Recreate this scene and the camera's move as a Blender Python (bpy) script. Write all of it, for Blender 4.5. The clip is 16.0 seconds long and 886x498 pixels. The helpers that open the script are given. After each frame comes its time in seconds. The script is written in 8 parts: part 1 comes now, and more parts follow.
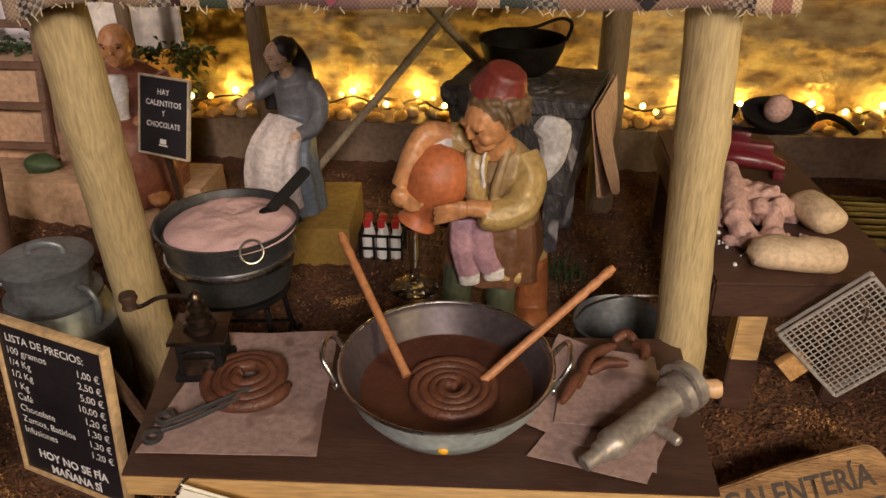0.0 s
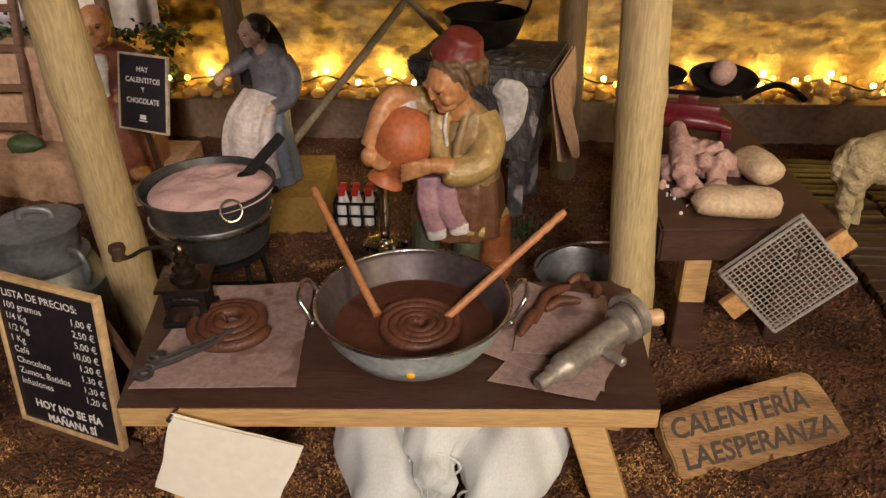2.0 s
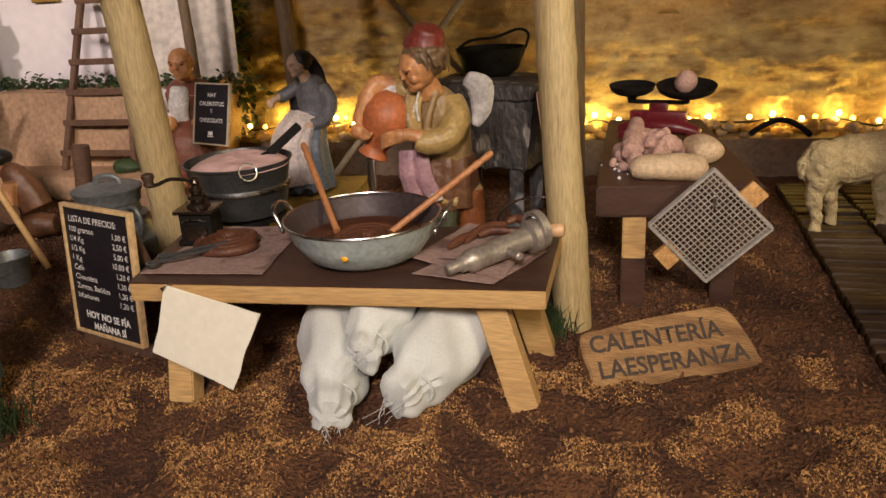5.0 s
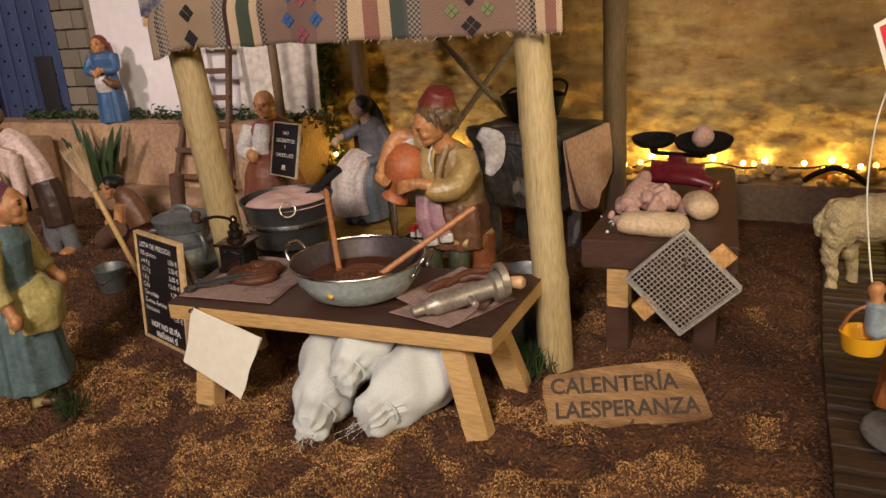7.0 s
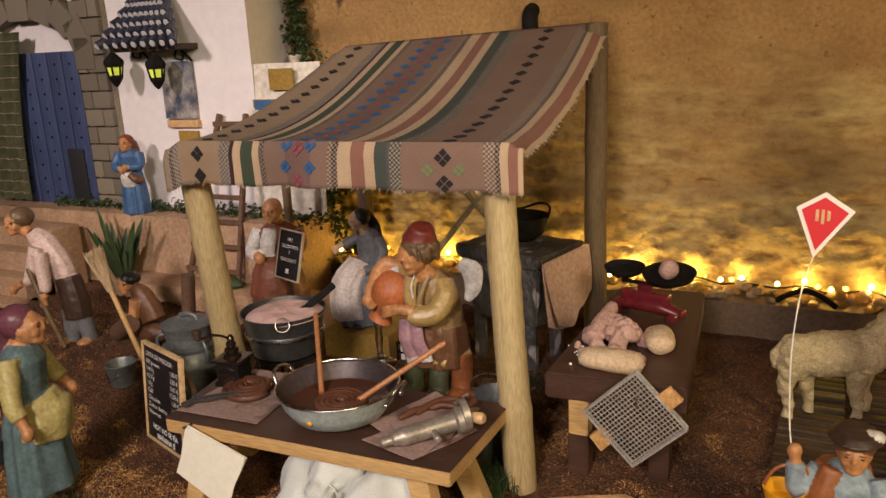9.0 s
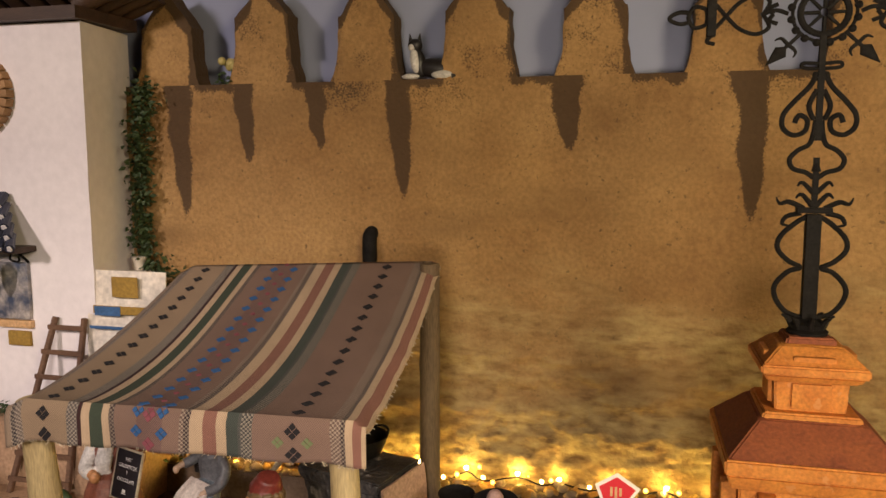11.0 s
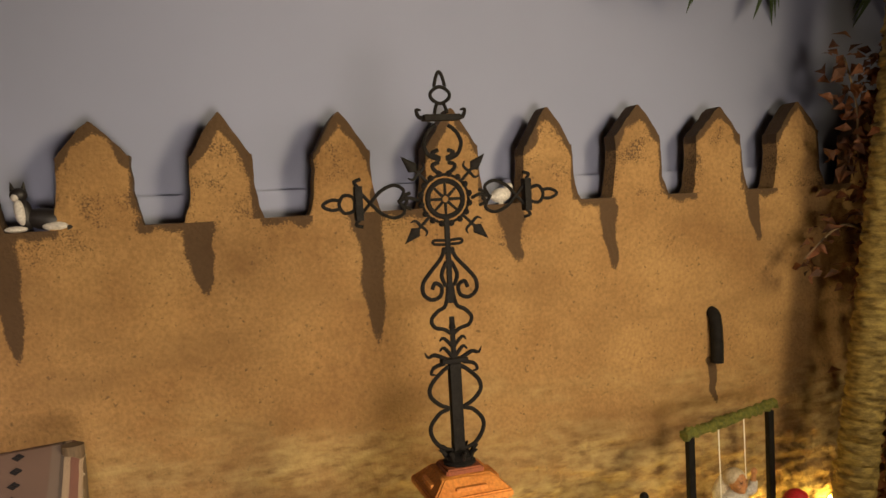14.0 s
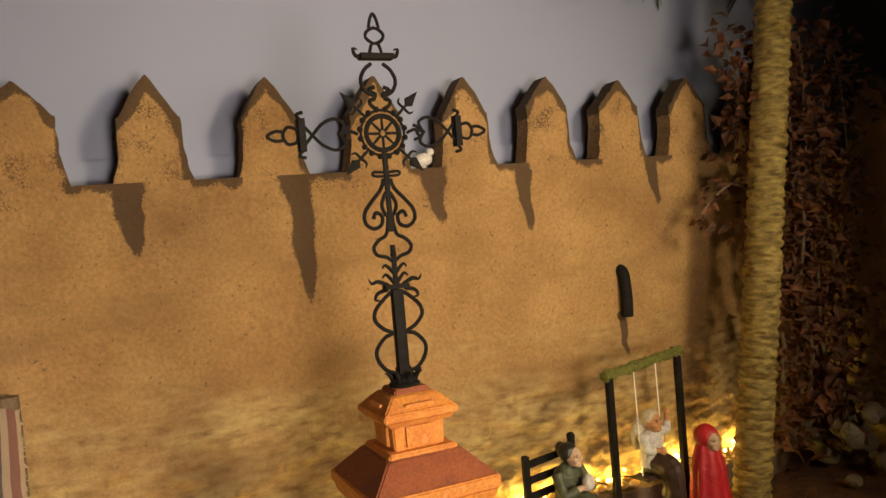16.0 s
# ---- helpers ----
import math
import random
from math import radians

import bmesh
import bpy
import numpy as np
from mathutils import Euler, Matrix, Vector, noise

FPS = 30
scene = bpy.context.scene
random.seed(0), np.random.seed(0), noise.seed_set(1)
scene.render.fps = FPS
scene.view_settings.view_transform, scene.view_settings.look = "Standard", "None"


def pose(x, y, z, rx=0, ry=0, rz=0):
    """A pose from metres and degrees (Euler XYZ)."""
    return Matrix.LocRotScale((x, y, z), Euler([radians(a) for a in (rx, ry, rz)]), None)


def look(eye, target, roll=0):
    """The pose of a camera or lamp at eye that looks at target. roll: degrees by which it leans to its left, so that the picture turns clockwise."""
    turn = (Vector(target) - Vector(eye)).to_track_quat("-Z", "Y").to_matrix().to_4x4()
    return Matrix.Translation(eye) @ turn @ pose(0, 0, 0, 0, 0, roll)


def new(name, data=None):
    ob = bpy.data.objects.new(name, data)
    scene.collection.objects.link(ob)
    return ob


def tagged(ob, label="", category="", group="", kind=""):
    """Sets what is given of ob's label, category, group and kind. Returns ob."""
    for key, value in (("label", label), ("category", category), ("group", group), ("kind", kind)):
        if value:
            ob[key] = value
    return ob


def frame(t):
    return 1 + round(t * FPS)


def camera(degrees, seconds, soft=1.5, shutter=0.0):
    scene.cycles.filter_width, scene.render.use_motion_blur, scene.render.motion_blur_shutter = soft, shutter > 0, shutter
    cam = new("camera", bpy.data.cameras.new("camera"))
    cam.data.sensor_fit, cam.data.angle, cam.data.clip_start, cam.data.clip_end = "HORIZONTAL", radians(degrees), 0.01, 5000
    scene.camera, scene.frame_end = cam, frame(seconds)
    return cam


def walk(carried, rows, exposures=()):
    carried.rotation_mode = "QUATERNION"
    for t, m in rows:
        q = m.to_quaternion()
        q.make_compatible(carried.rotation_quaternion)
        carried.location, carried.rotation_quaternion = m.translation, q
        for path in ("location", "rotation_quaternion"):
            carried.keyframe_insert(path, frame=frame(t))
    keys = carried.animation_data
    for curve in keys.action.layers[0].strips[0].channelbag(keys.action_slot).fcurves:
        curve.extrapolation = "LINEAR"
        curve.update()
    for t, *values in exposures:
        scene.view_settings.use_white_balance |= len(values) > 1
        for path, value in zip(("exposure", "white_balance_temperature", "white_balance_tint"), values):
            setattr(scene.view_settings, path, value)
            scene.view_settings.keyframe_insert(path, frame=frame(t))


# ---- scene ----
from mathutils.bvhtree import BVHTree

cam = camera(59.7, 16.0)
PATH = [
    (0, (0.013, -0.015, 0.387), (-0.144, 1.723, -0.589), 0.0),
    (0.5, (0.015, -0.025, 0.404), (-0.119, 1.707, -0.588), -0.0),
    (1, (0.013, -0.028, 0.394), (-0.107, 1.702, -0.602), -0.2),
    (1.5, (0.011, -0.04, 0.383), (-0.094, 1.691, -0.613), -0.5),
    (2, (0.027, -0.063, 0.382), (-0.081, 1.67, -0.611), -0.6),
    (2.5, (0.061, -0.108, 0.357), (-0.098, 1.654, -0.577), -1.5),
    (3, (0.069, -0.137, 0.328), (-0.127, 1.665, -0.517), -2.4),
    (3.5, (0.077, -0.161, 0.306), (-0.146, 1.673, -0.46), -2.8),
    (4, (0.103, -0.186, 0.288), (-0.167, 1.664, -0.423), -3.0),
    (4.2, (0.114, -0.199, 0.284), (-0.177, 1.651, -0.417), -3.0),
    (6.5, (0.302, -0.214, 0.33), (-0.45, 1.524, -0.312), -4.0),
    (7, (0.329, -0.224, 0.342), (-0.473, 1.491, -0.302), -4.1),
    (7.5, (0.3585, -0.224, 0.362), (-0.4835, 1.4725, -0.280), -4.1),
    (8, (0.3725, -0.230, 0.384), (-0.4875, 1.4685, -0.231), -3.6),
    (8.2, (0.379, -0.23, 0.392), (-0.495, 1.467, -0.207), -3.5),
    (10.3, (0.406, -0.28, 0.55), (-0.303, 1.557, 0.197), -0.8),
    (10.5, (0.41, -0.285, 0.57), (-0.245, 1.577, 0.244), -0.4),
    (10.7, (0.415, -0.288, 0.582), (-0.18, 1.601, 0.304), -0.1),
    (11, (0.41, -0.295, 0.609), (-0.074, 1.63, 0.37), -0.1),
    (11.5, (0.415, -0.311, 0.641), (0.111, 1.659, 0.48), -0.9),
    (12, (0.407, -0.324, 0.689), (0.316, 1.67, 0.554), -2.0),
    (12.5, (0.381, -0.326, 0.719), (0.513, 1.666, 0.598), -2.9),
    (13, (0.352, -0.331, 0.742), (0.677, 1.637, 0.607), -2.9),
    (13.5, (0.32, -0.328, 0.753), (0.799, 1.609, 0.608), -2.8),
    (14, (0.298, -0.327, 0.758), (0.897, 1.576, 0.617), -3.1),
    (14.5, (0.27, -0.347, 0.744), (0.962, 1.526, 0.627), -3.6),
    (15, (0.253, -0.359, 0.713), (1.017, 1.488, 0.625), -4.1),
    (15.5, (0.233, -0.366, 0.679), (1.048, 1.459, 0.609), -4.5),
    (16, (0.218, -0.364, 0.63), (1.07, 1.444, 0.562), -4.9),
]
walk(cam, [(t, look(eye, target, roll)) for t, eye, target, roll in PATH], exposures=[(0, -0.1), (8, -0.12), (10.5, -0.12), (12.5, 0.0), (14, 0.20), (15, 0.33), (16, 0.36)])

# ---- light: warm spots out of view, two of them added fills, and a dim room ----
world = bpy.data.worlds.new("room_air")
scene.world = world
world.use_nodes = True
world.node_tree.nodes["Background"].inputs[0].default_value = (0.55, 0.50, 0.52, 1)
world.node_tree.nodes["Background"].inputs[1].default_value = 0.075


def spot(name, eye, target, size, watts, colour, cone, blend):
    data = bpy.data.lights.new(name, "SPOT")
    data.shadow_soft_size, data.energy, data.color, data.spot_size, data.spot_blend = size, watts, colour, radians(cone), blend
    ob = new(name, data)
    ob.matrix_world = look(eye, target)
    return ob


spot("stand_lamp_key", (1.46, -0.86, 1.06), (0.52, 0.93, 0.50), 0.22, 92.0, (1.0, 0.80, 0.48), 84, 0.9)
# added fill, out of view, that brightens the upper wall and battlements
spot("stand_lamp_wall", (0.52, -1.16, 0.40), (0.68, 0.95, 0.78), 0.20, 92.0, (1.0, 0.82, 0.62), 56, 0.95)
spot("stand_lamp_front", (0.26, -1.02, 0.95), (-0.18, 0.26, 0.02), 0.16, 92.0, (1.0, 0.85, 0.78), 56, 0.85)
# added fill, out of view, that brightens the whitewashed house
spot("stand_lamp_side", (-0.95, -1.15, 1.25), (-0.74, 0.80, 0.56), 0.10, 118.0, (1.0, 0.83, 0.77), 44, 0.9)
scene.view_settings.exposure = 0.0


# ---- materials ----
def hexa(c):
    return (*c, 1.0)


def material(name, a, b=None, rough=0.7, metal=0.0, scale=40.0, fine=400.0, bump=0.15, depth=0.002, fleck=None, fleck_scale=300.0, fleck_size=0.35, mix=0.5, stretch=(1, 1, 1), coat=0.0, sheen=0.0, jitter=0.0, grain_mix=0.55, grains=0.0):
    """Two-tone surface: large stains, fine grain and relief, optional flecks of a third colour."""
    b = b or tuple(0.7 * v for v in a)
    m = bpy.data.materials.new(name)
    m.use_nodes = True
    n, l = m.node_tree.nodes, m.node_tree.links
    bsdf = n["Principled BSDF"]
    tc, mp = n.new("ShaderNodeTexCoord"), n.new("ShaderNodeMapping")
    mp.inputs["Scale"].default_value = stretch
    l.new(tc.outputs["Object"], mp.inputs["Vector"])
    big, small = n.new("ShaderNodeTexNoise"), n.new("ShaderNodeTexNoise")
    big.inputs["Scale"].default_value, big.inputs["Detail"].default_value = scale, 5
    small.inputs["Scale"].default_value, small.inputs["Detail"].default_value = fine, 4
    l.new(mp.outputs[0], big.inputs["Vector"]), l.new(mp.outputs[0], small.inputs["Vector"])
    ramp = n.new("ShaderNodeValToRGB")
    ramp.color_ramp.elements[0].position, ramp.color_ramp.elements[1].position = mix - 0.17, mix + 0.17
    ramp.color_ramp.elements[0].color, ramp.color_ramp.elements[1].color = hexa(a), hexa(b)
    l.new(big.outputs["Fac"], ramp.inputs[0])
    grain = n.new("ShaderNodeMix")
    grain.data_type, grain.blend_type = "RGBA", "MULTIPLY"
    grain.inputs[0].default_value = grain_mix
    tone = n.new("ShaderNodeMapRange")
    tone.inputs[1].default_value, tone.inputs[2].default_value, tone.inputs[3].default_value, tone.inputs[4].default_value = 0.3, 0.7, 0.55, 1.3
    l.new(small.outputs["Fac"], tone.inputs[0])
    l.new(ramp.outputs[0], grain.inputs[6]), l.new(tone.outputs[0], grain.inputs[7])
    colour = grain.outputs[2]
    if fleck:
        spots = n.new("ShaderNodeTexNoise")
        spots.inputs["Scale"].default_value, spots.inputs["Detail"].default_value = fleck_scale, 2
        l.new(mp.outputs[0], spots.inputs["Vector"])
        edge = n.new("ShaderNodeMapRange")
        edge.inputs[1].default_value, edge.inputs[2].default_value = 1 - fleck_size - 0.03, 1 - fleck_size + 0.03
        l.new(spots.outputs["Fac"], edge.inputs[0])
        mixed = n.new("ShaderNodeMix")
        mixed.data_type = "RGBA"
        l.new(edge.outputs[0], mixed.inputs[0]), l.new(colour, mixed.inputs[6])
        mixed.inputs[7].default_value = hexa(fleck)
        colour = mixed.outputs[2]
    if jitter:
        info = n.new("ShaderNodeObjectInfo")
        vary = n.new("ShaderNodeMapRange")
        vary.inputs[3].default_value, vary.inputs[4].default_value = 1 - jitter, 1 + jitter
        l.new(info.outputs["Random"], vary.inputs[0])
        shade = n.new("ShaderNodeMix")
        shade.data_type, shade.blend_type = "RGBA", "MULTIPLY"
        shade.inputs[0].default_value = 1.0
        l.new(colour, shade.inputs[6]), l.new(vary.outputs[0], shade.inputs[7])
        colour = shade.outputs[2]
    if grains:
        piece = n.new("ShaderNodeNewGeometry")
        each = n.new("ShaderNodeMapRange")
        each.inputs[3].default_value, each.inputs[4].default_value = 1 - grains, 1 + grains
        l.new(piece.outputs["Random Per Island"], each.inputs[0])
        toned = n.new("ShaderNodeMix")
        toned.data_type, toned.blend_type = "RGBA", "MULTIPLY"
        toned.inputs[0].default_value = 1.0
        l.new(colour, toned.inputs[6]), l.new(each.outputs[0], toned.inputs[7])
        colour = toned.outputs[2]
    l.new(colour, bsdf.inputs["Base Color"])
    rr = n.new("ShaderNodeMapRange")
    rr.inputs[3].default_value, rr.inputs[4].default_value = max(rough - 0.12, 0.03), min(rough + 0.12, 1.0)
    l.new(big.outputs["Fac"], rr.inputs[0]), l.new(rr.outputs[0], bsdf.inputs["Roughness"])
    bsdf.inputs["Metallic"].default_value = metal
    bsdf.inputs["Coat Weight"].default_value = coat
    bsdf.inputs["Sheen Weight"].default_value = sheen
    if bump:
        add = n.new("ShaderNodeMath")
        add.operation = "ADD"
        l.new(big.outputs["Fac"], add.inputs[0]), l.new(small.outputs["Fac"], add.inputs[1])
        bp = n.new("ShaderNodeBump")
        bp.inputs["Strength"].default_value, bp.inputs["Distance"].default_value = bump, depth
        l.new(add.outputs[0], bp.inputs["Height"]), l.new(bp.outputs[0], bsdf.inputs["Normal"])
    return m


def plain(name, colour, rough=0.5, metal=0.0, emit=0.0, glow=None, alpha=1.0, trans=0.0):
    m = bpy.data.materials.new(name)
    m.use_nodes = True
    s = m.node_tree.nodes["Principled BSDF"]
    s.inputs["Base Color"].default_value, s.inputs["Roughness"].default_value, s.inputs["Metallic"].default_value = hexa(colour), rough, metal
    s.inputs["Transmission Weight"].default_value = trans
    if emit:
        s.inputs["Emission Color"].default_value, s.inputs["Emission Strength"].default_value = hexa(glow or colour), emit
    return m


def wall_material():
    """Ochre render: broad brown smears, lichen specks, and a rough pale coat towards its worn foot."""
    m = material("ochre_render", (0.40, 0.234, 0.088), (0.29, 0.158, 0.057), 0.92, scale=7, fine=150, bump=0.6, depth=0.005, fleck=(0.17, 0.10, 0.04), fleck_scale=120, fleck_size=0.295, grain_mix=0.45)
    n, l = m.node_tree.nodes, m.node_tree.links
    bsdf = n["Principled BSDF"]
    ochre = bsdf.inputs["Base Color"].links[0].from_socket
    tc, sep, mp = n.new("ShaderNodeTexCoord"), n.new("ShaderNodeSeparateXYZ"), n.new("ShaderNodeMapping")
    mp.inputs["Scale"].default_value = (1.0, 1.0, 2.6)
    l.new(tc.outputs["Object"], sep.inputs[0]), l.new(tc.outputs["Object"], mp.inputs[0])
    smear, crust = n.new("ShaderNodeTexNoise"), n.new("ShaderNodeTexNoise")
    smear.inputs["Scale"].default_value, smear.inputs["Detail"].default_value = 4.5, 6
    crust.inputs["Scale"].default_value, crust.inputs["Detail"].default_value = 30, 9
    l.new(mp.outputs[0], smear.inputs[0]), l.new(mp.outputs[0], crust.inputs[0])
    h = n.new("ShaderNodeMath")
    h.operation = "MULTIPLY_ADD"
    h.inputs[1].default_value = 0.55
    l.new(smear.outputs["Fac"], h.inputs[0]), l.new(sep.outputs["Z"], h.inputs[2])
    low = n.new("ShaderNodeMapRange")
    low.interpolation_type = "SMOOTHSTEP"
    low.inputs[1].default_value, low.inputs[2].default_value, low.inputs[3].default_value, low.inputs[4].default_value = 0.44, 0.72, 1.0, 0.0
    l.new(h.outputs[0], low.inputs[0])
    pale = n.new("ShaderNodeValToRGB")
    e = pale.color_ramp.elements
    e[0].position, e[0].color, e[1].position, e[1].color = 0.30, (0.15, 0.088, 0.034, 1), 0.70, (0.52, 0.39, 0.165, 1)
    e.new(0.45).color = (0.32, 0.215, 0.085, 1)
    l.new(crust.outputs["Fac"], pale.inputs[0])
    mix = n.new("ShaderNodeMix")
    mix.data_type = "RGBA"
    l.new(low.outputs[0], mix.inputs[0]), l.new(ochre, mix.inputs[6]), l.new(pale.outputs[0], mix.inputs[7])
    brown = n.new("ShaderNodeMapRange")
    brown.inputs[1].default_value, brown.inputs[2].default_value = 0.52, 0.70
    patches = n.new("ShaderNodeTexNoise")
    patches.inputs["Scale"].default_value, patches.inputs["Detail"].default_value = 3.2, 5
    l.new(mp.outputs[0], patches.inputs[0]), l.new(patches.outputs["Fac"], brown.inputs[0])
    fade = n.new("ShaderNodeMath")
    fade.operation = "MULTIPLY"
    fade.inputs[1].default_value = 0.7
    l.new(brown.outputs[0], fade.inputs[0])
    out = n.new("ShaderNodeMix")
    out.data_type = "RGBA"
    l.new(fade.outputs[0], out.inputs[0]), l.new(mix.outputs[2], out.inputs[6])
    out.inputs[7].default_value = (0.20, 0.11, 0.04, 1)
    # brown water stains, lichen and browner battlement edges, in the shapes laid into the mesh
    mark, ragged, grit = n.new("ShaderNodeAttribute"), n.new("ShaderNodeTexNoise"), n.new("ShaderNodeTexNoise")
    mark.attribute_name = "stain_and_edge"
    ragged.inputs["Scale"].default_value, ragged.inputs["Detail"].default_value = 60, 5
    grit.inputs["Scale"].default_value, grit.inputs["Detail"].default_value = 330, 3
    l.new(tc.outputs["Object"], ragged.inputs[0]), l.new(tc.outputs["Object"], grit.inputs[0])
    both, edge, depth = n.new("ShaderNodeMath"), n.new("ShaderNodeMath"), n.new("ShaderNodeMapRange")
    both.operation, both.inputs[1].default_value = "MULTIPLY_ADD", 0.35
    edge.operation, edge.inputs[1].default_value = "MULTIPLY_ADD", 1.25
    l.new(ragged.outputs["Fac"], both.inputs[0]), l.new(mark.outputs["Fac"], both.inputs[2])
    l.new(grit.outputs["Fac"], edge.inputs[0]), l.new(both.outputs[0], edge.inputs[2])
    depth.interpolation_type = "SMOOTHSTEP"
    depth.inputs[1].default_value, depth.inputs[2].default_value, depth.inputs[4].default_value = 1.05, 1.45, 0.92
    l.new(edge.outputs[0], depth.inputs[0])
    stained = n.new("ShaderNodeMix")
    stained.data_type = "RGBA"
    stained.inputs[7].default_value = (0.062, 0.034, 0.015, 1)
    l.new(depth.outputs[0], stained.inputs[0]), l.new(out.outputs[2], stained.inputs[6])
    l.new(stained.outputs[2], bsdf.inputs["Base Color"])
    return m


WALL = wall_material()
SKY = material("grey_lavender_paint", (0.27, 0.295, 0.43), (0.295, 0.32, 0.455), 0.9, scale=1.2, fine=2.5, bump=0.02, grain_mix=0.1)
SOIL = material("brown_soil", (0.085, 0.032, 0.015), (0.20, 0.082, 0.030), 0.95, scale=22, fine=300, bump=1.0, depth=0.013, fleck=(0.26, 0.115, 0.038), fleck_scale=230, fleck_size=0.36, mix=0.52)
CHIP = material("tan_sawdust", (0.54, 0.30, 0.105), (0.30, 0.14, 0.045), 0.8, scale=30, fine=300, bump=0.1, grains=0.6)
CHIP_DARK = material("brown_fibre", (0.17, 0.075, 0.03), (0.10, 0.045, 0.02), 0.85, scale=30, fine=300, bump=0.1, grains=0.7)
BAMBOO = material("peeled_cane", (0.54, 0.42, 0.22), (0.42, 0.31, 0.15), 0.55, scale=14, fine=200, bump=0.35, depth=0.002, stretch=(3, 3, 0.35), fleck=(0.30, 0.20, 0.09), fleck_scale=55, fleck_size=0.30)
DARKPOLE = material("dark_pole", (0.19, 0.13, 0.07), (0.11, 0.07, 0.04), 0.8, scale=14, fine=200, bump=0.3, stretch=(3, 3, 0.4))
STICK = material("grey_stick", (0.34, 0.28, 0.20), (0.22, 0.17, 0.12), 0.8, scale=40, fine=300)
PINE = material("pine_wood", (0.62, 0.40, 0.17), (0.52, 0.31, 0.12), 0.6, scale=9, fine=120, bump=0.15, stretch=(0.5, 4, 6))
STAINED = material("dark_stained_board", (0.050, 0.024, 0.017), (0.085, 0.042, 0.03), 0.42, scale=12, fine=160, bump=0.12, stretch=(0.6, 4, 4))
DARKWOOD = material("dark_brown_wood", (0.060, 0.032, 0.018), (0.035, 0.018, 0.011), 0.55, scale=14, fine=150, bump=0.25, stretch=(0.6, 4, 4), jitter=0.25)
LADDERWOOD = material("weathered_brown_wood", (0.16, 0.085, 0.045), (0.10, 0.05, 0.03), 0.75, scale=30, fine=250, bump=0.3)
SIGNWOOD = material("rough_sign_wood", (0.45, 0.26, 0.11), (0.20, 0.10, 0.042), 0.75, scale=14, fine=140, bump=0.8, depth=0.004, stretch=(0.5, 5, 5))
KRAFT = material("kraft_paper", (0.36, 0.245, 0.215), (0.32, 0.215, 0.185), 0.85, scale=25, fine=260, bump=0.15, fleck=(0.19, 0.115, 0.095), fleck_scale=30, fleck_size=0.41)
WRAP = material("pink_kraft_paper", (0.56, 0.37, 0.30), (0.50, 0.32, 0.255), 0.85, scale=20, fine=200, bump=0.15)
PAPER = material("cream_paper", (0.88, 0.84, 0.71), (0.85, 0.80, 0.66), 0.8, scale=9, fine=150, bump=0.06, grain_mix=0.1)
GAUZE = material("white_cotton", (0.66, 0.69, 0.67), (0.58, 0.60, 0.58), 0.95, scale=30, fine=700, bump=0.15, depth=0.001, sheen=0.3, grain_mix=0.2)
BLACKBOARD = material("blackboard", (0.014, 0.012, 0.016), (0.024, 0.020, 0.024), 0.45, scale=20, fine=200, bump=0.05)
CHALK = plain("chalk_white", (0.82, 0.80, 0.76), 0.8)
FRAMEWOOD = material("pale_frame_wood", (0.72, 0.50, 0.26), (0.62, 0.40, 0.19), 0.6, scale=30, fine=200, bump=0.1)
CANMETAL = material("dull_pewter", (0.23, 0.245, 0.25), (0.15, 0.16, 0.165), 0.42, metal=0.5, scale=24, fine=200, bump=0.12)
PANIN = material("dark_pan_inside", (0.10, 0.078, 0.080), (0.065, 0.048, 0.050), 0.42, metal=0.35, scale=22, fine=200, bump=0.1)
PANOUT = material("pale_enamel", (0.56, 0.63, 0.61), (0.44, 0.51, 0.50), 0.40, metal=0.1, scale=24, fine=200, bump=0.12)
STEEL = material("bright_steel", (0.62, 0.60, 0.58), (0.52, 0.50, 0.48), 0.28, metal=1.0, scale=40, fine=300, bump=0.06)
SYRINGE = material("dull_silver", (0.44, 0.39, 0.34), (0.30, 0.26, 0.22), 0.46, metal=0.55, scale=40, fine=300, bump=0.12)
CHOC = material("chocolate_oil", (0.088, 0.034, 0.022), (0.062, 0.024, 0.016), 0.30, scale=40, fine=200, bump=0.12)
CHURRO = material("brown_fried_dough", (0.15, 0.056, 0.030), (0.09, 0.034, 0.019), 0.45, scale=90, fine=500, bump=0.4)
BLACK = material("black_iron", (0.010, 0.009, 0.009), (0.018, 0.016, 0.015), 0.6, metal=0.0, scale=60, fine=300, bump=0.2)
BLACK.node_tree.nodes["Principled BSDF"].inputs["Specular IOR Level"].default_value = 0.06
CHROMEDARK = material("bronzed_metal", (0.14, 0.10, 0.075), (0.09, 0.065, 0.05), 0.25, metal=0.9, scale=60, fine=300, bump=0.05)
POTMETAL = material("dark_grey_pot", (0.11, 0.11, 0.11), (0.075, 0.075, 0.078), 0.38, metal=0.6, scale=40, fine=300, bump=0.08)
POLENTA = material("pinkish_meal", (0.66, 0.44, 0.42), (0.60, 0.39, 0.37), 0.95, scale=60, fine=900, bump=0.3, depth=0.001, grain_mix=0.3)
DOUGH = material("pale_dough", (0.66, 0.50, 0.34), (0.56, 0.40, 0.25), 0.7, scale=40, fine=300, bump=0.3)
DOUGHPINK = material("pinkish_dough", (0.54, 0.34, 0.29), (0.46, 0.28, 0.235), 0.75, scale=60, fine=350, bump=0.5)
STOVE = material("dark_slate_block", (0.11, 0.10, 0.10), (0.035, 0.033, 0.035), 0.5, scale=26, fine=150, bump=0.9, depth=0.005, fleck=(0.33, 0.30, 0.29), fleck_scale=34, fleck_size=0.36, stretch=(1, 1, 0.6))
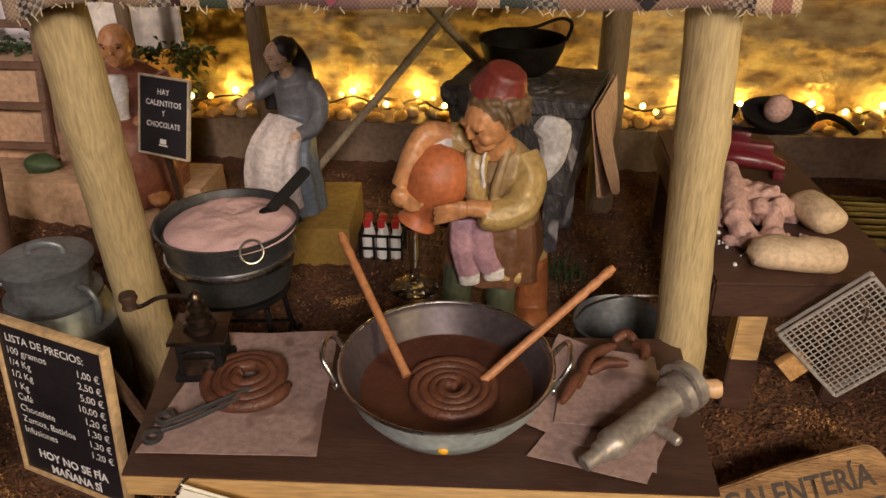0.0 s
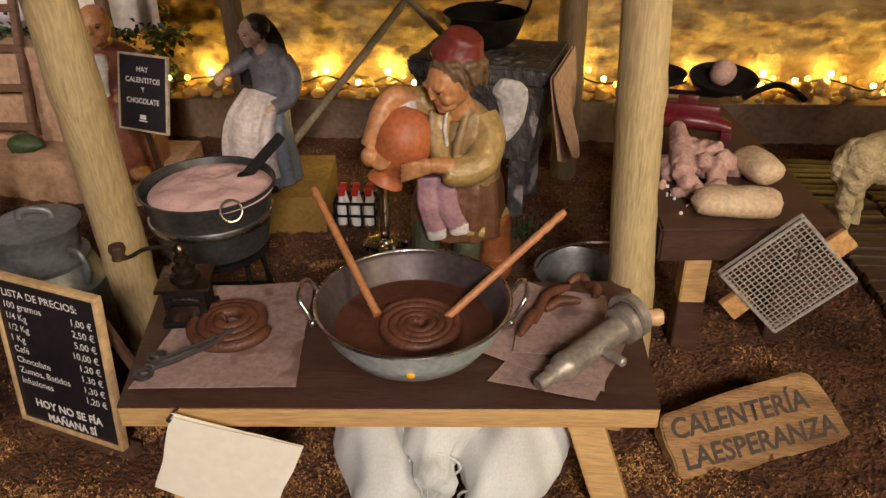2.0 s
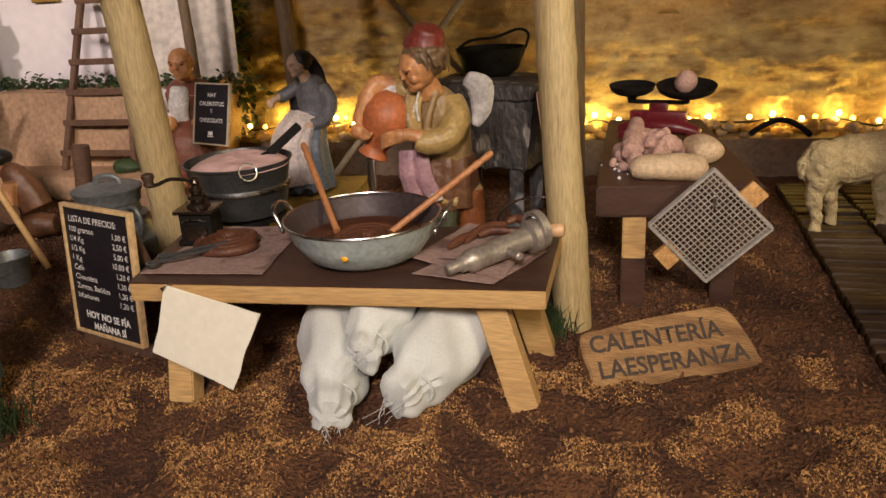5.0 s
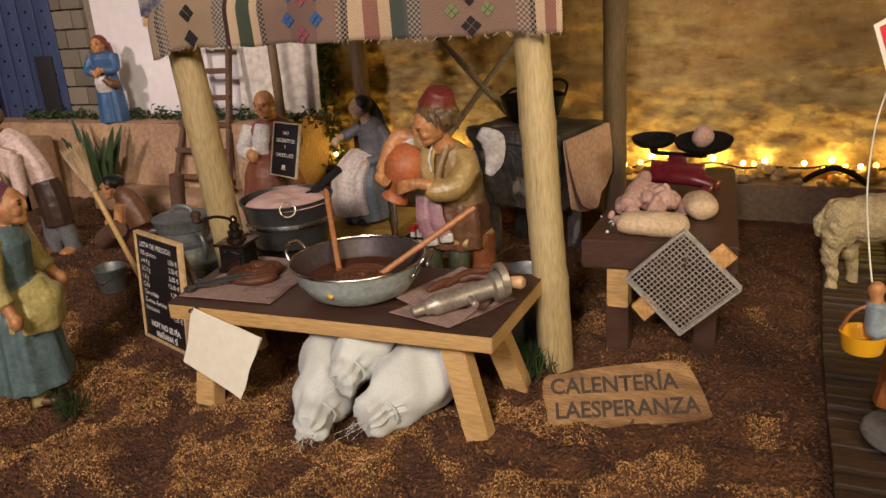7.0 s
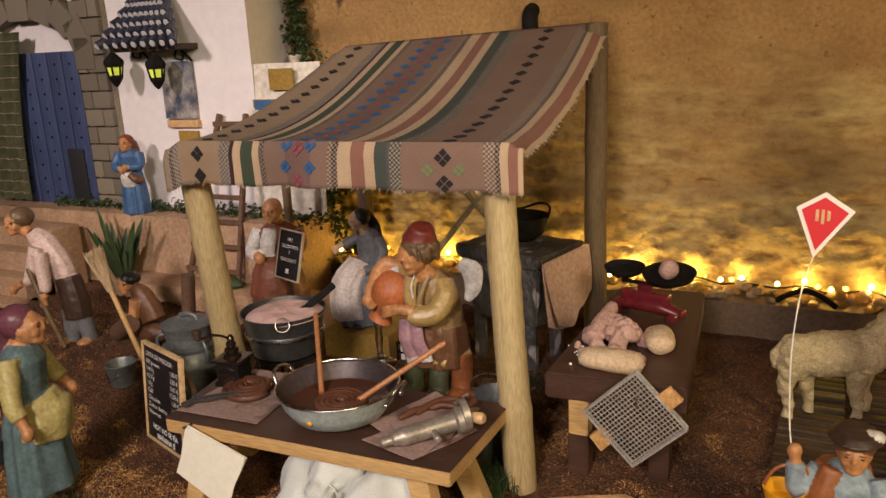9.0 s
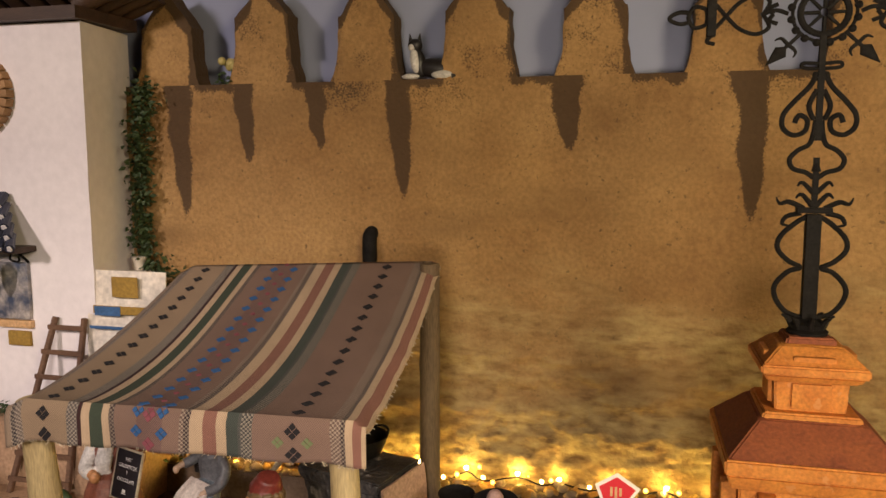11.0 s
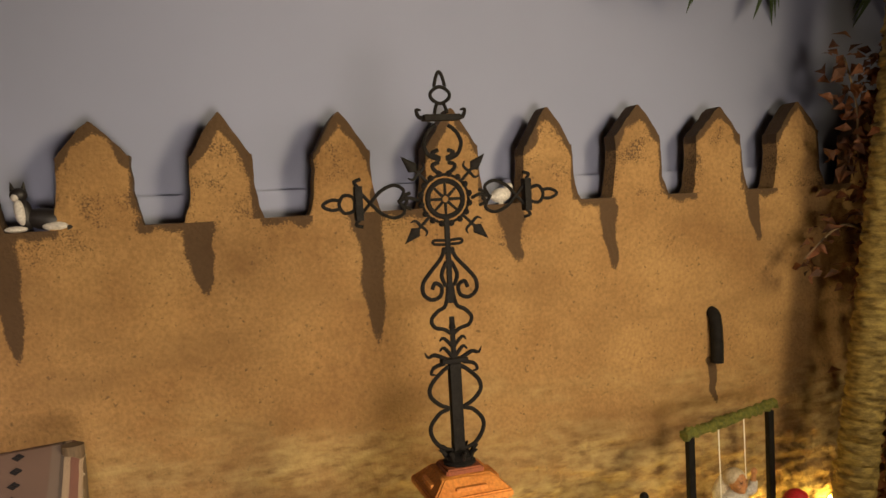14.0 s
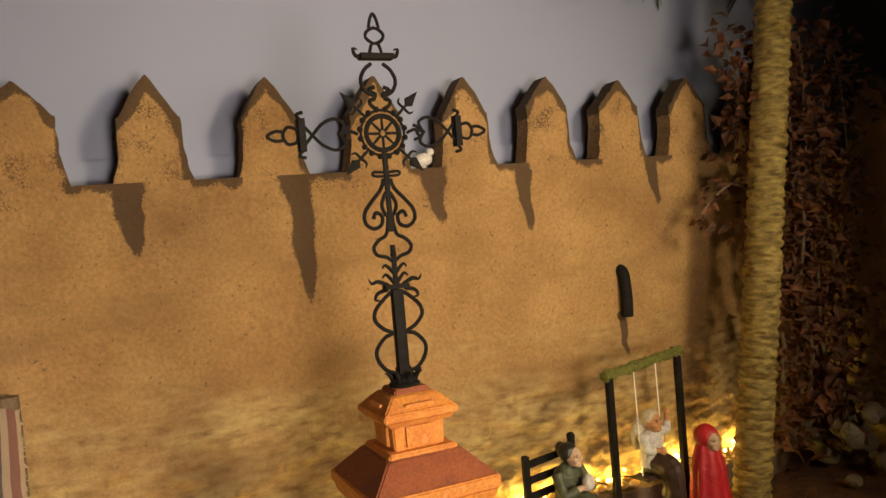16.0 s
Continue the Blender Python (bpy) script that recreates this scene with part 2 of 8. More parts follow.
MESHWIRE = material("grey_wire", (0.58, 0.55, 0.52), (0.46, 0.43, 0.40), 0.42, metal=0.4, scale=60, fine=300, bump=0.05)
CHIPWOOD = material("orange_chipboard", (0.66, 0.38, 0.15), (0.48, 0.25, 0.09), 0.75, scale=120, fine=400, bump=0.3)
REDMETAL = material("dark_red_enamel", (0.16, 0.016, 0.024), (0.11, 0.012, 0.018), 0.3, scale=30, fine=200, bump=0.05)
WOOL = material("cream_wool", (0.62, 0.51, 0.31), (0.52, 0.41, 0.24), 0.95, scale=120, fine=420, bump=0.7, depth=0.003)
BRICKORANGE = material("orange_terracotta", (0.66, 0.25, 0.045), (0.54, 0.18, 0.034), 0.75, scale=35, fine=260, bump=0.4, depth=0.002, fleck=(0.62, 0.26, 0.08), fleck_scale=80, fleck_size=0.33)
TERRARED = material("red_terracotta", (0.22, 0.055, 0.022), (0.30, 0.085, 0.03), 0.8, scale=35, fine=260, bump=0.4)
WHITEWASH = material("whitewash", (0.80, 0.74, 0.74), (0.74, 0.68, 0.69), 0.9, scale=5, fine=60, bump=0.2, depth=0.003, grain_mix=0.12)
TERRACE = material("beige_terrace_render", (0.46, 0.29, 0.17), (0.36, 0.22, 0.13), 0.9, scale=14, fine=160, bump=0.4)
LEDGE = material("grey_beige_board", (0.20, 0.135, 0.085), (0.15, 0.10, 0.065), 0.9, scale=14, fine=160, bump=0.3)
STONEGREY = material("grey_ashlar", (0.24, 0.20, 0.15), (0.17, 0.14, 0.105), 0.9, scale=40, fine=220, bump=0.5, jitter=0.2)
MORTAR = material("pale_mortar", (0.36, 0.31, 0.25), (0.30, 0.26, 0.2), 0.95, scale=40, fine=220)
BLUEDOOR = material("blue_painted_planks", (0.055, 0.075, 0.17), (0.035, 0.05, 0.12), 0.55, scale=30, fine=220, bump=0.2, stretch=(4, 4, 0.5), jitter=0.15)
DARK = plain("near_black", (0.012, 0.012, 0.014), 0.7)
LEAF = material("dark_green_leaf", (0.045, 0.075, 0.022), (0.025, 0.045, 0.015), 0.6, scale=60, fine=300, bump=0.2)
LEAFDRY = material("dry_leaf", (0.17, 0.055, 0.018), (0.055, 0.024, 0.013), 0.75, scale=25, fine=200, bump=0.2)
MOSS = material("yellow_green_moss", (0.20, 0.19, 0.03), (0.11, 0.12, 0.02), 0.95, scale=120, fine=500, bump=1.0, depth=0.004)
TRUNK = material("straw_rope_trunk", (0.40, 0.29, 0.08), (0.13, 0.085, 0.022), 0.7, scale=45, fine=300, bump=0.6, depth=0.003, stretch=(1, 1, 3))
AMBER = material("amber_pebble", (0.55, 0.30, 0.06), (0.36, 0.20, 0.06), 0.35, scale=60, fine=300, bump=0.3, jitter=0.3)
PEBBLE = material("beige_pebble", (0.40, 0.29, 0.17), (0.26, 0.18, 0.11), 0.8, scale=60, fine=300, bump=0.3, jitter=0.3)
BULB = plain("lit_bulb", (1.0, 0.75, 0.35), 0.4, emit=32.0, glow=(1.0, 0.64, 0.13))
BULBSTRONG = plain("bright_bulb", (1.0, 0.8, 0.45), 0.4, emit=360.0, glow=(1.0, 0.69, 0.16))
BULBCLEAR = plain("dim_amber_bulb", (1.0, 0.55, 0.12), 0.4, emit=10.0, glow=(1.0, 0.50, 0.06))
BROOM = material("broom_straw", (0.50, 0.37, 0.22), (0.38, 0.26, 0.14), 0.9, scale=60, fine=400, bump=0.5, stretch=(3, 3, 0.5))
HANDLE = material("turned_handle_wood", (0.50, 0.22, 0.09), (0.40, 0.16, 0.06), 0.5, scale=40, fine=300, bump=0.15)
BRASSWOOD = material("honey_wood", (0.66, 0.42, 0.22), (0.56, 0.33, 0.15), 0.45, scale=40, fine=250, bump=0.1)
YELLOWBOX = material("mustard_board", (0.36, 0.22, 0.04), (0.27, 0.16, 0.03), 0.85, scale=25, fine=200, bump=0.2)
GLASS = plain("clear_glass", (0.95, 0.97, 0.96), 0.05, trans=1.0)
MILK = plain("milk_white", (0.80, 0.78, 0.74), 0.4)
REDCAP = plain("red_cap", (0.50, 0.03, 0.03), 0.4)
TILEDARK = material("dark_blue_roof_tile", (0.035, 0.04, 0.07), (0.02, 0.022, 0.04), 0.4, scale=50, fine=250, bump=0.2)
TILEPALE = plain("pale_tile_edge", (0.55, 0.52, 0.52), 0.7)
YELLOWPL = plain("yellow_plastic", (0.85, 0.42, 0.02), 0.4)
LAMPGREEN = plain("yellow_green_lamp_glass", (0.55, 0.65, 0.10), 0.3, emit=0.45, glow=(0.75, 0.80, 0.08))
MURAL = material("mural_tiles", (0.06, 0.075, 0.12), (0.45, 0.40, 0.36), 0.35, scale=45, fine=200, bump=0.05, mix=0.52)
CARD = material("white_card", (0.72, 0.66, 0.58), (0.66, 0.58, 0.48), 0.5, scale=10, fine=100, bump=0.03)
KITERED = plain("red_kite_paper", (0.62, 0.02, 0.035), 0.6)
KITEWHITE = plain("white_kite_paper", (0.82, 0.78, 0.74), 0.6)
STRING = plain("white_string", (0.80, 0.76, 0.68), 0.8)
OCULUSRIM = material("tan_brick_ring", (0.42, 0.24, 0.11), (0.33, 0.18, 0.08), 0.8, scale=60, fine=250, bump=0.3, jitter=0.2)
CURTAIN = material("olive_check_curtain", (0.10, 0.10, 0.045), (0.06, 0.062, 0.03), 0.9, scale=60, fine=400, bump=0.3)
ROOMPAINT = material("room_paint", (0.22, 0.20, 0.18), (0.19, 0.17, 0.155), 0.9, scale=2, fine=60, bump=0.03)
# painted clay of the statues
def clay(name, c, rough=0.45):
    return material("clay_" + name, c, tuple(0.78 * v for v in c), rough, scale=55, fine=260, bump=0.18, depth=0.0015)


SKIN, SKINPALE = clay("skin", (0.55, 0.255, 0.105)), clay("pale_skin", (0.62, 0.42, 0.28))
TAN, BROWNC, DKBROWN = clay("tan_cloth", (0.33, 0.215, 0.10)), clay("brown_cloth", (0.16, 0.072, 0.035)), clay("dark_brown", (0.055, 0.030, 0.020))
HAIRC, HATRED, WHITEC = clay("fair_hair", (0.155, 0.095, 0.048)), clay("red_felt", (0.18, 0.032, 0.024)), clay("white_cloth", (0.66, 0.62, 0.58))
TERRA, GREYC, CREAMC = clay("terracotta", (0.50, 0.15, 0.055), 0.5), clay("grey_cloth", (0.17, 0.17, 0.18)), clay("cream_cloth", (0.60, 0.50, 0.36))
LILAC, BLUEC, TEALC = clay("lilac_cloth", (0.42, 0.24, 0.28)), clay("blue_cloth", (0.055, 0.13, 0.28)), clay("teal_cloth", (0.115, 0.175, 0.18))
BLACKC, MAUVE, YELC = clay("black_hair", (0.018, 0.015, 0.015)), clay("mauve_cloth", (0.16, 0.05, 0.07)), clay("straw_cloth", (0.52, 0.43, 0.16))
PINKW, REDHAIR, REDC = clay("pink_white", (0.66, 0.48, 0.42)), clay("red_hair", (0.20, 0.05, 0.025)), clay("red_cloak", (0.55, 0.02, 0.03))
OLIVEC, ORANGEC, SKYBLUE = clay("olive_boot", (0.075, 0.085, 0.05)), clay("rust_cloth", (0.36, 0.12, 0.04)), clay("pale_blue", (0.30, 0.38, 0.46))


EYEC = clay("eye_brown", (0.045, 0.022, 0.014))


# ---- building tools ----
def thing(name, at, label, category, group="", kind=""):
    ob = new(name)
    ob.location = at
    ob.empty_display_size = 0.01
    return tagged(ob, label, category, group, kind)


def anchor(ob):
    while ob.parent:
        ob = ob.parent
    return ob


def finish(bm, name, mats, smooth=True, shift=None):
    me = bpy.data.meshes.new(name)
    if shift is not None:
        bmesh.ops.translate(bm, verts=bm.verts, vec=-Vector(shift))
    for f in bm.faces:
        f.smooth = smooth
    bm.to_mesh(me)
    bm.free()
    for m in mats if isinstance(mats, (list, tuple)) else [mats]:
        me.materials.append(m)
    if smooth:
        me.set_sharp_from_angle(angle=radians(40))
    return me


def part(name, bm, mats, parent, label="", smooth=True):
    """Links a bmesh in world coordinates as one mesh under a thing or a part."""
    ob = new(name, finish(bm, name, mats, smooth, anchor(parent).location))
    ob.parent = parent
    return tagged(ob, label)


def solid(name, bm, mats, label, category="", kind="", at=(0, 0, 0), smooth=True, group=""):
    """Links a bmesh in world coordinates as a top-level mesh."""
    ob = new(name, finish(bm, name, mats, smooth, at))
    ob.location = at
    return tagged(ob, label, category, group, kind)


def paste(bm, other, mi=0):
    me = bpy.data.meshes.new("tmp")
    for f in other.faces:
        f.material_index = mi
    other.to_mesh(me)
    other.free()
    bm.from_mesh(me)
    bpy.data.meshes.remove(me)
    return bm


def box(bm, c, size, rot=(0, 0, 0), bevel=0.0, mi=0):
    t = bmesh.new()
    bmesh.ops.create_cube(t, size=1.0)
    bmesh.ops.scale(t, verts=t.verts, vec=size)
    if bevel:
        bmesh.ops.bevel(t, geom=list(t.edges), offset=bevel, segments=2, affect="EDGES", profile=0.6)
    bmesh.ops.transform(t, verts=t.verts, matrix=pose(*c, *rot))
    return paste(bm, t, mi)


def beam(bm, a, b, w, d, bevel=0.0, mi=0, side=(0, 1, 0)):
    """A bar of section w x d from a to b."""
    a, b = Vector(a), Vector(b)
    z = (b - a).normalized()
    y = Vector(side) - Vector(side).dot(z) * z
    y.normalize()
    x = y.cross(z)
    t = bmesh.new()
    bmesh.ops.create_cube(t, size=1.0)
    bmesh.ops.scale(t, verts=t.verts, vec=(w, d, (b - a).length))
    if bevel:
        bmesh.ops.bevel(t, geom=list(t.edges), offset=bevel, segments=2, affect="EDGES")
    m = Matrix((x, y, z)).transposed().to_4x4()
    m.translation = (a + b) / 2
    bmesh.ops.transform(t, verts=t.verts, matrix=m)
    return paste(bm, t, mi)


def lathe(bm, profile, at=(0, 0, 0), seg=32, mi=0, m=None, closed=True):
    m = m or Matrix.Translation(at)
    rings = []
    for r, z in profile:
        rings.append([bm.verts.new(m @ Vector((max(r, 1e-5) * math.cos(k * math.tau / seg), max(r, 1e-5) * math.sin(k * math.tau / seg), z))) for k in range(seg)])
    for p, q in zip(rings, rings[1:]):
        for k in range(seg):
            bm.faces.new((p[k], p[(k + 1) % seg], q[(k + 1) % seg], q[k])).material_index = mi
    if closed:
        bm.faces.new(rings[0][::-1]).material_index = mi
        bm.faces.new(rings[-1]).material_index = mi
    return bm


def curve(points, n=6, closed=False):
    """Points on a smooth curve through the given ones."""
    p = [Vector(v) for v in points]
    out, k = [], len(p)
    for i in range(k if closed else k - 1):
        a, b, c, d = (p[j % k] if closed else p[min(max(j, 0), k - 1)] for j in (i - 1, i, i + 1, i + 2))
        for s in range(n):
            t = s / n
            out.append(0.5 * (2 * b + (c - a) * t + (2 * a - 5 * b + 4 * c - d) * t * t + (3 * b - a - 3 * c + d) * t ** 3))
    if not closed:
        out.append(p[-1])
    return out


def sweep(bm, pts, radii, seg=10, mi=0, squash=1.0, closed=False, caps=True, wave=0.0, waves=9):
    """A tube with the given radii along the points; wave folds it like cloth."""
    p = [Vector(v) for v in pts]
    k = len(p)
    if not isinstance(radii, (list, tuple)):
        radii = [radii] * k
    if len(radii) != k:
        radii = [float(v) for v in np.interp(np.linspace(0, 1, k), np.linspace(0, 1, len(radii)), radii)]
    tangent = [(p[(i + 1) % k] - p[i - 1]) if closed else (p[min(i + 1, k - 1)] - p[max(i - 1, 0)]) for i in range(k)]
    up = Vector((0, 1, 0)) if abs(tangent[0].normalized().y) < 0.9 else Vector((1, 0, 0))
    rings = []
    for i in range(k):
        t = tangent[i].normalized()
        up = (up - up.dot(t) * t).normalized()
        side = t.cross(up)
        ring = []
        for s in range(seg):
            a = s * math.tau / seg
            r = radii[i] * (1 + wave * math.sin(waves * a + 1.3 * math.sin(3 * a)))
            ring.append(bm.verts.new(p[i] + r * (math.cos(a) * side + squash * math.sin(a) * up)))
        rings.append(ring)
    for i in range(k if closed else k - 1):
        a, b = rings[i], rings[(i + 1) % k]
        for s in range(seg):
            bm.faces.new((a[s], a[(s + 1) % seg], b[(s + 1) % seg], b[s])).material_index = mi
    if caps and not closed:
        bm.faces.new(rings[0][::-1]).material_index = mi
        bm.faces.new(rings[-1]).material_index = mi
    return bm


def ball(bm, c, r, rot=(0, 0, 0), mi=0, u=16, v=10):
    r = (r, r, r) if isinstance(r, (int, float)) else r
    t = bmesh.new()
    bmesh.ops.create_uvsphere(t, u_segments=u, v_segments=v, radius=1.0)
    bmesh.ops.transform(t, verts=t.verts, matrix=pose(*c, *rot) @ Matrix.Diagonal((*r, 1)))
    return paste(bm, t, mi)


def rough_up(bm, amount, size, seed=0.0):
    """Moves the vertices by smooth noise, for worn and uneven shapes."""
    bm.normal_update()
    for v in bm.verts:
        v.co += v.normal * amount * noise.noise(v.co / size + Vector((seed, 0, 0)))
    return bm


def sheet(bm, f, nu, nv, mi=0, thick=0.0):
    """A surface from a function of u and v, with a thickness."""
    g = [[bm.verts.new(f(i / nu, j / nv)) for j in range(nv + 1)] for i in range(nu + 1)]
    faces = [bm.faces.new((g[i][j], g[i + 1][j], g[i + 1][j + 1], g[i][j + 1])) for i in range(nu) for j in range(nv)]
    for q in faces:
        q.material_index = mi
    if thick:
        bm.normal_update()
        bmesh.ops.solidify(bm, geom=faces, thickness=thick)
    return bm


def quad_sheet(bm, corners, nu=12, nv=12, curl=0.002, size=0.04, seed=0.0, thick=0.0006, mi=0):
    a, b, c, d = (Vector(v) for v in corners)

    def f(u, v):
        p = (a * (1 - u) + b * u) * (1 - v) + (d * (1 - u) + c * u) * v
        return p + Vector((0, 0, 1)) * curl * (0.5 + noise.noise(p / size + Vector((seed, 0, 0)))) + Vector((0.0015 * noise.noise(p / 0.02), 0, 0))
    return sheet(bm, f, nu, nv, mi, thick)


def frame_of(o, ex, ey):
    """A frame with its origin at o, x along ex and y along ey."""
    x, y = Vector(ex).normalized(), Vector(ey)
    y = (y - y.dot(x) * x).normalized()
    m = Matrix((x, y, x.cross(y))).transposed().to_4x4()
    m.translation = o
    return m


def words(name, text, m, x, y, height, mat, parent, width=None, bold=0.0, depth=0.0002, align="LEFT", label=""):
    """Lettering in the plane of the frame m, with its lower left (or right) corner at x, y."""
    data = bpy.data.curves.new("tmp_text", "FONT")
    data.body, data.size, data.extrude, data.offset = text, 1.0, 0.0, bold
    data.resolution_u = 3
    tmp = new("tmp_text", data)
    me = bpy.data.meshes.new_from_object(tmp.evaluated_get(bpy.context.evaluated_depsgraph_get()))
    bpy.data.objects.remove(tmp)
    bpy.data.curves.remove(data)
    xs = [v.co.x for v in me.vertices]
    sy = height / 0.72
    sx = width / (max(xs) - min(xs)) if width else sy
    x0 = x - (max(xs) - min(xs)) * sx if align == "RIGHT" else (x - (max(xs) - min(xs)) * sx / 2 if align == "CENTER" else x)
    me.transform(Matrix.Translation(-Vector(anchor(parent).location)) @ m @ Matrix.Translation((x0 - min(xs) * sx, y, depth)) @ Matrix.Diagonal((sx, sy, 1, 1)))
    me.name = name
    me.materials.clear()
    me.materials.append(mat)
    ob = new(name, me)
    ob.parent = parent
    return tagged(ob, label)


# ---- the setting ----
def smooth01(a, b, x):
    t = min(max((x - a) / (b - a), 0), 1)
    return t * t * (3 - 2 * t)


def ground_z(x, y):
    z = -0.010 + 0.012 * smooth01(0.34, 0.55, y) + 0.022 * smooth01(-0.42, -0.62, x) * smooth01(0.3, 0.5, y)
    z += 0.017 * noise.noise((x * 17, y * 17, 0)) * smooth01(0.34, 0.22, y) + 0.0080 * noise.noise((x * 36, y * 36, 3)) * smooth01(0.75, 0.3, y)
    return z + 0.0042 * noise.noise((x * 85, y * 85, 7))


bm = bmesh.new()
sheet(bm, lambda u, v: Vector((-1.5 + 3.6 * u, -0.24 + 1.22 * v, ground_z(-1.5 + 3.6 * u, -0.24 + 1.22 * v))), 700, 260)
solid("ground", bm, SOIL, "uneven brown soil strewn with sawdust", "ground", "structure")
bm = bmesh.new()
box(bm, (0.3, 0.37, -0.07), (3.7, 1.30, 0.08), bevel=0.004)
solid("display_base", bm, DARKWOOD, "dark board that carries the display", "base", "structure")


def scatter(name, count, mat, label, x0, x1, y0, y1, low, high, keep):
    rng = random.Random(name)
    verts, faces = [], []
    while len(verts) < count * 4:
        x, y = rng.uniform(x0, x1), rng.uniform(y0, y1)
        if 0.8 * noise.noise((x * 17, y * 17, 0)) + 0.7 * noise.noise((x * 34, y * 34, 3)) < keep(x, y) + rng.uniform(-0.14, 0.14):
            continue
        s = rng.uniform(low, high)
        c = Vector((x, y, ground_z(x, y) + 0.3 * s))
        turn = Euler([rng.uniform(0, 6.3) for _ in range(3)]).to_matrix()
        k = len(verts)
        for p in ((-1, -0.35, 0), (1, -0.3, 0.1), (0.1, 0.6, -0.1), (0, 0, 0.5)):
            verts.append(c + turn @ (s * Vector(p)))
        faces += [(k, k + 1, k + 2), (k, k + 3, k + 1), (k + 1, k + 3, k + 2), (k + 2, k + 3, k)]
    me = bpy.data.meshes.new(name)
    me.from_pydata(verts, [], faces)
    me.materials.append(mat)
    return tagged(new(name, me), label, "litter", "", "stuff")


scatter("sawdust", 150000, CHIP, "tan sawdust flakes lying in drifts on the soil", -0.75, 0.62, -0.1, 0.62, 0.0006, 0.0017, lambda x, y: 0.02 + 0.42 * smooth01(0.27, 0.42, y) + 0.15 * smooth01(0.18, 0.32, x))
scatter("soil_fibre", 42000, CHIP_DARK, "brown coir crumbs lying on the soil", -0.8, 0.65, -0.1, 0.85, 0.001, 0.0034, lambda x, y: -0.6)
scatter("floor_crumbs", 260, PEBBLE, "pale crumbs on the stall floor", -0.25, 0.25, 0.45, 0.85, 0.001, 0.0025, lambda x, y: -0.6)


# the battlemented wall
TOP, SHOULDER, TIP, FACE, THICK = 0.735, 0.845, 0.905, 0.955, 0.045
MERLONS = (-0.60, -0.415, -0.228, -0.038, 0.152, 0.340, 0.535, 0.728, 0.912, 1.100, 1.280, 1.470, 1.66)


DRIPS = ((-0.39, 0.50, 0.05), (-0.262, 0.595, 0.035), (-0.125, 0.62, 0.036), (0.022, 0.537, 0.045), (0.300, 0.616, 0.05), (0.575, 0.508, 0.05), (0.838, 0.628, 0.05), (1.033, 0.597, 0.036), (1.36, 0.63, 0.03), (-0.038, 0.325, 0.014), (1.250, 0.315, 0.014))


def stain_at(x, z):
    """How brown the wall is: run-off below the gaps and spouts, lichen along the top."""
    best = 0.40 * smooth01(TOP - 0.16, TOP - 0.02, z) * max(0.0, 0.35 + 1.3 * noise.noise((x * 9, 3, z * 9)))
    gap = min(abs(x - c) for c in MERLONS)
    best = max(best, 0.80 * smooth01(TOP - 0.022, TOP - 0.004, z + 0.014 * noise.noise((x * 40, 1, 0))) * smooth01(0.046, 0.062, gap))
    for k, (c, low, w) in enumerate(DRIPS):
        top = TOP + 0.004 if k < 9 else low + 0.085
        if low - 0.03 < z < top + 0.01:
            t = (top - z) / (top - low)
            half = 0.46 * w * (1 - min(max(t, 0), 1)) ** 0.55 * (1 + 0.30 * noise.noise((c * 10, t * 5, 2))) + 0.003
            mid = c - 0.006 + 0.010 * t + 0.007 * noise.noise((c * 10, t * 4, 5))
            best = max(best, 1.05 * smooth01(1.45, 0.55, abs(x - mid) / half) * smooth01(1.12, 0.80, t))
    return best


def wall_skin(x, z, pale):
    """Relief of the rendered face: rough and hollowed low down, smoother above."""
    r = 0.0035 * noise.noise((x * 9, 0, z * 12)) + 0.0015 * noise.noise((x * 45, 4, z * 45))
    if pale:
        k = smooth01(0.42, 0.2, z)
        r += k * (0.008 * noise.noise((x * 11, 8, z * 30)) + 0.005 * noise.noise((x * 40, 2, z * 60)) + 0.009 * max(0.0, noise.noise((x * 75, 5, z * 90)) - 0.12))
    return r


bm = bmesh.new()
cols = 760
xs = [-0.75 + 2.55 * i / cols for i in range(cols + 1)]
rows = 200
grid = []
mark = bm.verts.layers.float.new("stain_and_edge")
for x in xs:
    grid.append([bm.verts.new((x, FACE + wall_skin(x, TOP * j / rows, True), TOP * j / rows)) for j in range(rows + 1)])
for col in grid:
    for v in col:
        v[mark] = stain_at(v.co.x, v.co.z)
for i in range(cols):
    for j in range(rows):
        bm.faces.new((grid[i][j], grid[i + 1][j], grid[i + 1][j + 1], grid[i][j + 1]))
back = [bm.verts.new((x, FACE + THICK, TOP)) for x in xs]
foot = [bm.verts.new((x, FACE + THICK, 0.0)) for x in xs]
for i in range(cols):
    bm.faces.new((grid[i][rows], grid[i + 1][rows], back[i + 1], back[i]))
    bm.faces.new((back[i], back[i + 1], foot[i + 1], foot[i]))
wall = solid("wall_back", bm, WALL, "ochre rendered town wall, weathered at its foot", "wall", "structure")


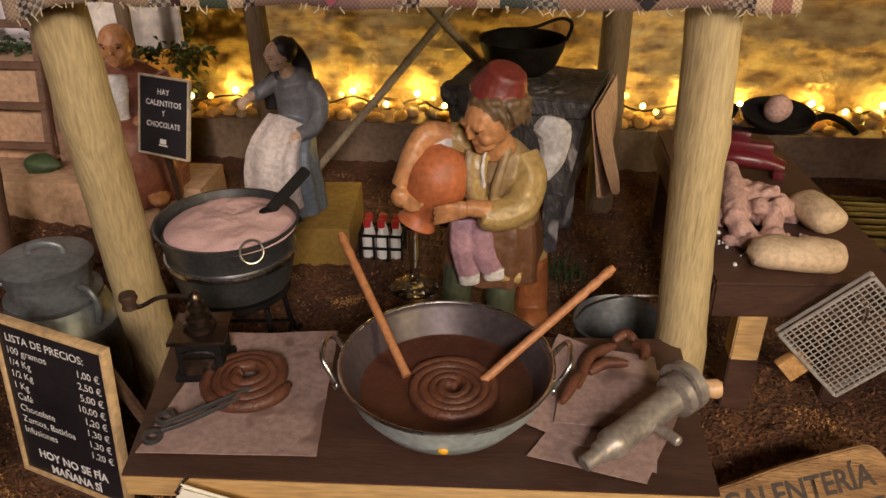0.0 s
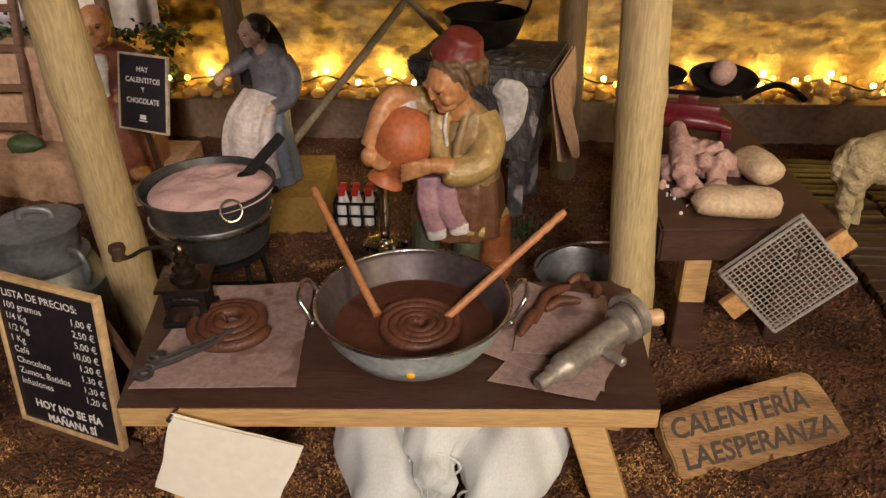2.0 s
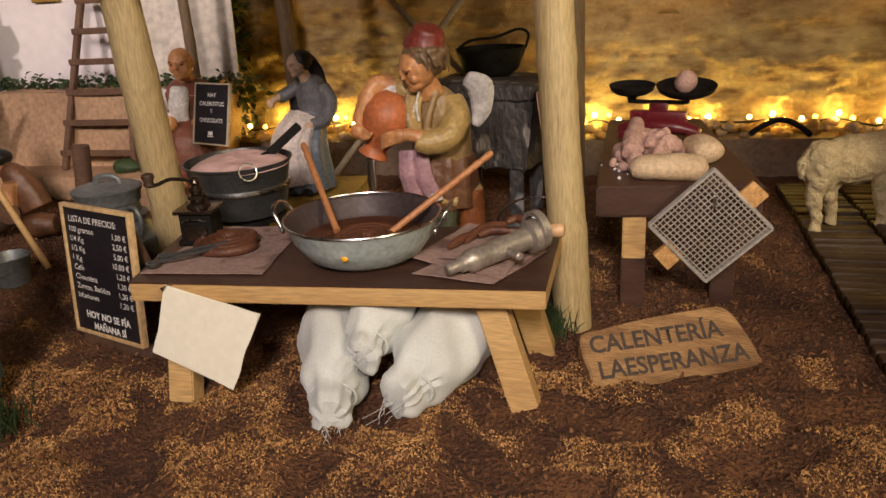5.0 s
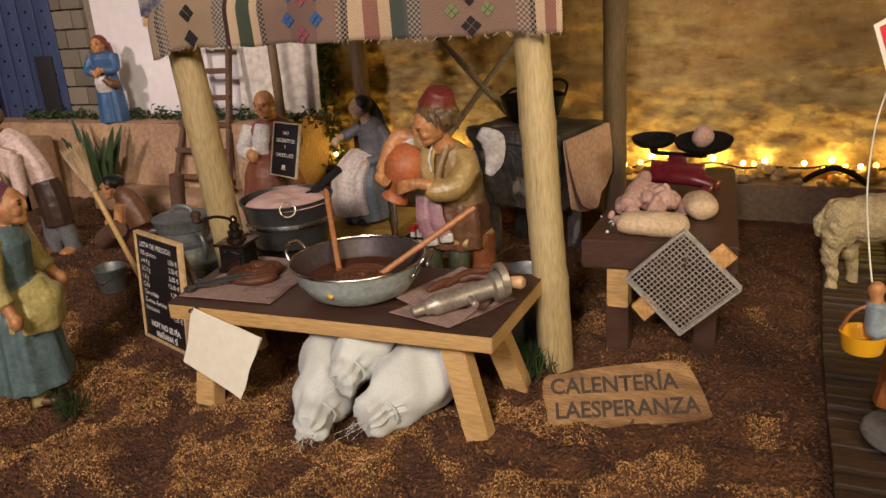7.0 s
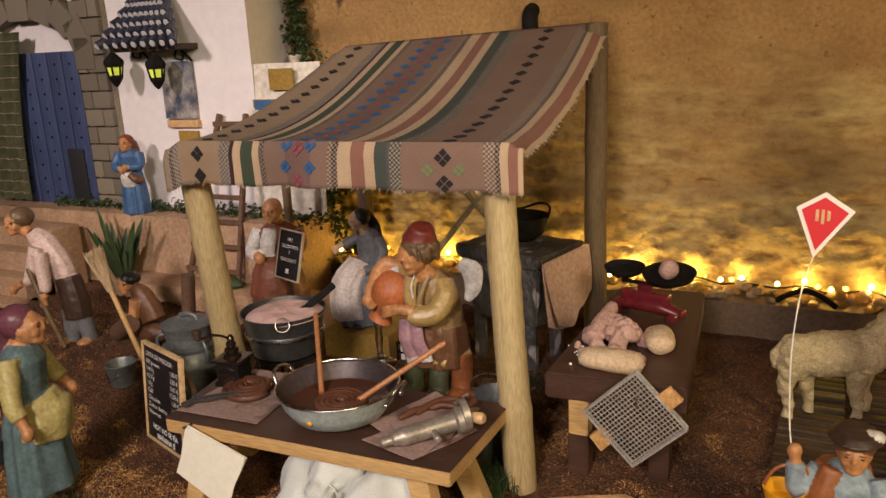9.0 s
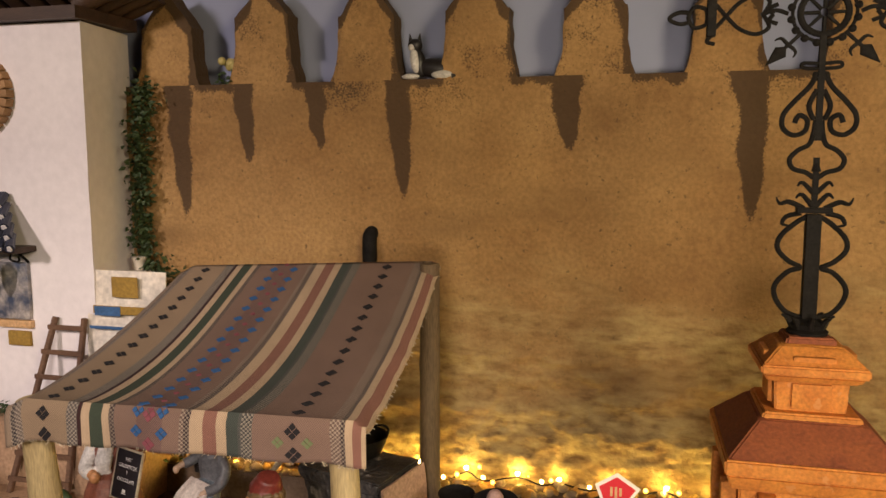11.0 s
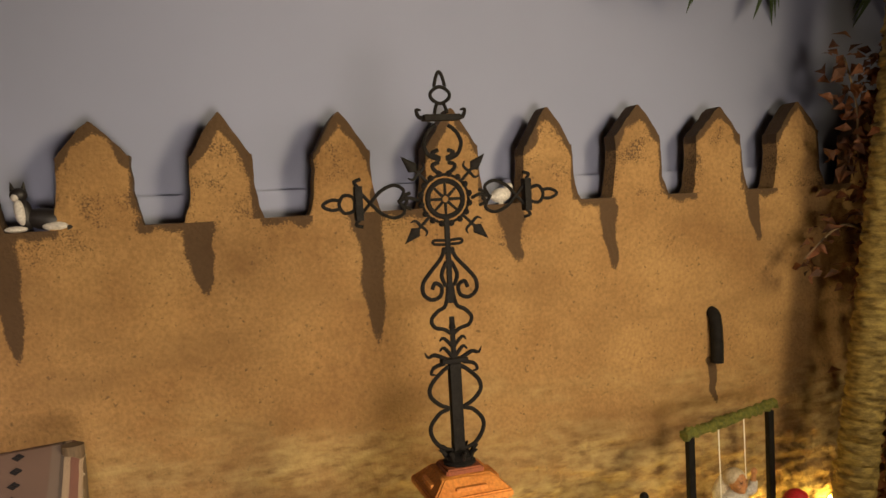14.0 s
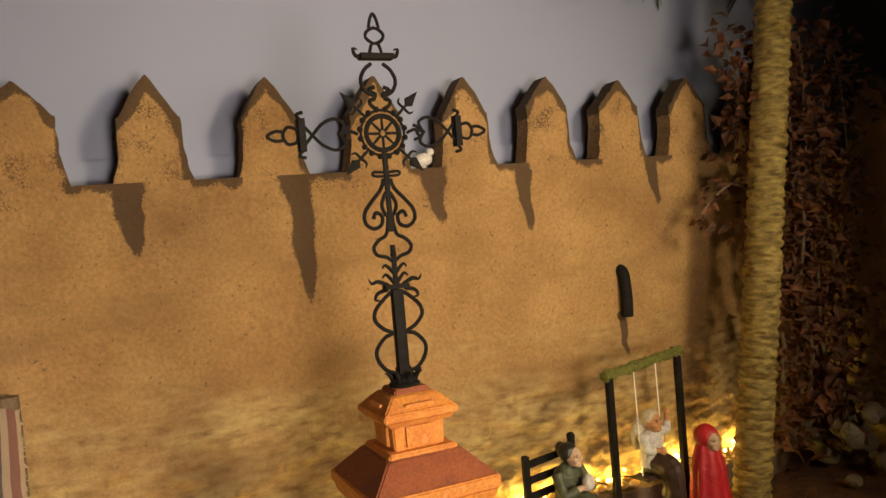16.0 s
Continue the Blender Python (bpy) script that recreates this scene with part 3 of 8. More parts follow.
def merlon(c, seed, flush=True):
    """A pointed battlement whose face runs on from the wall's; its ridge runs back."""
    rng = random.Random(seed)
    b = bmesh.new()
    w = 0.050 + rng.uniform(-0.003, 0.003)
    tip, sh = TIP + rng.uniform(-0.006, 0.006), SHOULDER + rng.uniform(-0.010, 0.006)
    peak = rng.uniform(-0.10, 0.12)

    def top(s):
        d = abs(s - peak) / (1 - peak if s > peak else 1 + peak)
        return tip - (tip - sh) * min(1.0, 1.05 * d ** 1.12) + 0.004 * noise.noise((s * 4, seed, 0))
    n, rows = 32, 30
    mark = b.verts.layers.float.new("stain_and_edge")
    front, back = [], []
    for i in range(n + 1):
        s = -1 + 2 * i / n
        x = c + s * w * (1 + 0.02 * noise.noise((s, seed, 4)))
        flare = 0.007 * (1 if s == 1 else -1 if s == -1 else 0)
        col = []
        for j in range(rows + 1):
            z = TOP + (top(s) - TOP) * j / rows
            edge = 0.004 * max(abs(s) ** 8, (j / rows) ** 8)
            dx = 0.0025 * noise.noise((z * 50, seed, s)) * abs(s) ** 4 + flare * (1 - j / rows) ** 3 * 2
            col.append(b.verts.new((x + dx, FACE + (wall_skin(x, z, True) if flush else 0) + edge * min(1, 3 * j / rows), z)))
        front.append(col)
        back.append([b.verts.new((v.co.x, FACE + THICK, v.co.z)) for v in col])
    for i in range(n):
        for j in range(rows):
            b.faces.new((front[i][j], front[i + 1][j], front[i + 1][j + 1], front[i][j + 1]))
            b.faces.new((back[i][j], back[i][j + 1], back[i + 1][j + 1], back[i + 1][j]))
        b.faces.new((front[i][rows], front[i + 1][rows], back[i + 1][rows], back[i][rows]))
    for j in range(rows):
        b.faces.new((front[0][j], front[0][j + 1], back[0][j + 1], back[0][j]))
        b.faces.new((front[n][j], back[n][j], back[n][j + 1], front[n][j + 1]))
    bmesh.ops.recalc_face_normals(b, faces=b.faces)
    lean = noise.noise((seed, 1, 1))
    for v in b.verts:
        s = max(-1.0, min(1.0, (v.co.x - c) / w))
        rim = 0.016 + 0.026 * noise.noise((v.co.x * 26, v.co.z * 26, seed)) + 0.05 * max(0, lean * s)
        # browner along the top rim, strongly at the right edge, faintly at the left
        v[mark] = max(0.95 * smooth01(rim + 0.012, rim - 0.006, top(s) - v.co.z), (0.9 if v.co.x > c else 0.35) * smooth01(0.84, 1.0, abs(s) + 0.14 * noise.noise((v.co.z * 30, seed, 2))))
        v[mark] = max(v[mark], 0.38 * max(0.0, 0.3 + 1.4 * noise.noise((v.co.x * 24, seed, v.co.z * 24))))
    return b


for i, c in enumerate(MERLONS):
    part("merlon", merlon(c, 3.7 * i), WALL, wall, "pointed battlement, browner along its cap and right edge")


# drain spouts
for x, z0, z1 in ((-0.030, 0.405, 0.473), (1.250, 0.40, 0.492)):
    bm = bmesh.new()
    sweep(bm, curve([(x, FACE - 0.012, z0), (x, FACE - 0.013, 0.5 * (z0 + z1)), (x - 0.001, FACE - 0.008, z1), (x, FACE + 0.012, z1 + 0.006)], 4), 0.0125, 16)
    tube = solid("drain_spout", bm, BLACK, "short black drain spout fixed to the wall", "pipe", at=(x, FACE, z0))

# painted sky behind the wall, side wall and the room
bm = bmesh.new()
sheet(bm, lambda u, v: Vector((-2.2 + 4.8 * u, 1.045, -0.9 + 2.7 * v)), 30, 20)
solid("backdrop", bm, SKY, "grey lavender painted sky behind the battlements", "backdrop", "structure")
bm = bmesh.new()
box(bm, (0.25, 1.036, 0.38), (3.9, 0.012, 0.80))
solid("backdrop_skirting", bm, SKY, "lavender board along the foot of the painted sky", "backdrop", "structure")
for name, c, s in (("wall_room_left", (-2.25, -0.6, 0.45), (0.1, 3.4, 2.7)), ("wall_room_right", (2.65, -0.6, 0.45), (0.1, 3.4, 2.7)), ("wall_room_front", (0.2, -2.35, 0.45), (5.0, 0.1, 2.7)), ("floor", (0.2, -0.6, -0.95), (5.0, 3.4, 0.1))):
    bm = bmesh.new()
    box(bm, c, s)
    solid(name, bm, ROOMPAINT, "plain painted surface of the exhibition room", "wall", "structure", smooth=False)
bm = bmesh.new()
box(bm, (0.2, -0.6, 1.85), (5.0, 3.4, 0.1))
solid("ceiling", bm, ROOMPAINT, "plain painted ceiling of the exhibition room", "ceiling", "structure", smooth=False)

# town wall that returns towards the viewer on the far side
bm = bmesh.new()
sheet(bm, lambda u, v: Vector((1.86 - 0.02 * u + wall_skin(3 + u, 0.7 * v, False), 0.96 - 1.1 * u, 0.72 * v)), 60, 30)
side_wall = solid("wall_side", bm, WALL, "ochre rendered wall returning at the corner", "wall", "structure")
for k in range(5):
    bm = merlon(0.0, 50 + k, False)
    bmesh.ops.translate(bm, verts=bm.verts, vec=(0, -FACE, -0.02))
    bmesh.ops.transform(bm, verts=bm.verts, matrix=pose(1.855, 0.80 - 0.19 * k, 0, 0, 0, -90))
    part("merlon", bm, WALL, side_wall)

# ledge, pebbles and the string of bulbs along the wall
bm = bmesh.new()
sheet(bm, lambda u, v: Vector((-0.42 + 2.2 * u, 0.892 - 0.004 * noise.noise((u * 20, 0, 0)), -0.01 + 0.064 * v)), 90, 4)
sheet(bm, lambda u, v: Vector((-0.42 + 2.2 * u, 0.892 + 0.066 * v, 0.054 + 0.002 * noise.noise((u * 60, v * 3, 0)))), 90, 4)
bmesh.ops.remove_doubles(bm, verts=bm.verts, dist=0.0015)
solid("ledge", bm, LEDGE, "low grey-beige ledge along the foot of the wall", "ledge", "structure")

rng = random.Random(4)
pebbles_amber = []
for k in range(6):
    bm = bmesh.new()
    bmesh.ops.create_icosphere(bm, subdivisions=2, radius=1.0)
    rough_up(bm, 0.35, 0.8, 9.1 * k)
    pebbles_amber.append(finish(bm, "pebble", AMBER))
pebbles_beige = []
for me in pebbles_amber:
    c = me.copy()
    c.materials[0] = PEBBLE
    pebbles_beige.append(c)
border = thing("pebble_border", (0.4, 0.92, 0.054), "row of amber and beige pebbles on the ledge", "pebbles")
for k in range(300):
    x = -0.40 + 1.95 * (k + rng.random()) / 300
    ob = new("pebble", rng.choice(pebbles_beige if rng.random() < 0.45 else pebbles_amber))
    ob.parent = border
    s = rng.uniform(0.005, 0.0105)
    ob.matrix_basis = pose(x - 0.4, rng.uniform(0.898, 0.945) - 0.92, 0.6 * s + rng.choice((0, 0, 0.008)), 0, 0, rng.uniform(0, 360)) @ Matrix.Diagonal((s * 1.2, s, s * 0.75, 1))

bm = bmesh.new()
bmesh.ops.create_uvsphere(bm, u_segments=12, v_segments=8, radius=0.0034)
bulb_mesh = finish(bm, "bulb", BULB)
strong_mesh = bulb_mesh.copy()
strong_mesh.materials[0] = BULBSTRONG
bm = bmesh.new()
bmesh.ops.create_uvsphere(bm, u_segments=12, v_segments=8, radius=0.0036)
amber_mesh = finish(bm, "bulb", BULBCLEAR)
lights = thing("string_lights", (0.4, 0.91, 0.07), "string of small warm bulbs among the pebbles", "string lights")
cable = []
for k in range(48):
    x = -0.385 + 0.0405 * k
    at = (x + rng.uniform(-0.008, 0.008), 0.914 + rng.uniform(-0.008, 0.014), 0.075 + rng.uniform(-0.004, 0.006))
    strong = k % 2 == 1
    if strong:
        at = (at[0], 0.941, at[2] + 0.004)
    ob = new("bulb", strong_mesh if strong else bulb_mesh)
    ob.parent = lights
    ob.location = Vector(at) - Vector(lights.location)
    ob2 = new("bulb", amber_mesh)
    ob2.parent = lights
    ob2.location = Vector((at[0] + 0.018 + rng.uniform(-0.008, 0.008), at[1] + rng.uniform(-0.004, 0.02), at[2] + rng.uniform(-0.012, 0.002))) - Vector(lights.location)
    cable.append((at[0], at[1] + 0.004, at[2] - 0.008))
bm = bmesh.new()
sweep(bm, curve(cable, 3), 0.0013, 6)
part("cable", bm, BLACK, lights, "thin dark cable")
# looped dark hose on the ledge
for x in (0.385,):
    bm = bmesh.new()
    sweep(bm, curve([(x - 0.035, 0.898, 0.060), (x - 0.024, 0.893, 0.070), (x, 0.891, 0.080), (x + 0.024, 0.893, 0.071), (x + 0.04, 0.897, 0.058)], 6), 0.004, 10)
    solid("hose", bm, BLACK, "looped black hose lying on the ledge", "hose", at=(x, 0.895, 0.06))

# ---- house, terrace and steps ----
HY = 0.82
bm = bmesh.new()
HX0, HX1 = -1.6, -0.483
sheet(bm, lambda u, v: Vector((HX0 + (HX1 - HX0) * u, HY + 0.004 * noise.noise((u * 9, v * 9, 0)), 0.10 + 0.73 * v)), 60, 40)
sheet(bm, lambda u, v: Vector((HX1 - 0.02 * u, HY + 0.15 * u, 0.10 + 0.73 * v)), 12, 30)
house = thing("house", (-0.9, HY, 0.1), "whitewashed house with a blue door and a tiled niche roof", "house")
part("wall", bm, WHITEWASH, house, "whitewashed rendered wall")
bm = bmesh.new()
for k in range(28):
    x = -1.58 + 0.04 * k
    lathe(bm, [(0.017, 0), (0.020, 0.10)], seg=12, m=pose(x, HY + 0.045, 0.862, 62, 0, 0))
for k in range(4):
    lathe(bm, [(0.017, 0), (0.020, 0.09)], seg=12, m=pose(-0.50, HY + 0.02 + 0.035 * k, 0.86, 0, 68, 0))
box(bm, (-1.04, HY + 0.06, 0.842), (1.13, 0.16, 0.02))
part("roof", bm, DARKWOOD, house, "dark tiled eaves")
# stone doorway and blue door
bm = bmesh.new()
box(bm, (-1.008, HY - 0.005, 0.305), (0.25, 0.008, 0.30))
door = part("door", bm, DARK, house, "blue plank door with studs")
for k in range(6):
    bm = bmesh.new()
    box(bm, (-1.113 + 0.042 * k, HY - 0.012, 0.305), (0.040, 0.012, 0.30), bevel=0.0015)
    part("plank", bm, BLUEDOOR, door)
bm = bmesh.new()
for a in range(6):
    for k in range(10):
        ball(bm, (-1.113 + 0.042 * a, HY - 0.018, 0.18 + 0.028 * k), 0.0028, u=6, v=4)
part("studs", bm, BLACK, door, "dark iron studs")
bm = bmesh.new()
box(bm, (-0.925, HY - 0.0185, 0.215), (0.045, 0.004, 0.11), bevel=0.001)
part("wicket", bm, DARK, door, "dark wicket opening")
stone_bm = bmesh.new()
box(stone_bm, (0, 0, 0), (1, 1, 1), bevel=0.05)
stone_mesh = finish(stone_bm, "ashlar", STONEGREY)
bm = bmesh.new()
box(bm, (-0.842, HY - 0.006, 0.36), (0.074, 0.012, 0.43))
part("mortar", bm, MORTAR, house, "pale mortar behind the stones")
bm = bmesh.new()
box(bm, (-1.2, HY - 0.006, 0.36), (0.074, 0.012, 0.43))
part("mortar", bm, MORTAR, house, "pale mortar behind the stones")
for row in range(13):
    for side in (-0.842, -1.2):
        for w, off in (((0.046, -0.013), (0.024, 0.024)) if row % 2 else ((0.024, -0.024), (0.046, 0.013))):
            ob = new("ashlar", stone_mesh)
            ob.parent = house
            ob.matrix_basis = Matrix.Translation(Vector((side + off, HY - 0.012, 0.165 + 0.033 * row)) - house.location) @ Matrix.Diagonal((w, 0.018, 0.030, 1))
for k in range(9):
    a = radians(180 - 180 * k / 8)
    ob = new("ashlar", stone_mesh)
    ob.parent = house
    ob.matrix_basis = Matrix.Translation(Vector((-1.02 + 0.165 * math.cos(a), HY - 0.013, 0.45 + 0.09 * math.sin(a))) - house.location) @ Euler((0, -a + math.pi / 2, 0)).to_matrix().to_4x4() @ Matrix.Diagonal((0.06, 0.02, 0.05, 1))
bm = bmesh.new()
box(bm, (-0.842, HY - 0.018, 0.60), (0.10, 0.035, 0.016), bevel=0.003)
box(bm, (-1.02, HY - 0.016, 0.575), (0.46, 0.03, 0.03), bevel=0.003)
part("lintel", bm, STONEGREY, house, "grey stone cornice")
# checked curtain beside the door
bm = bmesh.new()
sheet(bm, lambda u, v: Vector((-1.16 + 0.10 * u + 0.05 * v * v, HY - 0.034 + 0.007 * math.sin(u * 19), 0.165 + 0.33 * v)), 40, 12, thick=0.0015)
curtain = solid("curtain", bm, CURTAIN, "dark olive checked curtain hanging beside the door", "curtain", at=(-1.11, HY - 0.03, 0.165))
bm = bmesh.new()
for k in range(14):
    z = 0.18 + 0.023 * k
    v = (z - 0.165) / 0.33
    sweep(bm, [(-1.16 + 0.10 * u / 20 + 0.05 * v * v, HY - 0.0368 + 0.007 * math.sin(u / 20 * 19), z) for u in range(21)], 0.0008, 5)
part("check_line", bm, MORTAR, curtain, "pale woven check lines")
# oculus with brick ring and tracery
oc = Vector((-0.688, HY, 0.715))
brick_bm = bmesh.new()
box(brick_bm, (0, 0, 0), (1, 1, 1), bevel=0.08)
brick_mesh = finish(brick_bm, "ring_brick", OCULUSRIM)
oculus = thing("round_window", tuple(oc), "round window with a brick ring and iron tracery", "window")
bm = bmesh.new()
lathe(bm, [(0.0, 0), (0.052, 0), (0.052, 0.004)], seg=40, m=pose(oc.x, HY - 0.004, oc.z, 90, 0, 0))
part("opening", bm, DARK, oculus, "dark glass")
for k in range(26):
    a = k * math.tau / 26
    ob = new("ring_brick", brick_mesh)
    ob.parent = oculus
    ob.matrix_basis = Matrix.Translation((0.060 * math.cos(a), -0.008, 0.060 * math.sin(a))) @ Euler((0, -a, 0)).to_matrix().to_4x4() @ Matrix.Diagonal((0.016, 0.02, 0.013, 1))
bm = bmesh.new()
for k in range(8):
    a = k * math.tau / 8
    lathe(bm, [(0.008, -0.001), (0.0105, -0.001), (0.0105, 0.001), (0.008, 0.001), (0.008, -0.001)], seg=14, m=pose(oc.x + 0.012 + 0.021 * math.cos(a), HY - 0.012, oc.z - 0.004 + 0.021 * math.sin(a), 90, 0, 0), closed=False)
    sweep(bm, [(oc.x + 0.012, HY - 0.012, oc.z - 0.004), (oc.x + 0.012 + 0.036 * math.cos(a), HY - 0.012, oc.z - 0.004 + 0.036 * math.sin(a))], 0.0014, 6)
part("tracery", bm, MORTAR, oculus, "grey metal tracery")
# small tiled roof over the mural
awn = thing("tiled_niche_roof", (-0.675, HY, 0.44), "small dark blue tiled canopy above a mural", "canopy")
bm = bmesh.new()
apex, zb = 0.545, 0.462
for row in range(5):
    t0 = row / 5
    for k in range(9):
        s = (k - 4) / 4
        half = 0.030 + 0.060 * (t0 + 0.1)
        a = Vector((-0.675 + s * half * 0.82, HY - 0.008 - 0.04 * t0, apex - (apex - zb) * t0))
        b = Vector((-0.675 + s * half * 1.04, HY - 0.022 - 0.045 * (t0 + 0.22), apex - (apex - zb) * (t0 + 0.24)))
        sweep(bm, [a, b], [0.0065, 0.0085], 8)
part("tile_rows", bm, TILEDARK, awn, "rows of dark blue curved tiles")
bm = bmesh.new()
for row in range(5):
    t0 = row / 5
    for k in range(9):
        s = (k - 4) / 4
        half = 0.030 + 0.060 * (t0 + 0.1)
        b = Vector((-0.675 + s * half * 1.04, HY - 0.0225 - 0.045 * (t0 + 0.22), apex - (apex - zb) * (t0 + 0.24)))
        sweep(bm, [b + Vector((0, 0.0005, 0.0003)), b + Vector((0, -0.0012, -0.0006))], [0.0060, 0.0052], 8)
part("tile_edges", bm, TILEPALE, awn, "pale mortar at the tile ends")
bm = bmesh.new()
box(bm, (-0.675, HY - 0.025, 0.452), (0.16, 0.05, 0.010), bevel=0.002)
part("board", bm, DARKWOOD, awn)
bm = bmesh.new()
box(bm, (-0.648, HY - 0.004, 0.377), (0.074, 0.008, 0.100), bevel=0.001)
mural = solid("mural", bm, MURAL, "glazed tile picture in dark blue and grey under the canopy", "picture", at=(-0.648, HY, 0.33))
bm = bmesh.new()
box(bm, (-0.645, HY - 0.005, 0.318), (0.074, 0.010, 0.013), bevel=0.001)
part("ledge", bm, BRASSWOOD, mural, "ochre tile strip")
bm = bmesh.new()
box(bm, (-0.638, HY - 0.004, 0.292), (0.046, 0.006, 0.026), bevel=0.001)
solid("plaque", bm, YELLOWBOX, "small ochre plaque on the whitewashed wall", "plaque", at=(-0.638, HY, 0.28))
# two wall lanterns on scroll brackets
for x, z in ((-0.755, 0.418), (-0.655, 0.412)):
    lantern = thing("wall_lantern", (x, HY, z), "black iron wall lantern with glowing yellow-green panes", "lantern", "lanterns under the canopy")
    bm = bmesh.new()
    lathe(bm, [(0.003, 0.030), (0.017, 0.016), (0.018, 0.010), (0.014, 0.004)], (x, HY - 0.045, z), seg=6)
    lathe(bm, [(0.0115, -0.010), (0.013, -0.014), (0.006, -0.026), (0.002, -0.03)], (x, HY - 0.045, z), seg=6)
    part("cap", bm, BLACK, lantern)
    bm = bmesh.new()
    lathe(bm, [(0.010, -0.010), (0.0135, 0.004)], (x, HY - 0.045, z), seg=6)
    part("pane", bm, LAMPGREEN, lantern, "glowing yellow-green glass")
    bm = bmesh.new()
    for k in range(6):
        a = k * math.tau / 6
        sweep(bm, [(x + 0.0105 * math.cos(a), HY - 0.045 + 0.0105 * math.sin(a), z - 0.016), (x + 0.0155 * math.cos(a), HY - 0.045 + 0.0155 * math.sin(a), z + 0.012)], 0.0018, 5)
    part("cage", bm, BLACK, lantern)
    bm = bmesh.new()
    sweep(bm, curve([(x, HY - 0.045, z + 0.03), (x + 0.006, HY - 0.04, z + 0.042), (x + 0.03, HY - 0.02, z + 0.038), (x + 0.045, HY - 0.004, z + 0.015)], 6), 0.0024, 8)
    sweep(bm, curve([(x + 0.03, HY - 0.02, z + 0.038), (x + 0.022, HY - 0.02, z + 0.022), (x + 0.034, HY - 0.014, z + 0.018), (x + 0.034, HY - 0.014, z + 0.027)], 5), 0.002, 6)
    part("bracket", bm, BLACK, lantern)
# information card
bm = bmesh.new()
t = bmesh.new()
box(t, (0, 0, 0), (0.152, 0.003, 0.255), bevel=0.0012)
bmesh.ops.transform(t, verts=t.verts, matrix=pose(-0.424, 0.818, 0.290, -4, 0, 0))
paste(bm, t)
card = solid("information_card", bm, CARD, "white information card with printed bars, standing on the terrace", "card", at=(-0.424, 0.818, 0.163))
bm = bmesh.new()
box(bm, (-0.420, 0.8145, 0.391), (0.05, 0.001, 0.035))
box(bm, (-0.420, 0.8105, 0.352), (0.12, 0.001, 0.014))
part("printed_bar", bm, YELLOWBOX, card, "faded ochre printing")
bm = bmesh.new()
box(bm, (-0.452, 0.8095, 0.350), (0.05, 0.001, 0.016))
box(bm, (-0.452, 0.8075, 0.322), (0.07, 0.001, 0.005))
part("printed_bar", bm, BLUEC, card, "dark blue printing")
# terrace, ledge and steps
bm = bmesh.new()
sheet(bm, lambda u, v: Vector((-1.5 + 1.09 * u, 0.742 + 0.012 * v + 0.006 * noise.noise((u * 14, v * 3, 0)), -0.01 + 0.168 * v)), 80, 10)
sheet(bm, lambda u, v: Vector((-1.5 + 1.09 * u, 0.753 + 0.10 * v, 0.158 + 0.002 * noise.noise((u * 30, v * 8, 0)))), 80, 6)
sheet(bm, lambda u, v: Vector((-0.41 + 0.01 * noise.noise((v, u, 0)), 0.742 + 0.2 * u, -0.01 + 0.168 * v)), 6, 8)
solid("terrace", bm, TERRACE, "raised beige terrace in front of the house", "terrace", "structure")
bm = bmesh.new()
box(bm, (-0.52, 0.722, 0.022), (0.44, 0.075, 0.062), bevel=0.006)
rough_up(bm, 0.004, 0.03)
solid("terrace_ledge", bm, TERRACE, "low beige ledge at the foot of the terrace", "ledge", "structure")
for k in range(4):
    bm = bmesh.new()
    box(bm, (-1.08, 0.70 - 0.035 * k, 0.065 - 0.018 * k), (0.44, 0.06, 0.15 - 0.036 * k), bevel=0.003)
    solid("step", bm, TERRACE, "broad beige step up to the blue door", "step", "structure", group="steps to the door")


def leaves(bm, centre, spread, count, size, rng, mi=0, droop=0.3):
    """Many small folded leaves round a centre."""
    for _ in range(count):
        p = Vector(centre) + Vector([rng.gauss(0, s) for s in spread])
        turn = Euler((rng.uniform(-1.2, 1.2), rng.uniform(-1.2, 1.2), rng.uniform(0, 6.3))).to_matrix()
        s = size * rng.uniform(0.6, 1.3)
        q = [bm.verts.new(p + turn @ (s * Vector(v))) for v in ((0, 0, 0), (0.32, 0.5, 0.12), (0, 1.1, -droop * 0.4), (-0.32, 0.5, 0.12), (0, 0.5, 0))]
        for f in ((0, 1, 4), (1, 2, 4), (2, 3, 4), (3, 0, 4)):
            bm.faces.new([q[i] for i in f]).material_index = mi
    return bm


rng = random.Random(12)
bm = bmesh.new()
for k in range(60):
    leaves(bm, (-0.98 + 0.66 * k / 60, 0.795 + rng.uniform(-0.012, 0.012), 0.163), (0.008, 0.008, 0.006), 22, 0.009, rng)
solid("hedge", bm, LEAF, "low dark green hedge along the house wall", "hedge", kind="stuff", smooth=False)
bm = bmesh.new()
for k in range(80):
    z = 0.42 + 0.32 * k / 80
    leaves(bm, (-0.452 + 0.012 * math.sin(9 * z), 0.93, z), (0.010, 0.010, 0.008), 16, 0.011, rng)
for k in range(110):
    z = 0.02 + 0.40 * (k % 55) / 55
    leaves(bm, (-0.445 + 0.05 * rng.random(), 0.905 + 0.02 * rng.random(), z), (0.014, 0.010, 0.010), 14, 0.013, rng)
ivy = solid("ivy", bm, LEAF, "dark green ivy climbing the corner of the wall", "ivy", kind="stuff", smooth=False)
bm = bmesh.new()
lathe(bm, [(0.008, 0), (0.013, 0.022), (0.014, 0.024), (0.011, 0.024)], (-0.462, 0.915, 0.405), seg=16)
box(bm, (-0.462, 0.93, 0.40), (0.03, 0.05, 0.008))
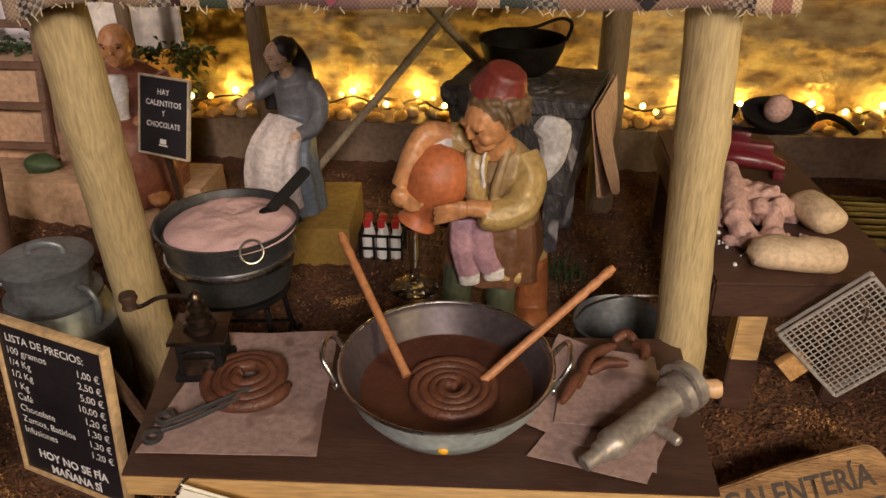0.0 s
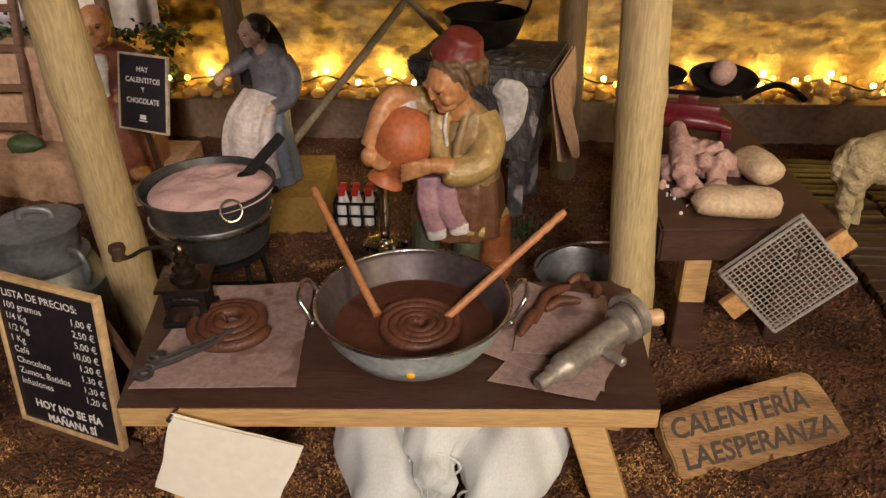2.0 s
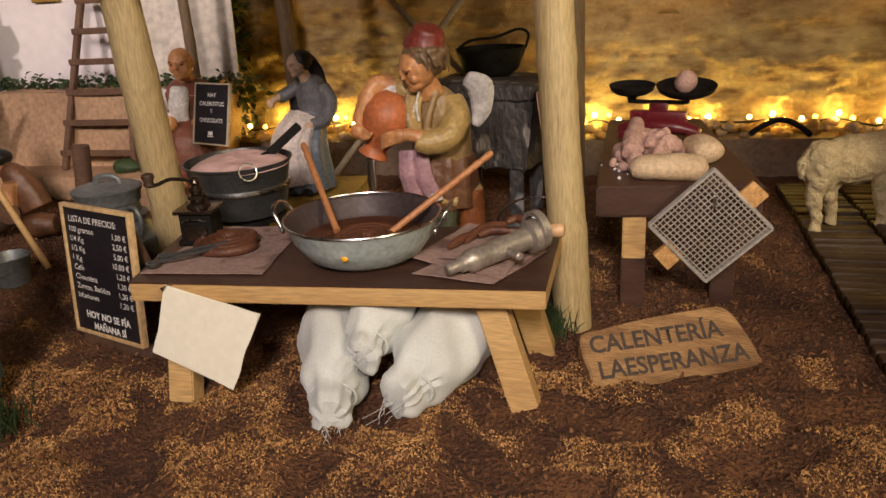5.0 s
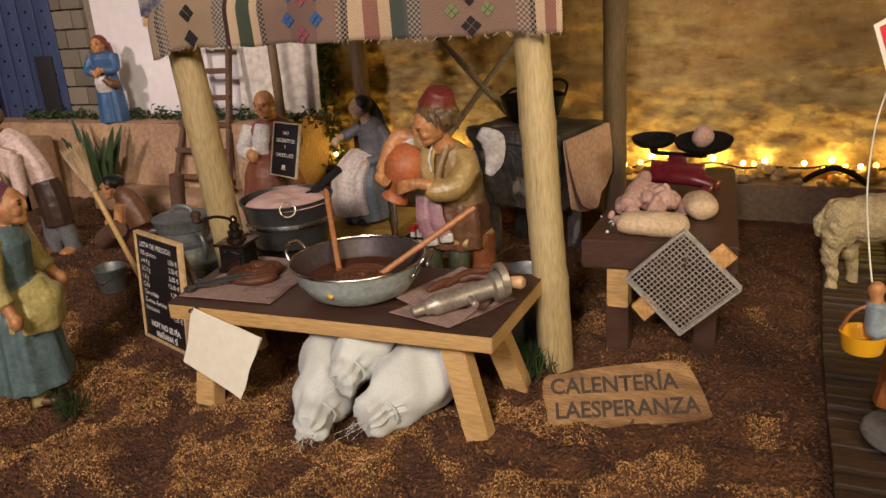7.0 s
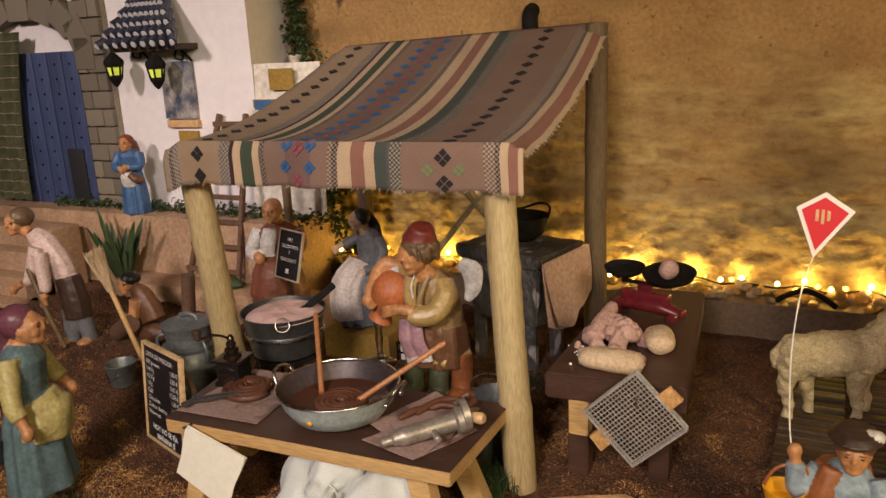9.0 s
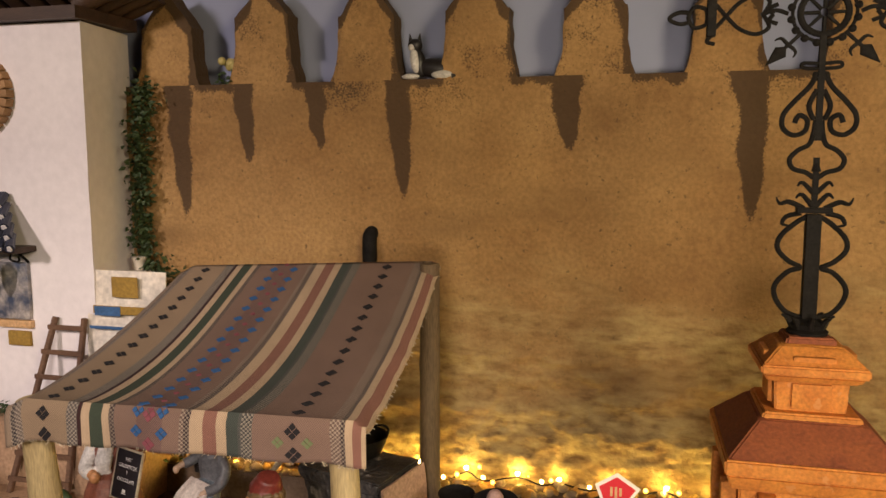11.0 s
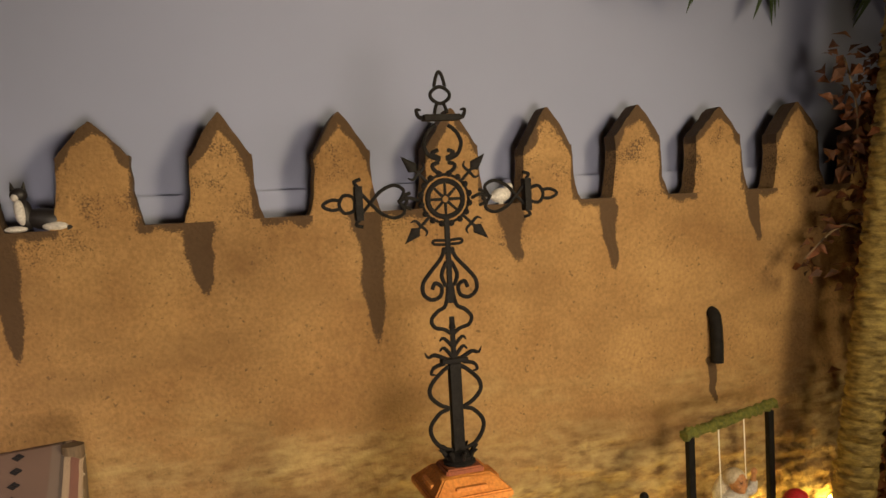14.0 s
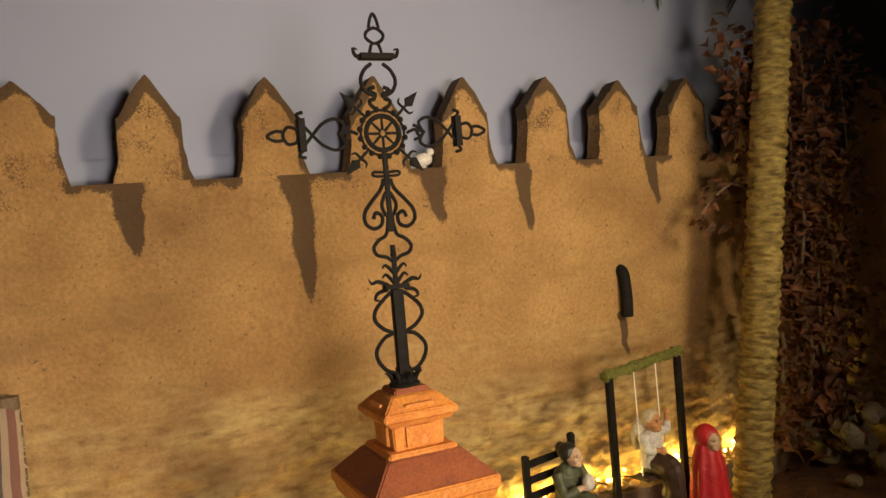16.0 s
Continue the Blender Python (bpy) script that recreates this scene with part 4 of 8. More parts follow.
solid("flower_pot", bm, CARD, "small pale pot on a bracket under the ivy", "pot", at=(-0.462, 0.915, 0.405))


# ---- the stall: posts, awning and table ----
def pole(name, a, b, r, mats, label, category="post", group="", knots=2, seg=20):
    a, b = Vector(a), Vector(b)
    rng = random.Random(name + str(round(a.x, 3)))
    pts, rad = [], []
    for i in range(25):
        t = i / 24
        pts.append(a.lerp(b, t) + Vector((0.0012 * noise.noise((t * 3, a.x * 9, 0)), 0.0012 * noise.noise((t * 3, 5, a.x * 9)), 0)))
        k = max((math.exp(-((t - (j + 0.6) / (knots + 0.4)) / 0.012) ** 2) for j in range(knots)), default=0)
        rad.append(r * (1.04 - 0.08 * t + 0.07 * k + 0.02 * noise.noise((t * 9, a.x * 7, 1))))
    bm = bmesh.new()
    sweep(bm, pts, rad, seg)
    rough_up(bm, 0.0007, 0.012, a.x)
    return solid(name, bm, mats, label, category, at=tuple(a), group=group)


pole("awning_post", (-0.253, 0.453, -0.01), (-0.248, 0.412, 0.336), 0.0172, BAMBOO, "peeled cane post leaning under the awning", group="front posts of the awning")
pole("awning_post", (0.139, 0.420, -0.01), (0.119, 0.428, 0.338), 0.0158, BAMBOO, "peeled cane post carrying the awning's corner", group="front posts of the awning")
pole("awning_post", (0.117, 0.785, 0.0), (0.117, 0.790, 0.452), 0.0150, DARKPOLE, "dark wooden rear post of the awning", group="rear posts of the awning")
pole("awning_post", (-0.248, 0.785, 0.0), (-0.262, 0.780, 0.428), 0.0115, DARKPOLE, "dark wooden rear post of the awning", group="rear posts of the awning")
pole("stake", (-0.376, 0.745, 0.0), (-0.384, 0.752, 0.33), 0.0070, DARKPOLE, "thin dark stake beside the terrace", "stake")
for a, b in (((-0.205, 0.772, 0.035), (0.045, 0.778, 0.332)), ((-0.170, 0.788, 0.318), (0.020, 0.765, 0.128))):
    pole("crossed_stick", a, b, 0.0042, STICK, "thin grey stick crossing behind the stall", "stick", group="crossed sticks", knots=0, seg=10)


def cloth_at(u, v):
    """The awning's surface: u across, v from the front fold (0) to the back (1); below 0 the hanging edge."""
    x = -0.256 + 0.412 * u
    if v >= 0:
        front = Vector((x, 0.386 + 0.020 * u, 0.347))
        rear = Vector((-0.285 + 0.414 * u, 0.775 + 0.035 * u, 0.438 + 0.016 * u))
        p = front.lerp(rear, v)
        p.z += -0.026 * math.sin(math.pi * v ** 0.8) * (0.75 + 0.25 * math.sin(math.pi * u)) + 0.0025 * math.sin(u * 15 + 3 * v) * math.sin(math.pi * v)
        p.z -= 0.010 * smooth01(0.06, 0.0, u) + 0.012 * smooth01(0.965, 1.0, u) * (1 - 0.3 * v)
        p.x += 0.003 * noise.noise((v * 14, u * 2, 3)) * smooth01(0.9, 1.0, u)
        return p
    s = -v
    return Vector((x + 0.002 * math.sin(9 * u) * s, 0.386 + 0.020 * u - 0.006 * math.sin(math.pi * 0.5 * min(s * 3, 1)) + 0.003 * s * math.sin(u * 23), 0.347 - (0.046 + 0.003 * noise.noise((u * 12, 0, 0))) * s - 0.010 * smooth01(0.06, 0.0, u)))


BROWNY, CREAMY, ROSE, DKRED, GREENY = (0.225, 0.140, 0.108), (0.50, 0.36, 0.24), (0.26, 0.120, 0.090), (0.040, 0.014, 0.014), (0.048, 0.062, 0.042)
STRIPES = [(0.0, (0.28, 0.20, 0.14)), (0.018, (0.02, 0.013, 0.016)), (0.03, (0.20, 0.15, 0.12)), (0.05, (0.31, 0.215, 0.14)), (0.185, (0.15, 0.125, 0.11)), (0.215, DKRED), (0.228, CREAMY), (0.252, GREENY), (0.287, CREAMY), (0.307, DKRED), (0.322, BROWNY), (0.39, (0.18, 0.105, 0.09)), (0.462, BROWNY), (0.523, DKRED), (0.538, CREAMY), (0.572, ROSE), (0.607, CREAMY), (0.636, (0.06, 0.07, 0.06)), (0.665, (0.085, 0.083, 0.075)), (0.705, BROWNY), (0.930, DKRED), (0.945, CREAMY), (0.962, ROSE), (0.988, CREAMY)]
CHECKS = [(0.0, 0), (0.015, 1), (0.047, 0), (0.186, 1), (0.216, 0), (0.307, 1), (0.324, 0), (0.510, 1), (0.537, 0), (0.675, 1), (0.705, 0), (0.905, 1), (0.945, 0)]


def cloth_material():
    m = bpy.data.materials.new("striped_woven_cotton")
    m.use_nodes = True
    n, l = m.node_tree.nodes, m.node_tree.links
    b = n["Principled BSDF"]
    uv = n.new("ShaderNodeUVMap")
    sep = n.new("ShaderNodeSeparateXYZ")
    l.new(uv.outputs[0], sep.inputs[0])

    def ramp(stops):
        r = n.new("ShaderNodeValToRGB")
        r.color_ramp.interpolation = "CONSTANT"
        e = r.color_ramp.elements
        while len(e) < len(stops):
            e.new(0.5)
        for k, (p, c) in enumerate(stops):
            e[k].position = p
        for k, (p, c) in enumerate(stops):
            e[k].color = hexa(c) if isinstance(c, tuple) else (c, c, c, 1)
        l.new(sep.outputs[0], r.inputs[0])
        return r
    base, mask = ramp(STRIPES), ramp(CHECKS)
    weave = n.new("ShaderNodeTexChecker")
    weave.inputs["Scale"].default_value = 1.0
    weave.inputs["Color1"].default_value, weave.inputs["Color2"].default_value = (0.035, 0.025, 0.03, 1), (0.50, 0.42, 0.33, 1)
    mp = n.new("ShaderNodeMapping")
    mp.inputs["Scale"].default_value = (170, 190, 1)
    l.new(uv.outputs[0], mp.inputs[0]), l.new(mp.outputs[0], weave.inputs["Vector"])
    mix = n.new("ShaderNodeMix")
    mix.data_type = "RGBA"
    half = n.new("ShaderNodeMath")
    half.operation = "MULTIPLY"
    half.inputs[1].default_value = 0.45
    l.new(mask.outputs[0], half.inputs[0])
    l.new(half.outputs[0], mix.inputs[0]), l.new(base.outputs[0], mix.inputs[6]), l.new(weave.outputs[0], mix.inputs[7])
    grain = n.new("ShaderNodeTexNoise")
    grain.inputs["Scale"].default_value = 6.0
    tone = n.new("ShaderNodeMapRange")
    tone.inputs[3].default_value, tone.inputs[4].default_value = 0.8, 1.15
    l.new(uv.outputs[0], grain.inputs[0]), l.new(grain.outputs[0], tone.inputs[0])
    threads = n.new("ShaderNodeTexChecker")
    threads.inputs["Scale"].default_value = 1.0
    threads.inputs["Color1"].default_value, threads.inputs["Color2"].default_value = (0.72, 0.72, 0.72, 1), (1.1, 1.1, 1.1, 1)
    mp2 = n.new("ShaderNodeMapping")
    mp2.inputs["Scale"].default_value = (330, 330, 1)
    l.new(uv.outputs[0], mp2.inputs[0]), l.new(mp2.outputs[0], threads.inputs["Vector"])
    a1, a2 = n.new("ShaderNodeMix"), n.new("ShaderNodeMix")
    for a in (a1, a2):
        a.data_type, a.blend_type = "RGBA", "MULTIPLY"
        a.inputs[0].default_value = 1.0
    l.new(mix.outputs[2], a1.inputs[6]), l.new(tone.outputs[0], a1.inputs[7])
    l.new(a1.outputs[2], a2.inputs[6]), l.new(threads.outputs[0], a2.inputs[7])
    l.new(a2.outputs[2], b.inputs["Base Color"])
    b.inputs["Roughness"].default_value = 0.95
    bp = n.new("ShaderNodeBump")
    bp.inputs["Strength"].default_value, bp.inputs["Distance"].default_value = 0.4, 0.001
    l.new(threads.outputs[0], bp.inputs["Height"]), l.new(bp.outputs[0], b.inputs["Normal"])
    return m


CLOTH = cloth_material()
awning = thing("cloth_awning", (-0.05, 0.40, 0.345), "striped woven cotton awning with embroidered flowers and a frayed edge", "awning")
bm = bmesh.new()
uvl = bm.loops.layers.uv.new("UVMap")
nu, nv, nh = 110, 60, 10
g = []
for i in range(nu + 1):
    u = i / nu
    col = [(u, -1 + j / nh) for j in range(nh)] + [(u, j / nv) for j in range(nv + 1)]
    g.append([(bm.verts.new(cloth_at(*c)), (c[0], c[1] * 0.42 / 0.41 if c[1] >= 0 else c[1] * 0.11)) for c in col])
for i in range(nu):
    for j in range(len(g[0]) - 1):
        q = (g[i][j], g[i + 1][j], g[i + 1][j + 1], g[i][j + 1])
        f = bm.faces.new([x[0] for x in q])
        for loop, x in zip(f.loops, q):
            loop[uvl].uv = x[1]
cloth = part("cloth", bm, CLOTH, awning)
thick = cloth.modifiers.new("thickness", "SOLIDIFY")
thick.thickness = 0.0012


def motif(bm, u, v, s, scale_v=1.0):
    """A small embroidered diamond that lies on the cloth."""
    q = []
    for du, dv in ((-1, 0), (0, -1), (1, 0), (0, 1)):
        p = cloth_at(u + du * s / 0.41, v + dv * s / (0.42 if v >= 0 else 0.047) * scale_v)
        q.append(p)
    nrm = (q[2] - q[0]).cross(q[3] - q[1]).normalized()
    nrm = nrm if nrm.z > 0 or (v < 0 and nrm.y < 0) else -nrm
    top = [bm.verts.new(p + 0.0016 * nrm) for p in q]
    low = [bm.verts.new(p + 0.0006 * nrm) for p in q]
    bm.faces.new(top)
    for k in range(4):
        bm.faces.new((low[k], low[(k + 1) % 4], top[(k + 1) % 4], top[k]))


YARNBLACK = plain("black_yarn", (0.015, 0.012, 0.014), 0.95)
YARNBLUE = plain("blue_yarn", (0.03, 0.10, 0.26), 0.95)
YARNPINK = plain("pink_yarn", (0.24, 0.065, 0.085), 0.95)
YARNGREEN = plain("green_yarn", (0.16, 0.19, 0.09), 0.95)


def flower(bm, u, v, s):
    k = 0.42 if v >= 0 else 0.047
    for du, dv in ((-1, 0), (1, 0), (0, -1), (0, 1)):
        motif(bm, u + du * s / 0.41, v + dv * s / k, s * 0.85)


bm = bmesh.new()
for u0 in (0.118, 0.812):
    for k in range(15):
        flower(bm, u0, 0.035 + k * 0.066, 0.0040)
    for v in (-0.30, -0.82):
        flower(bm, u0, v, 0.0046)
tagged(part("embroidery", bm, YARNBLACK, awning, "black embroidered flowers"), kind="stuff")
bm = bmesh.new()
for k in range(15):
    for u0 in (0.388, 0.464):
        flower(bm, u0, 0.03 + k * 0.066, 0.0036)
for u0, v in ((0.393, -0.08), (0.390, -0.55), (0.462, -0.08), (0.465, -0.55)):
    flower(bm, u0, v, 0.0038)
tagged(part("embroidery", bm, YARNBLUE, awning, "blue embroidered flowers"), kind="stuff")
bm = bmesh.new()
for k in range(15):
    flower(bm, 0.426, 0.063 + k * 0.066, 0.0021)
for v in (-0.15, -0.82):
    flower(bm, 0.427, v, 0.0042)
tagged(part("embroidery", bm, YARNPINK, awning, "pink embroidered flowers"), kind="stuff")
bm = bmesh.new()
for u0, v in ((0.775, -0.55), (0.848, -0.55)):
    flower(bm, u0, v, 0.0034)
tagged(part("embroidery", bm, YARNGREEN, awning, "green embroidered flowers"), kind="stuff")
rng = random.Random(3)
bm = bmesh.new()
for k in range(70):
    p = cloth_at(rng.random(), -1.0)
    a = p + Vector((rng.uniform(-0.004, 0.004), rng.uniform(-0.002, 0.001), -rng.uniform(0.001, 0.0035)))
    sweep(bm, [p + Vector((0, 0, 0.001)), (p + a) / 2 + Vector((rng.uniform(-0.001, 0.001), 0, 0)), a], 0.00035, 4)
for k in range(60):
    p = cloth_at(1.0, rng.random())
    a = p + Vector((rng.uniform(0.0005, 0.003), rng.uniform(-0.002, 0.002), -rng.uniform(0.0, 0.003)))
    sweep(bm, [p, a], 0.0004, 4)
tagged(part("fringe", bm, CREAMC, awning, "frayed cream threads"), kind="stuff")

# the table
TZ = 0.084
TFL, TFR, TBR, TBL = Vector((-0.183, 0.2665, TZ)), Vector((0.129, 0.280, TZ)), Vector((0.131, 0.416, TZ)), Vector((-0.205, 0.395, TZ))
table = thing("trestle_table", (-0.03, 0.34, -0.01), "low pine trestle table with a dark stained top", "table")


def slab(bm, corners, z0, z1, bevel=0.0, mi=0):
    t = bmesh.new()
    lo = [t.verts.new((c[0], c[1], z0)) for c in corners]
    hi = [t.verts.new((c[0], c[1], z1)) for c in corners]
    t.faces.new(lo[::-1]), t.faces.new(hi)
    for k in range(len(corners)):
        t.faces.new((lo[k], lo[(k + 1) % len(corners)], hi[(k + 1) % len(corners)], hi[k]))
    if bevel:
        bmesh.ops.bevel(t, geom=list(t.edges), offset=bevel, segments=2, affect="EDGES")
    return paste(bm, t, mi)


bm = bmesh.new()
slab(bm, [TFL, TFR, TBR, TBL], TZ - 0.0155, TZ - 0.0012, 0.0008)
part("table_board", bm, PINE, table, "pale pine board, bare on its edges")
bm = bmesh.new()
slab(bm, [TFL, TFR, TBR, TBL], TZ - 0.0012, TZ)
part("tabletop", bm, STAINED, table, "dark brown stained top")
for a, b in (((0.086, 0.302, 0.069), (0.114, 0.284, -0.012)), ((0.098, 0.352, 0.069), (0.118, 0.372, -0.012)), ((-0.150, 0.285, 0.069), (-0.149, 0.262, -0.012)), ((-0.172, 0.352, 0.069), (-0.178, 0.372, -0.012))):
    bm = bmesh.new()
    beam(bm, a, b, 0.021, 0.017, 0.001)
    part("leg", bm, PINE, table)
bm = bmesh.new()
beam(bm, (0.092, 0.295, 0.0625), (0.092, 0.395, 0.0625), 0.018, 0.012, 0.001, side=(0, 0, 1))
beam(bm, (-0.163, 0.285, 0.0625), (-0.163, 0.385, 0.0625), 0.018, 0.012, 0.001, side=(0, 0, 1))
part("cleat", bm, PINE, table)

# the frying pan with its dough coil and two sticks
PX, PY = -0.0165, 0.334
PANS = 0.965
pan = thing("frying_pan", (PX, PY, TZ), "wide two-handled metal frying pan with dark oil", "pan")
bm = bmesh.new()
outer = [(0.0, 0.0), (0.036, 0.0), (0.047, 0.006), (0.057, 0.020), (0.0615, 0.033), (0.0630, 0.0350)]
inner = [(0.0618, 0.0352), (0.0595, 0.0325), (0.054, 0.020), (0.044, 0.008), (0.033, 0.003), (0.0, 0.003)]
lathe(bm, outer, (PX, PY, TZ + 0.001), 64, closed=False)
part("body", bm, PANOUT, pan, "pale galvanised outside")
bm = bmesh.new()
lathe(bm, [(0.0624, 0.0354)] + inner, (PX, PY, TZ + 0.001), 64, closed=False)
part("inside", bm, PANIN, pan, "dark blackened inside")
bm = bmesh.new()
sweep(bm, [(PX + 0.0627 * math.cos(k * math.tau / 72), PY + 0.0627 * math.sin(k * math.tau / 72), TZ + 0.0362) for k in range(72)], 0.0011, 8, closed=True)
part("rim", bm, STEEL, pan, "bright worn rim")
bm = bmesh.new()
lathe(bm, [(0.0, 0.0165), (0.0505, 0.0165), (0.0516, 0.0172), (0.0520, 0.0150)], (PX, PY, TZ + 0.001), 48, closed=False)
part("oil", bm, CHOC, pan, "dark brown frying oil")
for s in (-1, 1):
    bm = bmesh.new()
    base = Vector((PX + s * 0.0618, PY + (0.004 if s > 0 else -0.002), TZ + 0.032))
    sweep(bm, curve([base + Vector((0, -0.015, -0.006)), base + Vector((s * 0.003, -0.014, 0.0)), base + Vector((s * 0.009, -0.010, 0.010)), base + Vector((s * 0.010, 0.002, 0.013)), base + Vector((s * 0.008, 0.012, 0.010)), base + Vector((s * 0.002, 0.015, 0.0)), base + Vector((0, 0.015, -0.006))], 5), 0.0016, 10)
    for y in (-0.015, 0.015):
        ball(bm, base + Vector((s * 0.0005, y, -0.005)), (0.0022, 0.003, 0.003), u=10, v=6)
    part("handle", bm, STEEL, pan, "bright steel loop handle")
bm = bmesh.new()
ball(bm, (PX + 0.003, PY - 0.0565, TZ + 0.019), (0.003, 0.0012, 0.0022), u=8, v=6)
part("paint_spot", bm, YELLOWPL, pan, "yellow paint spot")
pan.scale = (PANS, PANS, PANS)


def coil(c, r0, r1, turns, thick, seed, flat=0.0):
    bm = bmesh.new()
    pts, n = [], int(turns * 26)
    for k in range(n + 1):
        t = k / n
        a = t * turns * math.tau + seed
        r = r0 + (r1 - r0) * t + 0.0010 * noise.noise((a, seed, 0))
        pts.append((c[0] + r * math.cos(a), c[1] + r * math.sin(a), c[2] + 0.0010 * noise.noise((a * 0.7, seed, 3)) + flat * (1 - t)))
    rad = [thick * (1 + 0.10 * noise.noise((k * 0.35, seed, 5))) for k in range(n + 1)]
    rad[0] = rad[-1] = thick * 0.6
    sweep(bm, pts, rad, 10)
    return bm


solid("dough_coil", coil((PX + 0.003, PY - 0.004, TZ + 0.0178), 0.004, 0.0265, 4.3, 0.0032, 0.8), CHURRO, "brown coil of fried dough floating in the pan", "fried dough", at=(PX, PY, TZ + 0.018), group="fried dough coils")
solid("dough_coil", coil((-0.138, 0.342, TZ + 0.0062), 0.006, 0.0262, 3.6, 0.0040, 2.4, 0.003), CHURRO, "brown coil of fried dough on kraft paper", "fried dough", at=(-0.138, 0.342, TZ), group="fried dough coils")
for a, b in (((-0.090, 0.407, 0.158), (-0.040, 0.338, 0.103)), ((0.078, 0.385, 0.155), (0.004, 0.337, 0.103))):
    a, b = Vector(a), Vector(b)
    bm = bmesh.new()
    pts = [a.lerp(b, k / 20) for k in range(21)]
    sweep(bm, pts, [0.0021, 0.0031, 0.0024, 0.0030, 0.0025, 0.0029, 0.0026, 0.0027] + [0.0027] * 12 + [0.0030], 10)
    solid("stirring_stick", bm, HANDLE, "orange-brown turned wooden stick resting in the pan", "stick", at=tuple(b), group="stirring sticks")

# kraft papers
bm = bmesh.new()
quad_sheet(bm, [(-0.182, 0.281, TZ + 0.001), (-0.083, 0.287, TZ + 0.001), (-0.096, 0.403, TZ + 0.001), (-0.172, 0.393, TZ + 0.001)], curl=0.0016)
solid("kraft_paper", bm, KRAFT, "greasy brown kraft paper under the dough coil", "paper", at=(-0.13, 0.34, TZ), group="kraft papers")
for k, q in enumerate((((0.030, 0.298), (0.092, 0.283), (0.124, 0.352), (0.072, 0.372)), ((0.022, 0.324), (0.098, 0.290), (0.112, 0.376), (0.052, 0.410)), ((0.045, 0.322), (0.108, 0.318), (0.110, 0.388), (0.058, 0.396)))):
    bm = bmesh.new()
    quad_sheet(bm, [(x, y, TZ + 0.001 + 0.0016 * k) for x, y in q], curl=0.0016, seed=4.0 + k)
    solid("kraft_paper", bm, KRAFT, "greasy brown kraft paper lying in a loose stack", "paper", at=(0.07, 0.34, TZ), group="kraft papers")
# grease marks on the coil's paper are in the paper; fried pieces on the stack
for a, b, c in (((0.060, 0.350), (0.070, 0.378), (0.086, 0.392)), ((0.086, 0.398), (0.094, 0.404), (0.100, 0.398)), ((0.098, 0.396), (0.104, 0.390), (0.103, 0.380)), ((0.068, 0.364), (0.078, 0.372), (0.092, 0.374)), ((0.050, 0.335), (0.058, 0.352), (0.064, 0.362))):
    bm = bmesh.new()
    z = TZ + 0.0095
    sweep(bm, curve([(*a, z - 0.001), (*b, z + 0.001), (*c, z)], 6), [0.002, 0.0034, 0.0036, 0.0034, 0.002], 10)
    solid("churro_piece", bm, CHURRO, "short piece of fried dough on the kraft papers", "fried dough", at=(*b, TZ + 0.005), group="churro pieces")

# tongs
tongs = thing("tongs", (-0.165, 0.295, TZ + 0.004), "small steel tongs lying on kraft paper", "tongs")
for off in (0.0, 0.004):
    bm = bmesh.new()
    z = TZ + 0.006 + off * 0.5
    sweep(bm, curve([(-0.132, 0.324 + off, z + 0.002), (-0.145, 0.312 + off, z + 0.003), (-0.160, 0.299 + 1.4 * off, z + 0.002), (-0.171, 0.293 + off, z + 0.001)], 6), [0.0026, 0.0016, 0.0015, 0.0015], 8, squash=0.6)
    c = Vector((-0.175 + 0.6 * off, 0.292 + 2.6 * off if off else 0.289, z))
    lathe(bm, [(0.0035, -0.0012), (0.0055, -0.0012), (0.0055, 0.0012), (0.0035, 0.0012), (0.0035, -0.0012)], seg=20, m=Matrix.Translation(c), closed=False)
    part("arm", bm, POTMETAL, tongs, "steel arm with a finger ring")

# coffee grinder
GX, GY = -0.169, 0.357
grinder = thing("coffee_grinder", (GX, GY, TZ), "small dark coffee grinder with a bronzed crank", "grinder")
bm = bmesh.new()
box(bm, (GX, GY, TZ + 0.0165), (0.027, 0.026, 0.026), (0, 0, 9), 0.001)
box(bm, (GX, GY, TZ + 0.0045), (0.032, 0.031, 0.005), (0, 0, 9), 0.0012)
body = part("body", bm, BLACK, grinder, "black box")
bm = bmesh.new()
box(bm, (GX + 0.002, GY - 0.0135, TZ + 0.013), (0.019, 0.003, 0.012), (0, 0, 9), 0.0008)
part("drawer", bm, CHROMEDARK, body)
bm = bmesh.new()
sweep(bm, curve([(GX - 0.008, GY - 0.0160, TZ + 0.0225), (GX - 0.003, GY - 0.0165, TZ + 0.0250), (GX + 0.002, GY - 0.0165, TZ + 0.0255), (GX + 0.007, GY - 0.0150, TZ + 0.0250), (GX + 0.012, GY - 0.0130, TZ + 0.0225)], 4), 0.0007, 6)
part("trim", bm, STEEL, body, "pale moulded trim")
bm = bmesh.new()
box(bm, (GX, GY, TZ + 0.0310), (0.034, 0.033, 0.003), (0, 0, 9), 0.001)
part("plate", bm, CHROMEDARK, grinder, "bronzed top plate")
bm = bmesh.new()
lathe(bm, [(0.010, 0), (0.0095, 0.003), (0.006, 0.005), (0.0078, 0.007), (0.0075, 0.010), (0.0042, 0.0115), (0.0056, 0.0135), (0.0052, 0.0165), (0.0030, 0.018), (0.0042, 0.0205), (0.0034, 0.0235), (0.0012, 0.0255)], (GX, GY, TZ + 0.0325), 28)
part("dome", bm, CHROMEDARK, grinder, "turned bronzed hopper")
bm = bmesh.new()
